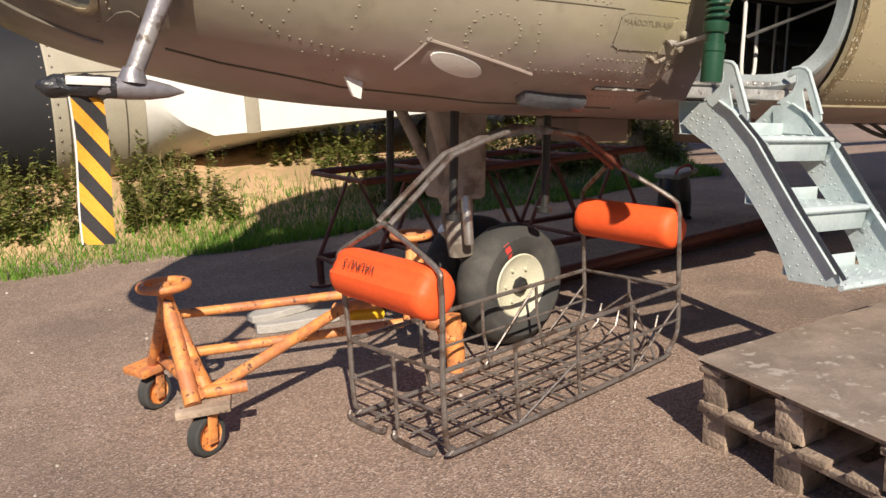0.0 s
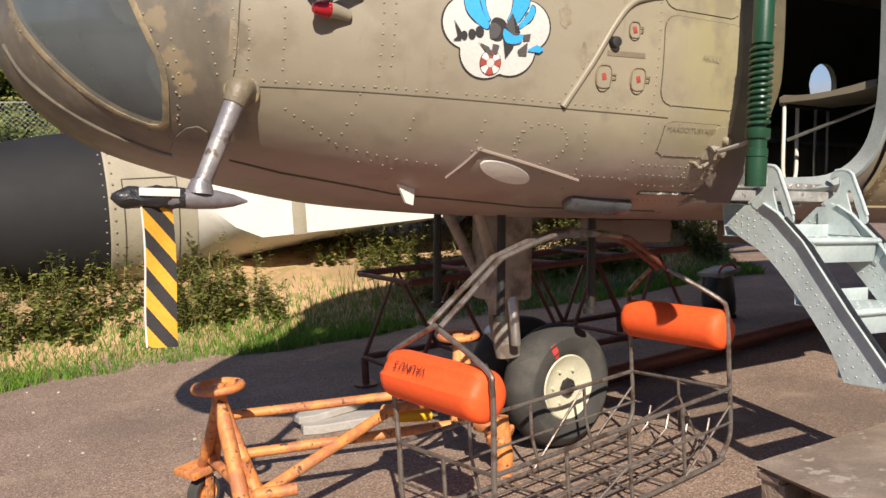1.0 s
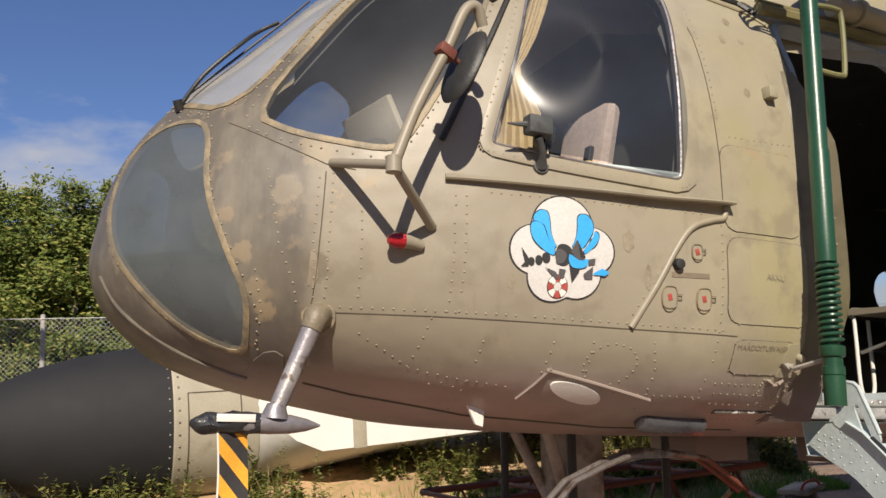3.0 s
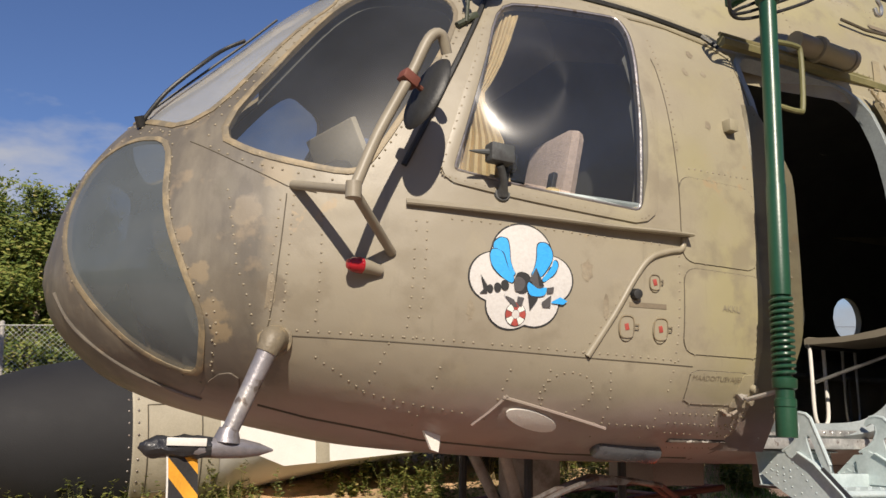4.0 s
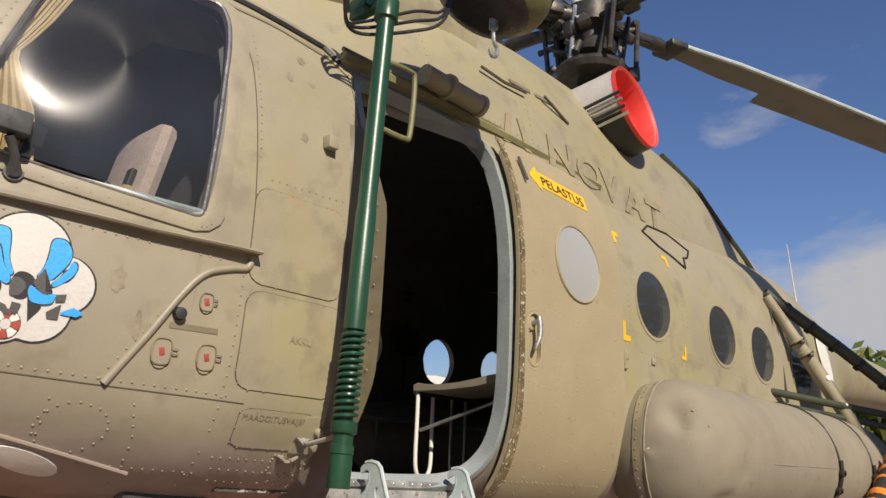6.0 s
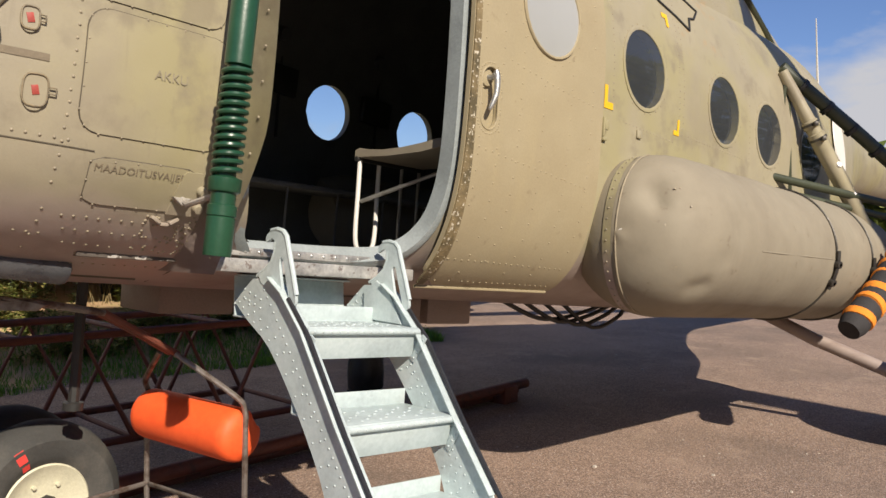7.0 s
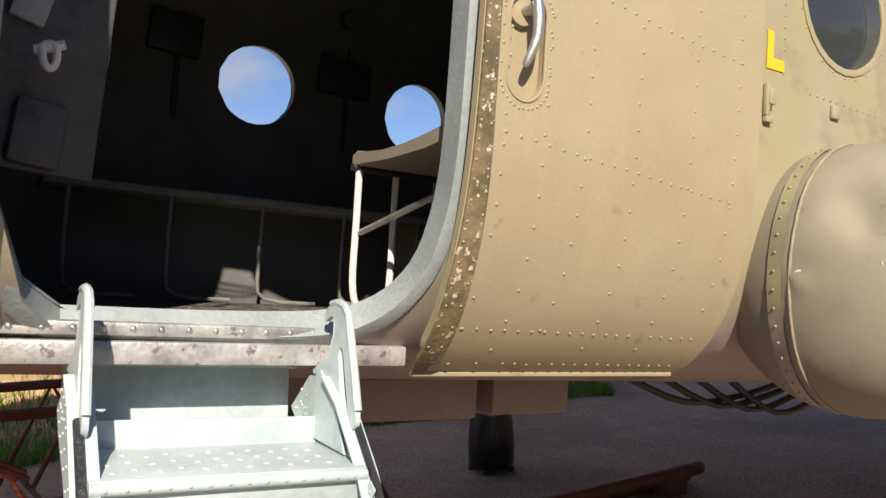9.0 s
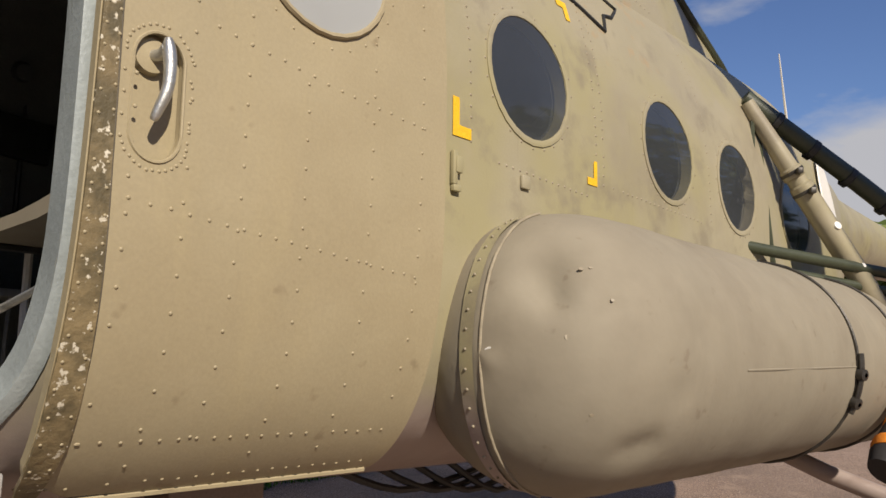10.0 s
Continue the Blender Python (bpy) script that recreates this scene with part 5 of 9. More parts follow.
# four upright wings
badge_shape([(-57, 51), (-55, 65), (-42, 75), (-29, 72), (-25, 54), (-24, 31), (-18, 14), (-12, 4), (-26, -5), (-44, 23)], 0.0050, BLUEPAINT, 2, 0.003)
badge_shape([(-63, 40), (-59, 50), (-48, 51), (-37, 44), (-32, 26), (-26, 12), (-15, -2), (-18, -15), (-35, -6), (-53, 10), (-61, 24)], 0.0064, BLUEPAINT, 2, 0.003)
badge_shape([(29, 63), (37, 70), (50, 68), (60, 54), (61, 38), (53, 23), (39, 2), (28, -2), (17, 5), (24, 16), (29, 37)], 0.0050, BLUEPAINT, 2, 0.003)
badge_shape([(62, 37), (70, 34), (72, 23), (64, 9), (51, -3), (42, -9), (39, -2), (51, 12), (59, 24)], 0.0064, BLUEPAINT, 2, 0.003)
# dark body, banded tail and small shapes
badge_shape([(-12, 5), (-3, 10), (10, 7), (18, -2), (17, -16), (7, -32), (-8, -32), (-17, -16)], 0.0078, STENCIL)
badge_shape([(-15, -2), (-4, 0), (8, -10), (1, -28), (-15, -30)], 0.0092, BADGEDARK)
for u, v, a_, c_ in ((-33, -18, 8, 10), (-47, -23, 7, 9), (-61, -26, 6, 8)):
    part("badge_shape", skin_patch(oval(bx + 0.002 * u, bz + 0.002 * v, 0.002 * a_, 0.002 * c_, 8), 0.0086, 0.006), STENCIL, badge)
badge_shape([(-81, 2), (-66, -21), (-66, -35), (-81, -36), (-73, -28)], 0.0086, STENCIL, 0)
badge_shape([(27, 19), (43, -16), (30, -25), (14, -5)], 0.0092, BADGEDARK, 0)
badge_shape([(27, 19), (43, -16), (33, -16)], 0.0104, STENCIL, 0)
badge_shape([(10, -24), (17, -37), (32, -38), (30, -44), (17, -63)], 0.0092, STENCIL, 0)
badge_shape([(11, -9), (19, -14), (32, -23), (49, -16), (46, -33), (30, -37), (15, -35), (9, -21)], 0.0112, BLUEPAINT, 1)
badge_shape([(-35, -36), (-15, -44), (-6, -58), (-15, -58)], 0.0086, BADGEDARK, 0)
badge_shape([(-8, -38), (5, -40), (0, -60), (-9, -51)], 0.0086, BADGEDARK, 0)
badge_shape([(48, -19), (63, -16), (62, -28), (49, -30)], 0.0086, BADGEDARK, 0)
badge_shape([(39, -47), (58, -32), (57, -56), (42, -56)], 0.0086, BADGEDARK, 0)
badge_shape([(55, -47), (76, -35), (91, -42), (82, -49)], 0.0098, BLUEPAINT, 0)
rx, rz = bx - 0.019, bz - 0.1435
part("badge_shape", skin_patch(oval(rx, rz, 0.0405, 0.0455, 0), 0.0062, 0.006), STENCIL, badge)
part("badge_shape", skin_patch(oval(rx, rz, 0.0140, 0.0160, 0), 0.0072, 0.004), BADGEGREY, badge)
for i in range(8):
    a0, a1 = radians(45 * i + 24), radians(45 * i + 66)
    seg = [(rx + r * math.cos(a), rz + r * 1.12 * math.sin(a)) for r, a in ((0.038, a0), (0.039, (a0 + a1) / 2), (0.038, a1), (0.015, a1), (0.0155, (a0 + a1) / 2), (0.015, a0))]
    part("badge_ring_piece", skin_patch(seg, 0.0075, 0.005), DULLRED if i % 2 else WHITEPAINT, badge)

# cabin fittings seen through the doorway
b = bmesh.new()
box(b, (5.6, 2.0, 0.04), (5.1, 0, 1.60), (0, 0, 0), 0.004)
part("cabin_floor", b, CABINFLOOR, heli, "scuffed dark cabin floor")
# widened to full width to keep cockpit sunlight off the cabin wall
b = bmesh.new()
prism(b, [(s * (skin_y(2.36, 1.62 + 2.1 * i / 10) - 0.07), 1.62 + 2.1 * i / 10) for s, r in ((-1, range(11)), (1, range(10, -1, -1))) for i in r], 0.04, Matrix.Translation((2.36, 0, 0)) @ Matrix(((0, 0, 1, 0), (1, 0, 0, 0), (0, 1, 0, 0), (0, 0, 0, 1))), 0.004)
part("cockpit_bulkhead", b, CABIN, heli)
b = bmesh.new()
box(b, (0.5, 0.05, 0.9), (2.62, -0.62, 2.55), (0, 8, 70), 0.01)
tube(b, [(2.6, -0.75, 1.7), (2.68, -0.75, 3.3)], 0.012, 8)
tube(b, [(2.75, -0.7, 2.2), (2.78, -0.7, 3.2)], 0.01, 8)
box(b, (0.12, 0.05, 0.06), (2.68, -0.8, 2.62), (0, 20, 0), 0.012)
part("bulkhead_fittings", b, RACKGREY, heli)
b = bmesh.new()
x0, x1 = 3.0, 7.2
box(b, (x1 - x0, 0.34, 0.035), ((x0 + x1) / 2, 0.98, 2.10), (0, 0, 0), 0.008)
for i in range(10):
    x = x0 + 0.1 + i * 0.42
    tube(b, smooth_path([(x, 0.83, 2.09), (x, 0.84, 1.78), (x + 0.04, 0.85, 1.65), (x + 0.3, 0.85, 1.635)], 3), 0.009, 6)
part("bench_seat", b, material("grey bench canvas", (0.20, 0.20, 0.19), 0.8, 0, 0.2, 9), heli, "folding grey bench seat along the far wall")
b = bmesh.new()
prof = [(0, -0.024), (0.0, 0.012), (0.03, 0.022), (0.10, 0.012), (0.20, 0.006), (0.32, 0.010), (0.44, 0.022), (0.54, 0.036), (0.60, 0.040), (0.60, 0.0), (0.44, -0.016), (0.24, -0.024)]
prism(b, prof, 0.42, Matrix(((0, 0, 1, 3.94), (-1, 0, 0, -0.575), (0, 1, 0, 2.14), (0, 0, 0, 1))), 0.004)
fold = part("folding_seat", b, TANKTAN, heli, "folding seat with a worn tan canvas top")
b = bmesh.new()
tube(b, [(3.72, -0.60, 2.110), (4.15, -0.60, 2.110)], 0.012, 8)
part("seat_bar", b, DARK, fold)
b = bmesh.new()
tube(b, [(3.73, -1.16, 2.15), (3.73, -1.19, 2.27), (3.78, -1.20, 2.30)], 0.012, 8)
part("seat_frame", b, DARK, fold, "dark seat frame tube")
for k, x in enumerate((3.745, 4.02)):
    b = bmesh.new()
    tube(b, smooth_path([(x, -0.60, 2.12), (x + 0.003, -0.598, 1.95), (x + 0.006, -0.595, 1.76), (x + 0.03, -0.59, 1.685), (x + 0.075, -0.585, 1.668), (x + 0.12, -0.58, 1.685), (x + 0.14, -0.58, 1.75), (x + 0.14, -0.58, 1.95), (x + 0.14, -0.58, 2.11)], 4), 0.011 if k == 0 else 0.009, 8)
    leg = part("seat_leg", b, WHITEPAINT if k == 0 else ALU, fold, "bent pale tube leg")
    if k == 0:
        b = bmesh.new()
        tube(b, [(3.757, -0.615, 1.912), (3.85, -1.01, 2.043), (3.86, -1.10, 2.075)], 0.010, 8)
        part("leg_brace", b, ALU, leg)
# equipment rack beside the doorway
rack = part("equipment_rack", box(bmesh.new(), (0.33, 0.04, 1.5), (2.85, -0.70, 2.72), (0, 3, 6), 0.008), RACKGREY, heli, "dark grey equipment rack beside the doorway")
part("rack_panel", box(bmesh.new(), (0.08, 0.02, 0.42), (2.85, -0.735, 2.52), (0, 14, 8), 0.006), FRAMEGREY, rack)
b = bmesh.new()
tube(b, [(2.82, -0.80, 2.24), (2.88, -0.82, 2.26)], 0.012, 8)
tube(b, smooth_path([(2.835, -0.81, 2.25), (2.84, -0.82, 2.21), (2.855, -0.82, 2.20), (2.865, -0.82, 2.22), (2.86, -0.82, 2.255)], 3, True), 0.009, 8, True)
part("rack_bracket", b, WHITEPAINT, rack)
b = bmesh.new()
tube(b, [(2.93, -0.62, 2.9), (2.935, -0.62, 2.38)], 0.011, 8)
part("rack_tube", b, ALU, rack)
part("rack_box", box(bmesh.new(), (0.12, 0.1, 0.16), (2.84, -0.70, 2.06), (0, 6, 10), 0.015), RACKGREY, rack)
for x, z, sx, sz in ((4.45, 2.85, 0.3, 0.2), (5.35, 2.78, 0.28, 0.2), (3.55, 2.9, 0.25, 0.2)):
    b = bmesh.new()
    box(b, (sx, 0.05, sz), (x, 1.16, z), (0, 4, 0), 0.01)
    tube(b, [(x + 0.02, 1.17, z - 0.4), (x + 0.02, 1.17, z + 0.4)], 0.012, 6)
    part("wall_box", b, DARK, heli)
for x in (4.42, 5.3):
    b = bmesh.new()
    lathe(b, [(0, 0.05), (0.04, 0.045), (0.05, 0.0)], axis_to((x, 1.1, 3.15), (0, -1, -0.3)), 14)
    part("cabin_lamp", b, RACKGREY, heli)

# cockpit: seats, panel, curtain
for sy in (-0.5, 0.5):
    b = bmesh.new()
    box(b, (0.46, 0.46, 0.12), (1.62, sy, 2.18), (0, 0, 0), 0.04)
    box(b, (0.10, 0.40, 0.95), (2.00, sy, 2.60), (0, 12, 0), 0.05)
    st = part("pilot_seat", b, SEATCLOTH, heli, "pilot seat with a pale sheepskin cover")
    b = bmesh.new()
    box(b, (0.03, 0.05, 0.6), (1.925, sy - 0.12, 2.54), (0, 12, 0), 0.008)
    box(b, (0.03, 0.05, 0.6), (1.925, sy + 0.12, 2.54), (0, 12, 0), 0.008)
    part("seat_belt", b, DARK, st)
    b = bmesh.new()
    box(b, (0.09, 0.36, 0.62), (1.90, sy, 2.46), (0, 16, 0), 0.04)
    for v in b.verts:
        v.co += 0.012 * noise.noise_vector(v.co * 9.0)
    part("back_cushion", b, TANCLOTH, st, "worn tan canvas cushion")
b = bmesh.new()
box(b, (0.35, 1.3, 0.32), (0.85, 0, 2.52), (0, -25, 0), 0.05)
box(b, (0.5, 0.34, 0.25), (1.35, 0, 2.35), (0, 0, 0), 0.04)
part("instrument_panel", b, DARK, heli, "grey instrument panel hood")
part("map_board", box(bmesh.new(), (0.03, 0.40, 0.30), (0.98, -0.42, 2.78), (0, -28, 10), 0.008), BEIGEPOD, heli, "pale board on the instrument hood")
b = bmesh.new()
box(b, (1.6, 1.5, 0.04), (1.60, 0, 2.02), (0, 0, 0), 0.004)
part("cockpit_floor", b, CABIN, heli)
CURTAIN = material("cream curtain cloth", (0.66, 0.52, 0.29), 0.9, 0, 0.15, 12)
b = bmesh.new()
cols = []
hang = ((2.555, 1.19, 0.27), (2.66, 1.205, 0.25), (2.76, 1.235, 0.20), (2.86, 1.265, 0.13), (2.93, 1.285, 0.085), (2.97, 1.297, 0.075), (3.02, 1.315, 0.09), (3.12, 1.355, 0.105), (3.25, 1.405, 0.115), (3.42, 1.475, 0.125))
for i in range(25):
    t = i / 24
    cols.append([b.verts.new((x + wd * t + 0.02 * wd * math.sin(i * 2.3), -(skin_y(x + wd * t, z) - 0.055 - (0.004 + 0.07 * wd) * math.cos(i * 2.1)), z - 0.03 * wd * math.sin(i * 1.1))) for z, x, wd in hang])
for a, c in zip(cols, cols[1:]):
    for k in range(len(hang) - 1):
        b.faces.new((a[k], c[k], c[k + 1], a[k + 1]))
part("curtain", b, CURTAIN, heli, "gathered cream curtain tied back inside the side window")
# pale paint stands for the lower window frame catching the light
b = bmesh.new()
tube(b, [(x, -(skin_y(x, 2.535) - 0.012), 2.548 - 0.03 * (x - 1.2)) for x in (1.20, 1.4, 1.6, 1.8, 1.95, 2.0)], 0.015, 8)
part("inner_sill", b, LADDERBLUE, heli, "pale tube along the foot of the window")
# small dark sensor on a post outside the window sill
foot_ = on_skin(1.39, 2.515, -1, 0.004)
b = bmesh.new()
tube(b, smooth_path([foot_, foot_.lerp(Vector((1.335, -1.185, 2.60)), 0.5) + Vector((0.006, -0.01, -0.004)), Vector((1.335, -1.185, 2.60))], 3), [0.026, 0.020, 0.016, 0.014, 0.014, 0.015, 0.016][:7], 12)
lathe(b, [(0, 0.008), (0.030, 0.006), (0.034, -0.004)], axis_to(foot_, skin_normal(1.39, -1.1, 2.515)), 16)
sensor = part("sill_sensor", b, RACKGREY, heli, "small dark sensor box on a post")
b = bmesh.new()
box(b, (0.105, 0.06, 0.075), (1.335, -1.185, 2.645), (0, 0, 0), 0.010)
tube(b, [(1.29, -1.185, 2.645), (1.24, -1.182, 2.640), (1.205, -1.18, 2.638)], [0.014, 0.008, 0.003], 8)
part("sensor_box", b, RACKGREY, sensor)

# engine cowling above the cabin
COWL = [(1.95, 0.70, 3.90), (2.25, 0.82, 4.10), (2.5, 0.90, 4.24), (2.75, 0.94, 4.34), (3.1, 0.98, 4.52), (3.6, 1.06, 4.72), (4.6, 1.08, 4.80), (5.8, 1.05, 4.80), (6.8, 0.98, 4.74), (7.8, 0.80, 4.56), (8.8, 0.62, 4.36), (9.8, 0.45, 4.15)]
b = bmesh.new()
rows_ = []
for i in range(67):
    x = 1.95 + 7.85 * i / 66
    k = max(j for j in range(len(COWL) - 1) if COWL[j][0] <= x + 1e-9)
    a_, c_ = COWL[k], COWL[k + 1]
    t = (x - a_[0]) / (c_[0] - a_[0])
    t = t * t * (3 - 2 * t) * 0.4 + t * 0.6
    w, zt = a_[1] + (c_[1] - a_[1]) * t, a_[2] + (c_[2] - a_[2]) * t
    ring = []
    for j in range(41):
        a = math.pi * j / 40
        c, s = math.cos(a), math.sin(a)
        ring.append(b.verts.new((x, -w * math.copysign(abs(c) ** 1.03, c), 3.38 + (zt - 3.38) * s ** 1.05)))
    rows_.append(ring)
for p, q in zip(rows_, rows_[1:]):
    for j in range(40):
        b.faces.new((p[j], q[j], q[j + 1], p[j + 1]))
b.faces.new(rows_[0])
part("engine_cowling", b, OLIVE, heli, "olive-sand engine cowling")
for sy in (-0.44, 0.44):
    b = bmesh.new()
    ax = axis_to((2.34, sy * 1.13, 4.265), (1, 0, 0.0)) @ Matrix.Diagonal((1.22, 1.22, 1.0, 1.0))
    lathe(b, [(0.125, 0.30), (0.128, 0.14), (0.14, 0.05), (0.165, 0.008), (0.19, 0.0), (0.212, 0.02), (0.228, 0.07), (0.236, 0.16), (0.242, 0.27), (0.27, 0.8), (0.31, 1.5)], ax, 40)
    intake = part("intake", b, OLIVE, heli, "round engine intake with a rolled lip")
    b = bmesh.new()
    lathe(b, [(0.241, 0.265), (0.246, 0.27), (0.246, 0.276), (0.241, 0.281)], ax, 40)
    part("intake_seam", b, SEAM, intake)
    b = bmesh.new()
    lathe(b, [(0, 0.07), (0.09, 0.075), (0.128, 0.09), (0.131, 0.12)], ax, 28)
    part("intake_cover", b, REDCOVER, intake, "bright red intake cover")
# exhaust
for sy in (-1, 1):
    b = bmesh.new()
    ax = axis_to((5.35, sy * 0.492, 4.19), (0.08, sy * 0.955, 0.215)) @ Matrix.Diagonal((0.90, 0.90, 1.0, 1.0))
    lathe(b, [(0.37, -0.2), (0.36, 0.2), (0.352, 0.42), (0.35, 0.56), (0.335, 0.57), (0.325, 0.5), (0.32, 0.3)], ax, 40)
    ex = part("exhaust_pipe", b, material("heat-stained exhaust metal", (0.66, 0.62, 0.55), 0.45, 0.25, 0.1, 5, (0.22, 0.19, 0.16), 0.30, 2.0, 0.1), heli, "short heat-stained exhaust stub")
    b = bmesh.new()
    lathe(b, [(0, 0.33), (0.09, 0.31), (0.16, 0.34), (0.23, 0.33), (0.29, 0.37), (0.315, 0.46), (0.328, 0.56), (0.345, 0.578), (0.354, 0.584), (0.354, 0.55)], ax, 32)
    for v in b.verts:
        v.co += 0.028 * noise.noise_vector(v.co * 6.0) if (v.co - ax @ Vector((0, 0, 0.34))).length < 0.24 else Vector()
    tube(b, smooth_path([ax @ Vector((-0.22, 0.10, 0.36)), ax @ Vector((-0.05, 0.03, 0.37)), ax @ Vector((0.10, -0.02, 0.40)), ax @ Vector((0.2, -0.05, 0.42))], 3), 0.05, 10)
    part("exhaust_cover", b, REDCOVER, ex, "red padded exhaust cover")
    # dark shell over the lower part of the stub, picked by height
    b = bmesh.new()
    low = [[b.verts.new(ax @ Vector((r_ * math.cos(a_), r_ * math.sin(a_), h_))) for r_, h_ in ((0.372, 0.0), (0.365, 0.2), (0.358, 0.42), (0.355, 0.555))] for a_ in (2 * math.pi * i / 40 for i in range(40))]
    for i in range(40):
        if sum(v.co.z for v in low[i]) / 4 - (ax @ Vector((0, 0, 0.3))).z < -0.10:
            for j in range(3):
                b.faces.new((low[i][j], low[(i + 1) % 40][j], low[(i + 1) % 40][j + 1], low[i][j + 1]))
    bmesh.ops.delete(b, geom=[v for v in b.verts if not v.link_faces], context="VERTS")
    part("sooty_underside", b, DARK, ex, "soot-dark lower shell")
    if sy < 0:
        for k in range(4):
            b = bmesh.new()
            ra = radians(186 + 9 * k)
            tube(b, [ax @ Vector((0.385 * math.cos(ra), 0.385 * math.sin(ra), 0.12)), ax @ Vector((0.378 * math.cos(ra), 0.378 * math.sin(ra), 0.60))], 0.012, 6)
            part("exhaust_rod", b, ALU if k % 2 else DARK, ex)
# tail boom end: fin, tail rotor hub and blades
b = bmesh.new()
prism(b, [(15.4, 3.5), (17.2, 5.5), (17.9, 5.5), (17.3, 3.4)], 0.16, pose(0, 0, 0, 90, 0, 0), 0.03)
part("tail_fin", b, OLIVE, heli)

# rotor head and blades
HUB = Vector((6.48, 0.0, 5.98))
b = bmesh.new()
lathe(b, [(0.30, -1.4), (0.26, -1.0), (0.15, -0.85), (0.13, -0.45), (0.22, -0.42), (0.25, -0.32), (0.14, -0.26), (0.14, -0.14), (0.24, -0.12), (0.26, 0.06), (0.16, 0.10), (0.10, 0.2), (0, 0.22)], Matrix.Translation(HUB), 24)
rotor = part("rotor_head", b, HUBMETAL, heli, "oily dark rotor head")
b = bmesh.new()
lathe(b, [(0, 0.0), (0.20, 0.005), (0.235, 0.03), (0.24, 0.07), (0.225, 0.105), (0.19, 0.12), (0, 0.125)], Matrix.Translation(HUB + Vector((-0.12, 0.07, 0.30))), 28)
tube(b, [HUB + Vector((-0.10, 0.05, 0.10)), HUB + Vector((-0.12, 0.07, 0.32))], 0.09, 12)
part("hydraulic_reservoir", b, WHITEPAINT, rotor, "white domed reservoir")
b = bmesh.new()
lathe(b, [(0.12, -0.66), (0.33, -0.65), (0.36, -0.60), (0.33, -0.55), (0.13, -0.53)], Matrix.Translation(HUB), 20)
part("swash_plate", b, HUBMETAL, rotor)
for k in range(7):
    t = 2 * math.pi * k / 7 + 0.3
    b = bmesh.new()
    tube(b, [HUB + Vector((0.30 * math.cos(t), 0.30 * math.sin(t), -0.62)), HUB + Vector((0.36 * math.cos(t + 0.3), 0.36 * math.sin(t + 0.3), -0.05))], 0.022, 8)
    part("pitch_rod", b, HUBMETAL if k % 3 else ALU, rotor)
    b = bmesh.new()
    box(b, (0.12, 0.10, 0.14), HUB + Vector((0.34 * math.cos(t + 0.5), 0.34 * math.sin(t + 0.5), -0.12 - 0.1 * (k % 2))), (10 * k, 20, 40 * k), 0.02)
    part("hinge_block", b, HUBMETAL, rotor)
rr_ = random.Random(21)
for k in range(22):
    a_, h_ = rr_.uniform(0, 2 * math.pi), rr_.uniform(-0.75, 0.12)
    r_ = rr_.uniform(0.16, 0.40)
    c = HUB + Vector((r_ * math.cos(a_), r_ * math.sin(a_), h_))
    b = bmesh.new()
    if k % 3 == 0:
        tube(b, smooth_path([c, c + Vector((rr_.uniform(-0.2, 0.2), rr_.uniform(-0.2, 0.2), 0.12)), c + Vector((rr_.uniform(-0.3, 0.3), rr_.uniform(-0.3, 0.3), -0.15))], 4), 0.014, 6)
        part("rotor_hose", b, TAPE, rotor)
    elif k % 3 == 1:
        tube(b, [c, c + Vector((0.10 * math.cos(a_), 0.10 * math.sin(a_), rr_.uniform(-0.2, 0.2)))], [0.045, 0.035], 10)
        part("hub_bolt", b, HUBMETAL if k % 2 else ALU, rotor)
    else:
        box(b, (rr_.uniform(0.08, 0.16), rr_.uniform(0.06, 0.12), rr_.uniform(0.08, 0.2)), c, (0, rr_.uniform(-25, 25), math.degrees(a_)), 0.015)
        part("hinge_block", b, HUBMETAL, rotor)
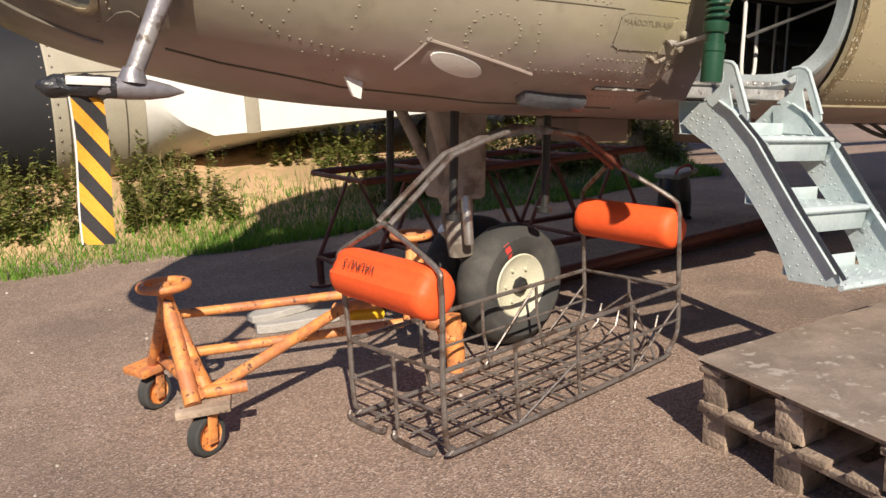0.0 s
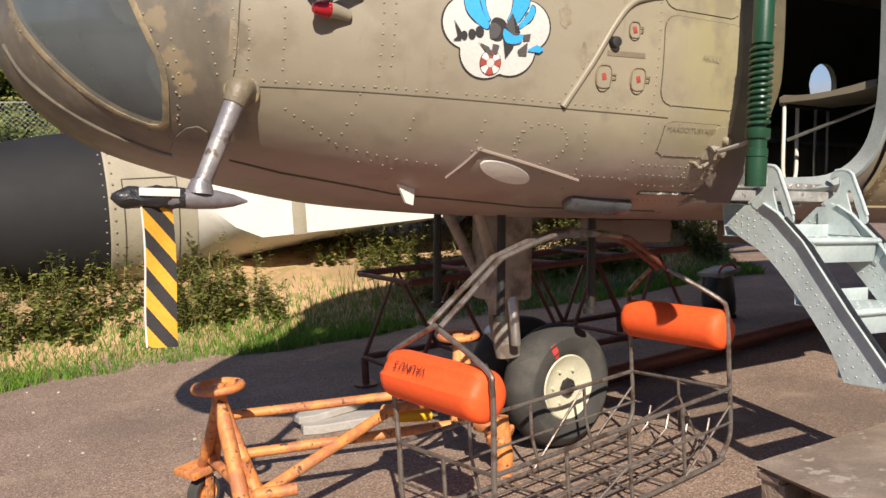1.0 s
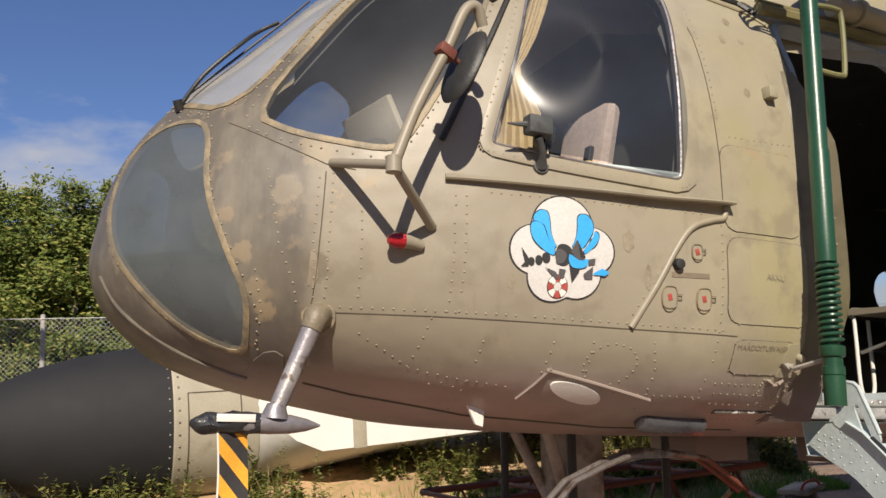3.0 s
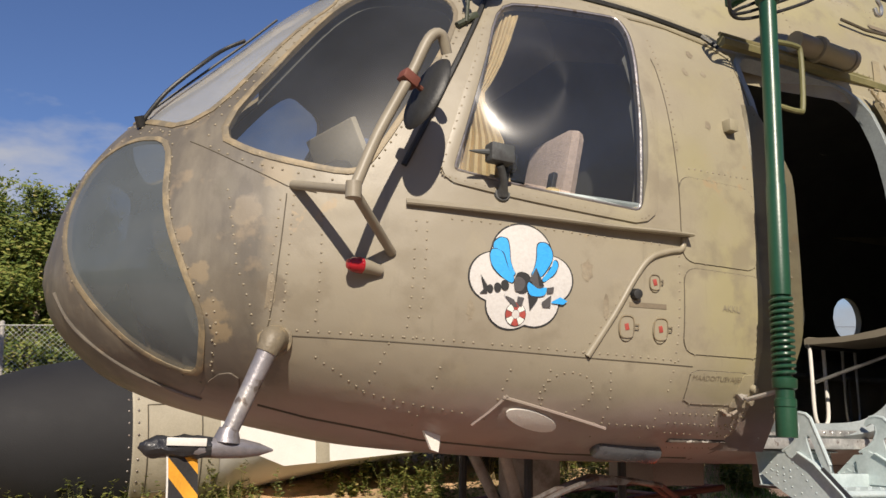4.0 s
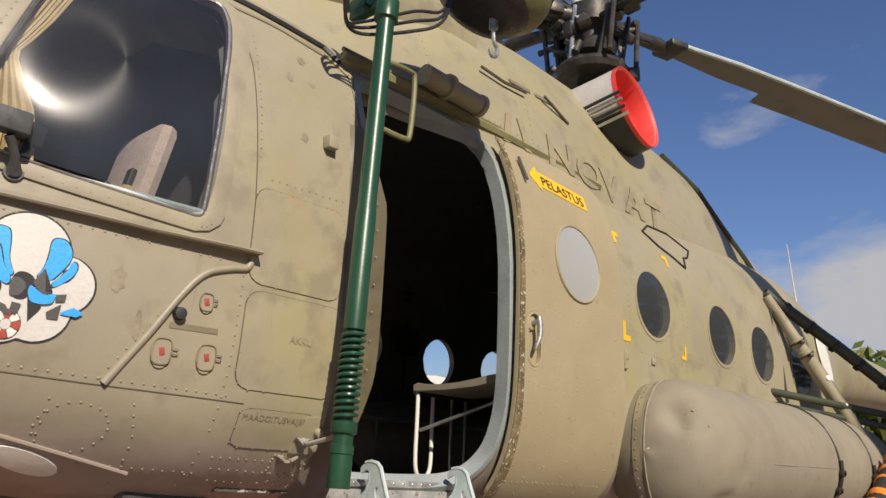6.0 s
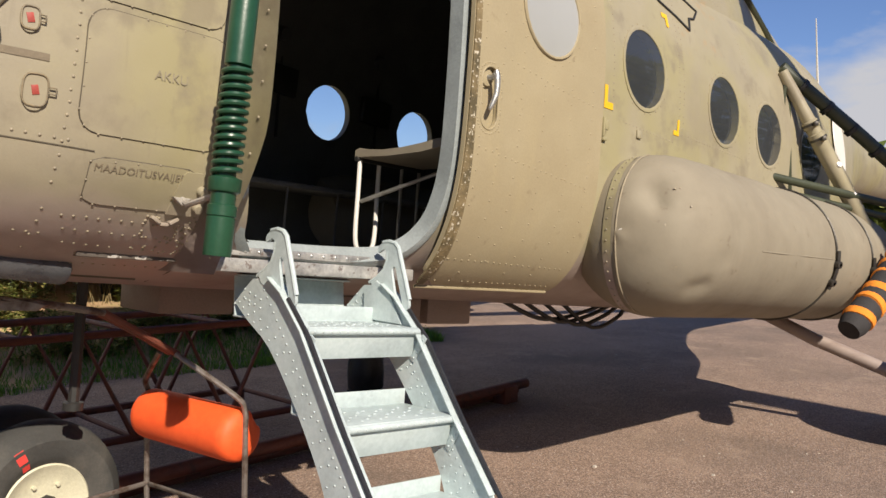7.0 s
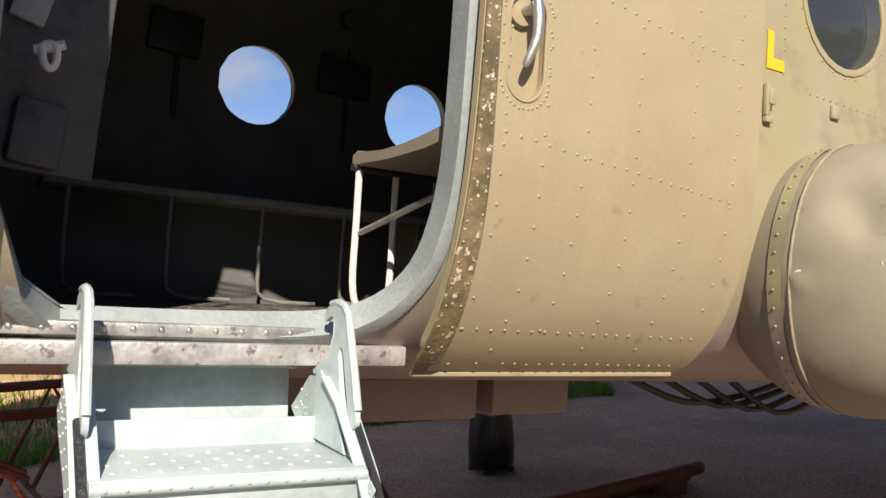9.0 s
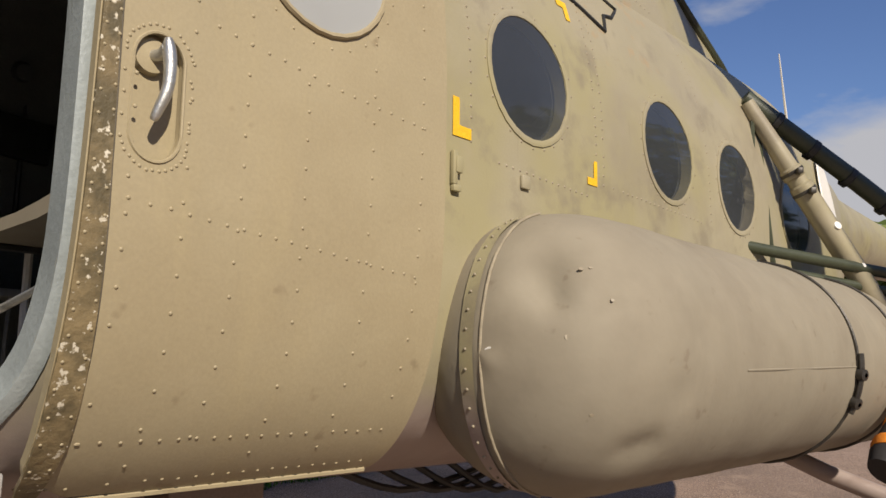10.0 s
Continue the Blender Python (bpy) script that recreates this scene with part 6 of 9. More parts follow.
for ang, droop in ((-18.5, -0.8), (-97, -0.8), (152, 0.8), (50, 1.5), (100, 1.5)):
    m = Matrix.Translation(HUB) @ pose(0, 0, 0, 0, droop, ang)
    b = bmesh.new()
    tube(b, [m @ Vector((0.1, 0, -0.02)), m @ Vector((0.45, 0, -0.02)), m @ Vector((0.5, 0, -0.02)), m @ Vector((0.85, 0, -0.02)), m @ Vector((0.95, 0, -0.02))], [0.10, 0.085, 0.06, 0.075, 0.05], 12)
    box(b, (0.16, 0.24, 0.12), m @ Vector((0.42, 0, -0.02)), (0, 0, ang), 0.02)
    box(b, (0.22, 0.30, 0.07), m @ Vector((1.02, 0, -0.02)), (0, 0, ang), 0.015)
    tube(b, smooth_path([m @ Vector((0.3, 0.12, 0.02)), m @ Vector((0.6, 0.13, 0.13)), m @ Vector((0.95, 0.06, 0.05))], 4), 0.014, 6)
    tube(b, [m @ Vector((0.42, -0.18, -0.02)), m @ Vector((0.36, -0.2, -0.55))], 0.025, 8)
    tube(b, [m @ Vector((0.42, -0.18, 0.0)), m @ Vector((0.42, -0.1, 0.0))], 0.04, 8)
    tube(b, [m @ Vector((0.15, -0.10, -0.10)), m @ Vector((0.62, -0.14, -0.12))], 0.03, 8)
    part("blade_hinge", b, HUBMETAL, rotor)
    b = bmesh.new()
    prof = [(-0.13, 0.0), (-0.12, 0.026), (-0.06, 0.036), (0.05, 0.028), (0.39, 0.004), (0.39, -0.004), (0.05, -0.014), (-0.08, -0.022)]
    rings = []
    for r in (1.05, 1.25, 1.9, 2.55, 2.62, 3.2, 5, 7, 9, 10.6):
        k = 0.55 if r < 1.1 else (0.75 if r < 1.3 else 1.0)
        sag = -0.010 * (r - 1) ** 1.6
        rings.append([b.verts.new(m @ Vector((r, u * k * (0.5 if r < 2.6 and u > 0.1 else 1.0), v + sag))) for u, v in prof])
    for p, q in zip(rings, rings[1:]):
        for j in range(len(prof)):
            b.faces.new((p[j], p[(j + 1) % len(prof)], q[(j + 1) % len(prof)], q[j]))
    b.faces.new(rings[0])
    b.faces.new(rings[-1])
    bl = part("rotor_blade", b, BLADE, rotor, "long dark olive rotor blade")
    b = bmesh.new()
    tube(b, [m @ Vector((r, -0.128 * (0.75 if r < 1.3 else 1.0), 0.006 - 0.010 * (r - 1) ** 1.6)) for r in (1.08, 1.25, 1.9, 2.6, 3.2, 5, 7, 9, 10.5)], 0.024, 8)
    part("leading_edge", b, LADDERBLUE, bl, "pale worn leading edge")

# rescue hoist: green pole, spring sleeves, pod with hook
PB, PT_ = Vector((2.545, -1.40, 1.61)), Vector((2.64, -1.40, 3.93))
dirp = (PT_ - PB).normalized()
pm = axis_to(PB, dirp)
b = bmesh.new()
lathe(b, [(0.0, 0), (0.041, 0), (0.042, 0.004), (0.042, 0.114), (0.0395, 0.117), (0.0435, 0.120), (0.0435, 0.150), (0.037, 0.154), (0.037, 0.188), (0.046, 0.192), (0.049, 0.198), (0.049, 0.232), (0.030, 0.240), (0.030, 0.57), (0.041, 0.575), (0.0414, 1.05), (0.0378, 1.06), (0.0378, 1.92), (0.0522, 1.93), (0.0522, 2.02), (0.045, 2.03), (0.045, 2.12), (0.0594, 2.13), (0.0594, 2.19), (0.0324, 2.2), (0.0324, 2.36), (0.0, 2.36)], pm, 24)
hoist = part("hoist_mast", b, POLEGREEN, heli, "dark green rescue hoist mast")
for z0, z1, turns in ((0.245, 0.57, 13), (2.2, 2.33, 6)):
    b = bmesh.new()
    tube(b, [pm @ Vector((0.040 * math.cos(t), 0.040 * math.sin(t), z0 + (z1 - z0) * t / (2 * math.pi * turns))) for t in (2 * math.pi * turns * i / (turns * 16) for i in range(turns * 16 + 1))], 0.0085, 8)
    part("coil_spring", b, POLEGREEN, hoist, "green painted coil spring")
b = bmesh.new()
lathe(b, [(0, 2.35), (0.02, 2.35), (0.02, 2.42), (0, 2.42)], pm, 10)
lathe(b, [(0.022, 2.36), (0.03, 2.365), (0.03, 2.385), (0.022, 2.39)], pm, 12)
part("mast_tip", b, ALU, hoist)
b = bmesh.new()
g0 = pm @ Vector((0, 0, 1.43)) + Vector((0.03, 0, 0))
g1 = pm @ Vector((0, 0, 1.74)) + Vector((0.03, 0, 0))
tube(b, smooth_path([g0, g0 + Vector((0.125, -0.01, -0.005)), g0 + Vector((0.16, -0.01, 0.03)), g1 + Vector((0.16, -0.01, -0.03)), g1 + Vector((0.125, -0.01, 0.005)), g1], 4), 0.0125, 8)
part("grab_handle", b, GREENTOP, hoist, "bent tube grab handle")
b = bmesh.new()
c = pm @ Vector((0, 0, 2.06))
box(b, (0.05, 0.20, 0.10), c + Vector((0.0, 0.13, 0)), (0, 0, 0), 0.008)
tube(b, [c + Vector((0.0, 0.1, 0.04)), c + Vector((0.0, 0.28, 0.04))], 0.02, 8)
for k in (-1, 1):
    tube(b, [c + Vector((-0.06, 0.1, 0.035 * k)), c + Vector((0.03, 0.1, 0.035 * k))], 0.016, 8)
part("mast_bracket", b, POLEGREEN, hoist)
mount = part("mast_mount", skin_patch([(2.50, 1.735), (2.508, 1.80), (2.525, 1.865), (2.585, 1.868), (2.605, 1.80), (2.602, 1.735)], 0.010, 0.015, thick=0.012), OLIVE, heli, "small riveted plate that carries the mast foot")
b = bmesh.new()
tube(b, [on_skin(2.535, 1.785, -1, 0.012), on_skin(2.535, 1.785, -1, 0.05), pm @ Vector((0, 0, 0.19))], 0.010, 8)
prism(b, [(-0.035, 0.008), (0.03, 0.008), (0.0, -0.018)], 0.02, Matrix.Translation(on_skin(2.53, 1.785, -1, 0.02)) @ pose(0, 0, 0, 90, 0, 0), 0.002)
part("mount_pin", b, GEARGREY, mount)
for z in (1.765, 1.815):
    b = bmesh.new()
    lathe(b, [(0, 0.024), (0.014, 0.022), (0.018, 0.012), (0.018, 0.0)], axis_to(on_skin(2.592, z, -1, 0.01), skin_normal(2.592, -1.2, z)), 10)
    part("mount_bolt", b, OLIVE, mount)
b = bmesh.new()
for k in range(3):
    box(b, (0.035, 0.02, 0.012), on_skin(2.475 + 0.03 * k, 1.715 - 0.012 * (k % 2), -1, 0.008), (0, 30 - 30 * k, 0), 0.003)
part("mount_clip", b, OLIVE, mount)
b = bmesh.new()
tube(b, smooth_path([PT_ + Vector((0.0, 0, -0.05)), PT_ + Vector((0.10, -0.05, 0.0)), PT_ + Vector((0.22, -0.10, -0.05))], 3), 0.04, 12)
part("hoist_arm", b, POLEGREEN, hoist)
pc = Vector((3.05, -1.60, 3.86))
b = bmesh.new()
pmat = Matrix.Translation(pc) @ pose(0, 0, 0, 0, 20, -8)
lathe(b, [(0, -0.16), (0.10, -0.165), (0.16, -0.14), (0.235, -0.03), (0.25, 0.04), (0.245, 0.12), (0.22, 0.2), (0.17, 0.26), (0.10, 0.295), (0, 0.305)], pmat, 36, (1.35, 1.0))
pod = part("hoist_pod", b, GREENTOP, hoist, "olive green hoist fairing")
b = bmesh.new()
lathe(b, [(0.247, 0.088), (0.254, 0.092), (0.247, 0.097)], pmat, 36, (1.35, 1.0))
part("pod_seam", b, SEAM, pod)
# black cap laid on the underside for the shaded inside of its opening
b = bmesh.new()
lathe(b, [(0, -0.166), (0.10, -0.172), (0.163, -0.147), (0.190, -0.102), (0.187, -0.10)], pmat, 30, (1.36, 1.01))
part("pod_opening", b, TAPE, pod)
b = bmesh.new()
k0 = pc + Vector((0.03, -0.02, -0.17))
tube(b, [k0 + Vector((0, 0, 0.04)), k0 + Vector((0, 0, -0.06))], 0.022, 10)
tube(b, smooth_path([k0 + Vector((0, 0, -0.06)), k0 + Vector((0.004, 0, -0.12)), k0 + Vector((0.028, 0, -0.15)), k0 + Vector((0.022, 0, -0.19)), k0 + Vector((-0.006, 0, -0.20)), k0 + Vector((-0.022, 0, -0.17))], 4), 0.009, 8)
part("hoist_hook", b, ALU, hoist, "steel hoist hook")
for k in range(3):
    b = bmesh.new()
    c = pm @ Vector((0, 0, 2.02 + 0.03 * k))
    tube(b, smooth_path([c + Vector((0.02, -0.05, 0.02)), c + Vector((-0.10, -0.06, 0.12)), c + Vector((-0.18 - 0.02 * k, 0.0, 0.02)), c + Vector((-0.16, 0.08, -0.12 - 0.03 * k)), c + Vector((-0.05, 0.10, -0.14)), c + Vector((0.12, -0.04, -0.10 + 0.02 * k)), c + Vector((0.24, -0.10, -0.02)), c + Vector((0.27, -0.14, 0.14))], 5), 0.008, 8)
    part("hydraulic_hose", b, TAPE, hoist)
# fittings on the shoulder above the doorway
b = bmesh.new()
tube(b, [(3.15, -1.12, 3.60), (3.55, -1.13, 3.585)], 0.055, 14)
lathe(b, [(0.045, 0.0), (0.062, 0.005), (0.062, 0.03), (0.045, 0.04)], axis_to((3.55, -1.13, 3.585), (1, 0, -0.03)), 16)
lathe(b, [(0.055, 0.0), (0.07, 0.005), (0.07, 0.03), (0.055, 0.04)], axis_to((3.30, -1.125, 3.595), (1, 0, -0.03)), 16)
part("door_actuator", b, OLIVE, heli)
for pts in (((3.75, -0.98, 3.95), (3.95, -0.99, 3.93), (4.15, -1.0, 3.94)), ((4.35, -0.99, 4.0), (4.6, -1.0, 3.90))):
    b = bmesh.new()
    tube(b, pts, 0.010, 6)
    part("cowl_latch", b, SEAM, heli)
def on_cowl(x, z, off=0.006):
    """A point on the near flank of the cowling."""
    k = max(j for j in range(len(COWL) - 1) if COWL[j][0] <= x + 1e-9)
    a_, c_ = COWL[k], COWL[k + 1]
    t = (x - a_[0]) / (c_[0] - a_[0])
    t = t * t * (3 - 2 * t) * 0.4 + t * 0.6
    w, zt = a_[1] + (c_[1] - a_[1]) * t, a_[2] + (c_[2] - a_[2]) * t
    s = min(max((z - 3.38) / (zt - 3.38), 0.0), 1.0) ** (1 / 1.05)
    return Vector((x, -w * max(1 - s * s, 0.0) ** 0.515 - off, z + off * 0.5))


FADED = material("faded overpainted lettering", (0.262, 0.226, 0.148), 0.6, 0, 0.1, 6, (0.315, 0.268, 0.165), 0.55, 9, 0.06)
for x, sl in ((3.86, 0.05), (4.06, -0.05)):
    b = bmesh.new()
    grid = [[b.verts.new(on_cowl(x + 0.06 * i + sl * j / 4, 3.51 + 0.05 * j)) for j in range(5)] for i in range(2)]
    for j in range(4):
        b.faces.new((grid[0][j], grid[1][j], grid[1][j + 1], grid[0][j + 1]))
    part("lettering_bar", b, FADED, heli, "faded overpainted mark")
for k, ch in enumerate("NOVAT"):
    lx = 4.28 + 0.305 * k
    fine = letters(ch, 0.30, lambda u, v: (u, v, 0), 0.010)
    bmesh.ops.subdivide_edges(fine, edges=[e for e in fine.edges if e.calc_length() > 0.06], cuts=3, use_grid_fill=False)
    bmesh.ops.triangulate(fine, faces=list(fine.faces))
    for v in fine.verts:
        v.co = on_cowl(lx + v.co.x * 1.25, 3.51 - 0.016 * k + v.co.y * 0.95)
    part("faded_lettering", fine, FADED, heli, "faded overpainted lettering", smooth=False)
for x0 in (4.05, 4.30):
    b = bmesh.new()
    grid = [[b.verts.new(on_cowl(x0 + 0.04 * i, 3.985 + 0.03 * j)) for j in range(2)] for i in range(6)]
    for p_, q_ in zip(grid, grid[1:]):
        b.faces.new((p_[0], q_[0], q_[1], p_[1]))
    part("stencil_bar", b, STENCILBROWN, heli)
b = bmesh.new()
tube(b, [on_cowl(x, z, 0.01) for x, z in ((6.55, 4.42), (7.0, 4.22), (7.5, 4.0), (8.1, 3.82), (8.8, 3.66), (9.6, 3.5))], 0.03, 8)
part("cowl_strake", b, DARKOLIVE, heli, "dark strip along the rear cowling")
cr = Rivets()
for pts in ([(3.35, 3.62), (3.35, 4.3)], [(4.15, 3.62), (4.15, 4.5)], [(5.0, 3.6), (5.0, 4.5)], [(5.9, 3.6), (5.9, 4.3)], [(3.4, 4.15), (5.2, 4.2)], [(3.4, 3.6), (6.6, 3.58)]):
    (x0, z0), (x1, z1) = pts
    n_ = round(math.hypot(x1 - x0, z1 - z0) / 0.05)
    for i in range(n_):
        x, z = x0 + (x1 - x0) * i / n_, z0 + (z1 - z0) * i / n_
        cr.add(on_cowl(x, z, 0.0), Vector((0, -0.8, 0.6)), 0.006)
cr.build("cowl_rivets", RIVET, heli)
# leaf-shaped outline vent on the aft side
b = bmesh.new()
skin_line(b, [(5.29, 3.33), (5.45, 3.42), (5.75, 3.44), (6.0, 3.36), (5.9, 3.28), (5.82, 3.26), (5.78, 3.17), (5.62, 3.22), (5.45, 3.26), (5.29, 3.33)], 0.008, 0.003)
part("vent_outline", b, DARK, heli)

# external fuel tank
TZ, TY, TR = 1.875, -1.37, 0.435
TANK_NOSE = [(0, -0.03), (0.08, -0.024), (0.15, -0.01), (0.22, 0.014), (0.28, 0.046), (0.33, 0.09), (0.37, 0.14), (0.40, 0.20), (0.42, 0.27), (0.432, 0.36), (TR, 0.46)]
b = bmesh.new()
lathe(b, [*[(p_.x, p_.y) for p_ in smooth_path([Vector((r_, h_, 0)) for r_, h_ in TANK_NOSE], 3)], *[(TR + 0.001 * math.sin(i * 0.4), 0.5 + 0.04 * i) for i in range(50)], (TR, 2.6), (TR, 3.2), (0.41, 3.45), (0.30, 3.65), (0.0, 3.75)], axis_to((4.80, TY, TZ), (1, 0, 0)), 112)
DENTS = ((4.850, -1.53, 2.08, 0.075, 0.044), (4.85, -1.57, 2.0, 0.05, 0.024), (4.930, -1.700, 2.02, 0.016, -0.008), (4.945, -1.695, 1.998, 0.022, 0.016), (4.925, -1.690, 1.986, 0.050, 0.008), (5.03, -1.68, 1.612, 0.05, 0.014), (5.09, -1.71, 1.632, 0.04, 0.014), (5.146, -1.784, 1.76, 0.06, 0.010), (5.28, -1.76, 1.93, 0.07, 0.012), (4.774, -1.40, 1.849, 0.028, -0.010))
for v in b.verts:
    if v.co.y < -1.2:
        inward = (Vector((max(v.co.x, 5.2), TY, TZ)) - v.co).normalized()
        for dx_, dy_, dz_, r_, deep_ in DENTS:
            v.co += inward * deep_ * math.exp(-((v.co - Vector((dx_, dy_, dz_))).length / r_) ** 2)
        v.co += inward * 0.004 * noise.noise(v.co * 4.0)
tank = part("fuel_tank", b, TANKTAN, heli, "dented tan external fuel tank")
for x in (6.70, 7.45):
    b = bmesh.new()
    tube(b, [Vector((x, TY + (TR + 0.006) * math.cos(t), TZ + (TR + 0.006) * math.sin(t))) for t in (2 * math.pi * i / 48 for i in range(48))], 0.008, 6, True)
    for t in (radians(187), radians(202)):
        c = Vector((x, TY + (TR + 0.015) * math.cos(t), TZ + (TR + 0.015) * math.sin(t)))
        lathe(b, [(0.010, 0.026), (0.024, 0.022), (0.026, 0.0), (0.020, -0.02)], axis_to(c, (-0.3, math.cos(t), math.sin(t))), 14)
    tube(b, [Vector((x - 0.006, TY + (TR + 0.022) * math.cos(t), TZ + (TR + 0.022) * math.sin(t))) for t in (radians(176 + 4 * i) for i in range(9))], 0.011, 6)
    part("tank_strap", b, HUBMETAL, tank, "steel tank strap with buckle")
b = bmesh.new()
tube(b, [Vector((5.55, TY + (TR + 0.0) * math.cos(radians(186)), TZ + TR * math.sin(radians(186)))), Vector((6.72, TY + TR * math.cos(radians(183)), TZ + TR * math.sin(radians(183))))], 0.004, 6)
part("tank_seam", b, TANKTAN, tank)


def dome_x(r):
    """Station of the tank's front dome at radius r."""
    prof_ = TANK_NOSE
    for (r0, h0), (r1, h1) in zip(prof_, prof_[1:]):
        if r <= r1:
            return 4.80 + h0 + (h1 - h0) * (r - r0) / max(r1 - r0, 1e-6)
    return 4.80 + prof_[-1][1]


def on_dome(dy, dz, off=0.0):
    r = math.hypot(dy, dz)
    return Vector((dome_x(r) - off, TY + dy * (1 + off), TZ + dz * (1 + off)))


b = bmesh.new()
cut = [on_dome(-0.01, 0.415 * math.sin(radians(a)), 0.004) for a in range(-88, 89, 8)]
tube(b, cut, 0.0045, 8)
part("tank_seam", b, RIVET, tank)
b = bmesh.new()
strip_ = [[b.verts.new(on_dome(0.015 + 0.05 * k, 0.40 * math.sin(radians(a)), 0.007)) for k in range(2)] for a in range(-84, 85, 7)]
for p_, q_ in zip(strip_, strip_[1:]):
    b.faces.new((p_[0], q_[0], q_[1], p_[1]))
strap = part("tank_edge_strip", b, OLIVE, tank, "riveted edge strip")
tr2 = Rivets()
for a in range(-80, 81, 8):
    tr2.add(on_dome(0.042, 0.395 * math.sin(radians(a)), 0.008), Vector((-1, -0.3, 0)), 0.005)
tr2.build("strip_rivets", RIVET, strap)
# chipped spots of the tank's paint
for y_, z_, r_ in ((-1.622, 2.091, 0.011), (-1.640, 2.095, 0.009), (-1.632, 1.707, 0.010), (-1.654, 1.708, 0.010), (-1.621, 1.907, 0.016), (-1.70, 2.006, 0.008)):
    b = bmesh.new()
    c = on_dome(y_ - TY, z_ - TZ, 0.0)
    n_ = Vector((-0.55, (y_ - TY) * 2.2, (z_ - TZ) * 2.2)).normalized()
    ring_ = [(r_ * (0.8 + 0.4 * rs.random()) * math.cos(t), r_ * 0.75 * (0.8 + 0.4 * rs.random()) * math.sin(t)) for t in (2 * math.pi * i / 10 for i in range(10))]
    prism(b, [(u_ * 0.62, v_ * 0.62) for u_, v_ in ring_], 0.003, axis_to(c - n_ * 0.001, n_))
    part("paint_chip", b, TOUCHUP, tank)
b = bmesh.new()
tube(b, smooth_path([on_dome(-0.02, -0.015, 0.002), on_dome(-0.03, 0.0, 0.003), on_dome(-0.045, 0.004, 0.002)], 3), 0.004, 6)
part("scratch", b, WHITEPAINT, tank, "bare scratch")
# boxes and tubes under the belly
for x, y, sx in ((4.0, -0.35, 0.55), (4.55, -0.3, 0.35), (3.3, 0.2, 0.4)):
    b = bmesh.new()
    box(b, (sx, 0.4, 0.14), (x, y, 1.39), (0, 0, 0), 0.012)
    part("belly_box", b, BELLY, heli)
for k in range(4):
    b = bmesh.new()
    tube(b, smooth_path([(5.0 + 0.2 * k, -0.5, 1.46), (5.3 + 0.2 * k, -0.55, 1.36 - 0.02 * k), (5.7 + 0.2 * k, -0.5, 1.37), (6.0 + 0.1 * k, -0.55, 1.45)], 4), 0.014, 6)
    part("belly_pipe", b, DARK, heli)

# main undercarriage on the near side
b = bmesh.new()
R0 = Vector((7.30, -1.15, 3.30))
tube(b, [R0, Vector((7.75, -1.58, 2.85)), Vector((8.15, -1.95, 2.44))], 0.05, 12)
gear_b = bmesh.new()
S0, S1 = Vector((7.255, -1.18, 3.257)), Vector((8.0, -1.868, 1.66))
sl = lambda f: S0.lerp(S1, f)
tube(gear_b, [sl(0), sl(0.22), sl(0.225), sl(0.25), sl(0.255), sl(0.275), sl(0.28), sl(0.62), sl(0.63), sl(1)], [0.040, 0.050, 0.060, 0.060, 0.052, 0.052, 0.062, 0.058, 0.052, 0.050], 18)
gear = part("main_gear_strut", b, DARKOLIVE, heli, "dark olive main undercarriage strut")
shock = part("shock_strut", gear_b, OLIVE, gear, "thick olive shock strut")
for f_, r_ in ((0.235, 0.064), (0.30, 0.066)):
    b = bmesh.new()
    lathe(b, [(r_ - 0.01, -0.012), (r_, -0.008), (r_, 0.008), (r_ - 0.01, 0.012)], axis_to(sl(f_), S1 - S0), 18)
    box(b, (0.05, 0.03, 0.03), sl(f_) + Vector((-0.05, -0.055, -0.01)), (0, 0, 40), 0.004)
    part("strut_collar", b, HUBMETAL, shock)
for f_, s_ in ((0.43, 0.022), (0.56, 0.012)):
    b = bmesh.new()
    lathe(b, [(0, 0.012), (s_, 0.008), (s_ + 0.002, 0)], axis_to(sl(f_) + Vector((-0.03, -0.046, 0.02)), (-0.5, -0.8, 0.3)), 12)
    part("strut_cap", b, WHITEPAINT, shock)
for k in range(5):
    b = bmesh.new()
    c = R0.lerp(Vector((8.15, -1.95, 2.44)), 0.15 + 0.17 * k)
    lathe(b, [(0.052, -0.02), (0.06, -0.015), (0.06, 0.015), (0.052, 0.02)], axis_to(c, (0.85, -0.8, -0.86)), 14)
    part("strut_clamp", b, DARK, gear)
b = bmesh.new()
tube(b, [(6.95, -1.2, 2.45), (8.1, -1.85, 2.32)], 0.03, 10)
tube(b, [(7.05, -1.2, 2.36), (8.1, -1.85, 2.22)], 0.025, 10)
tube(b, [(7.28, -1.2, 3.2), (7.1, -1.25, 2.42)], 0.012, 6)
tube(b, [(7.33, -1.2, 3.2), (7.3, -1.27, 2.38)], 0.014, 6)
part("radius_rod", b, DARKOLIVE, gear)
b = bmesh.new()
box(b, (0.18, 0.18, 0.42), (8.15, -1.95, 2.12), (0, 0, 0), 0.02)
for k in range(3):
    box(b, (0.02, 0.14, 0.06), (8.05, -1.95, 2.25 - 0.13 * k), (0, 0, 0), 0.004)
part("strut_box", b, GREENTOP, gear, "dark green box on the undercarriage leg")
b = bmesh.new()
PA0, PA1 = Vector((7.72, -1.94, 1.97)), Vector((7.05, -1.80, 1.40))
tube(b, smooth_path([PA0, PA0.lerp(PA1, 0.35) + Vector((-0.02, -0.03, 0)), PA0.lerp(PA1, 0.7) + Vector((0, -0.02, 0)), PA1], 3), [0.07, 0.09, 0.10, 0.10, 0.10, 0.10, 0.10, 0.10, 0.095, 0.075][:10], 14)
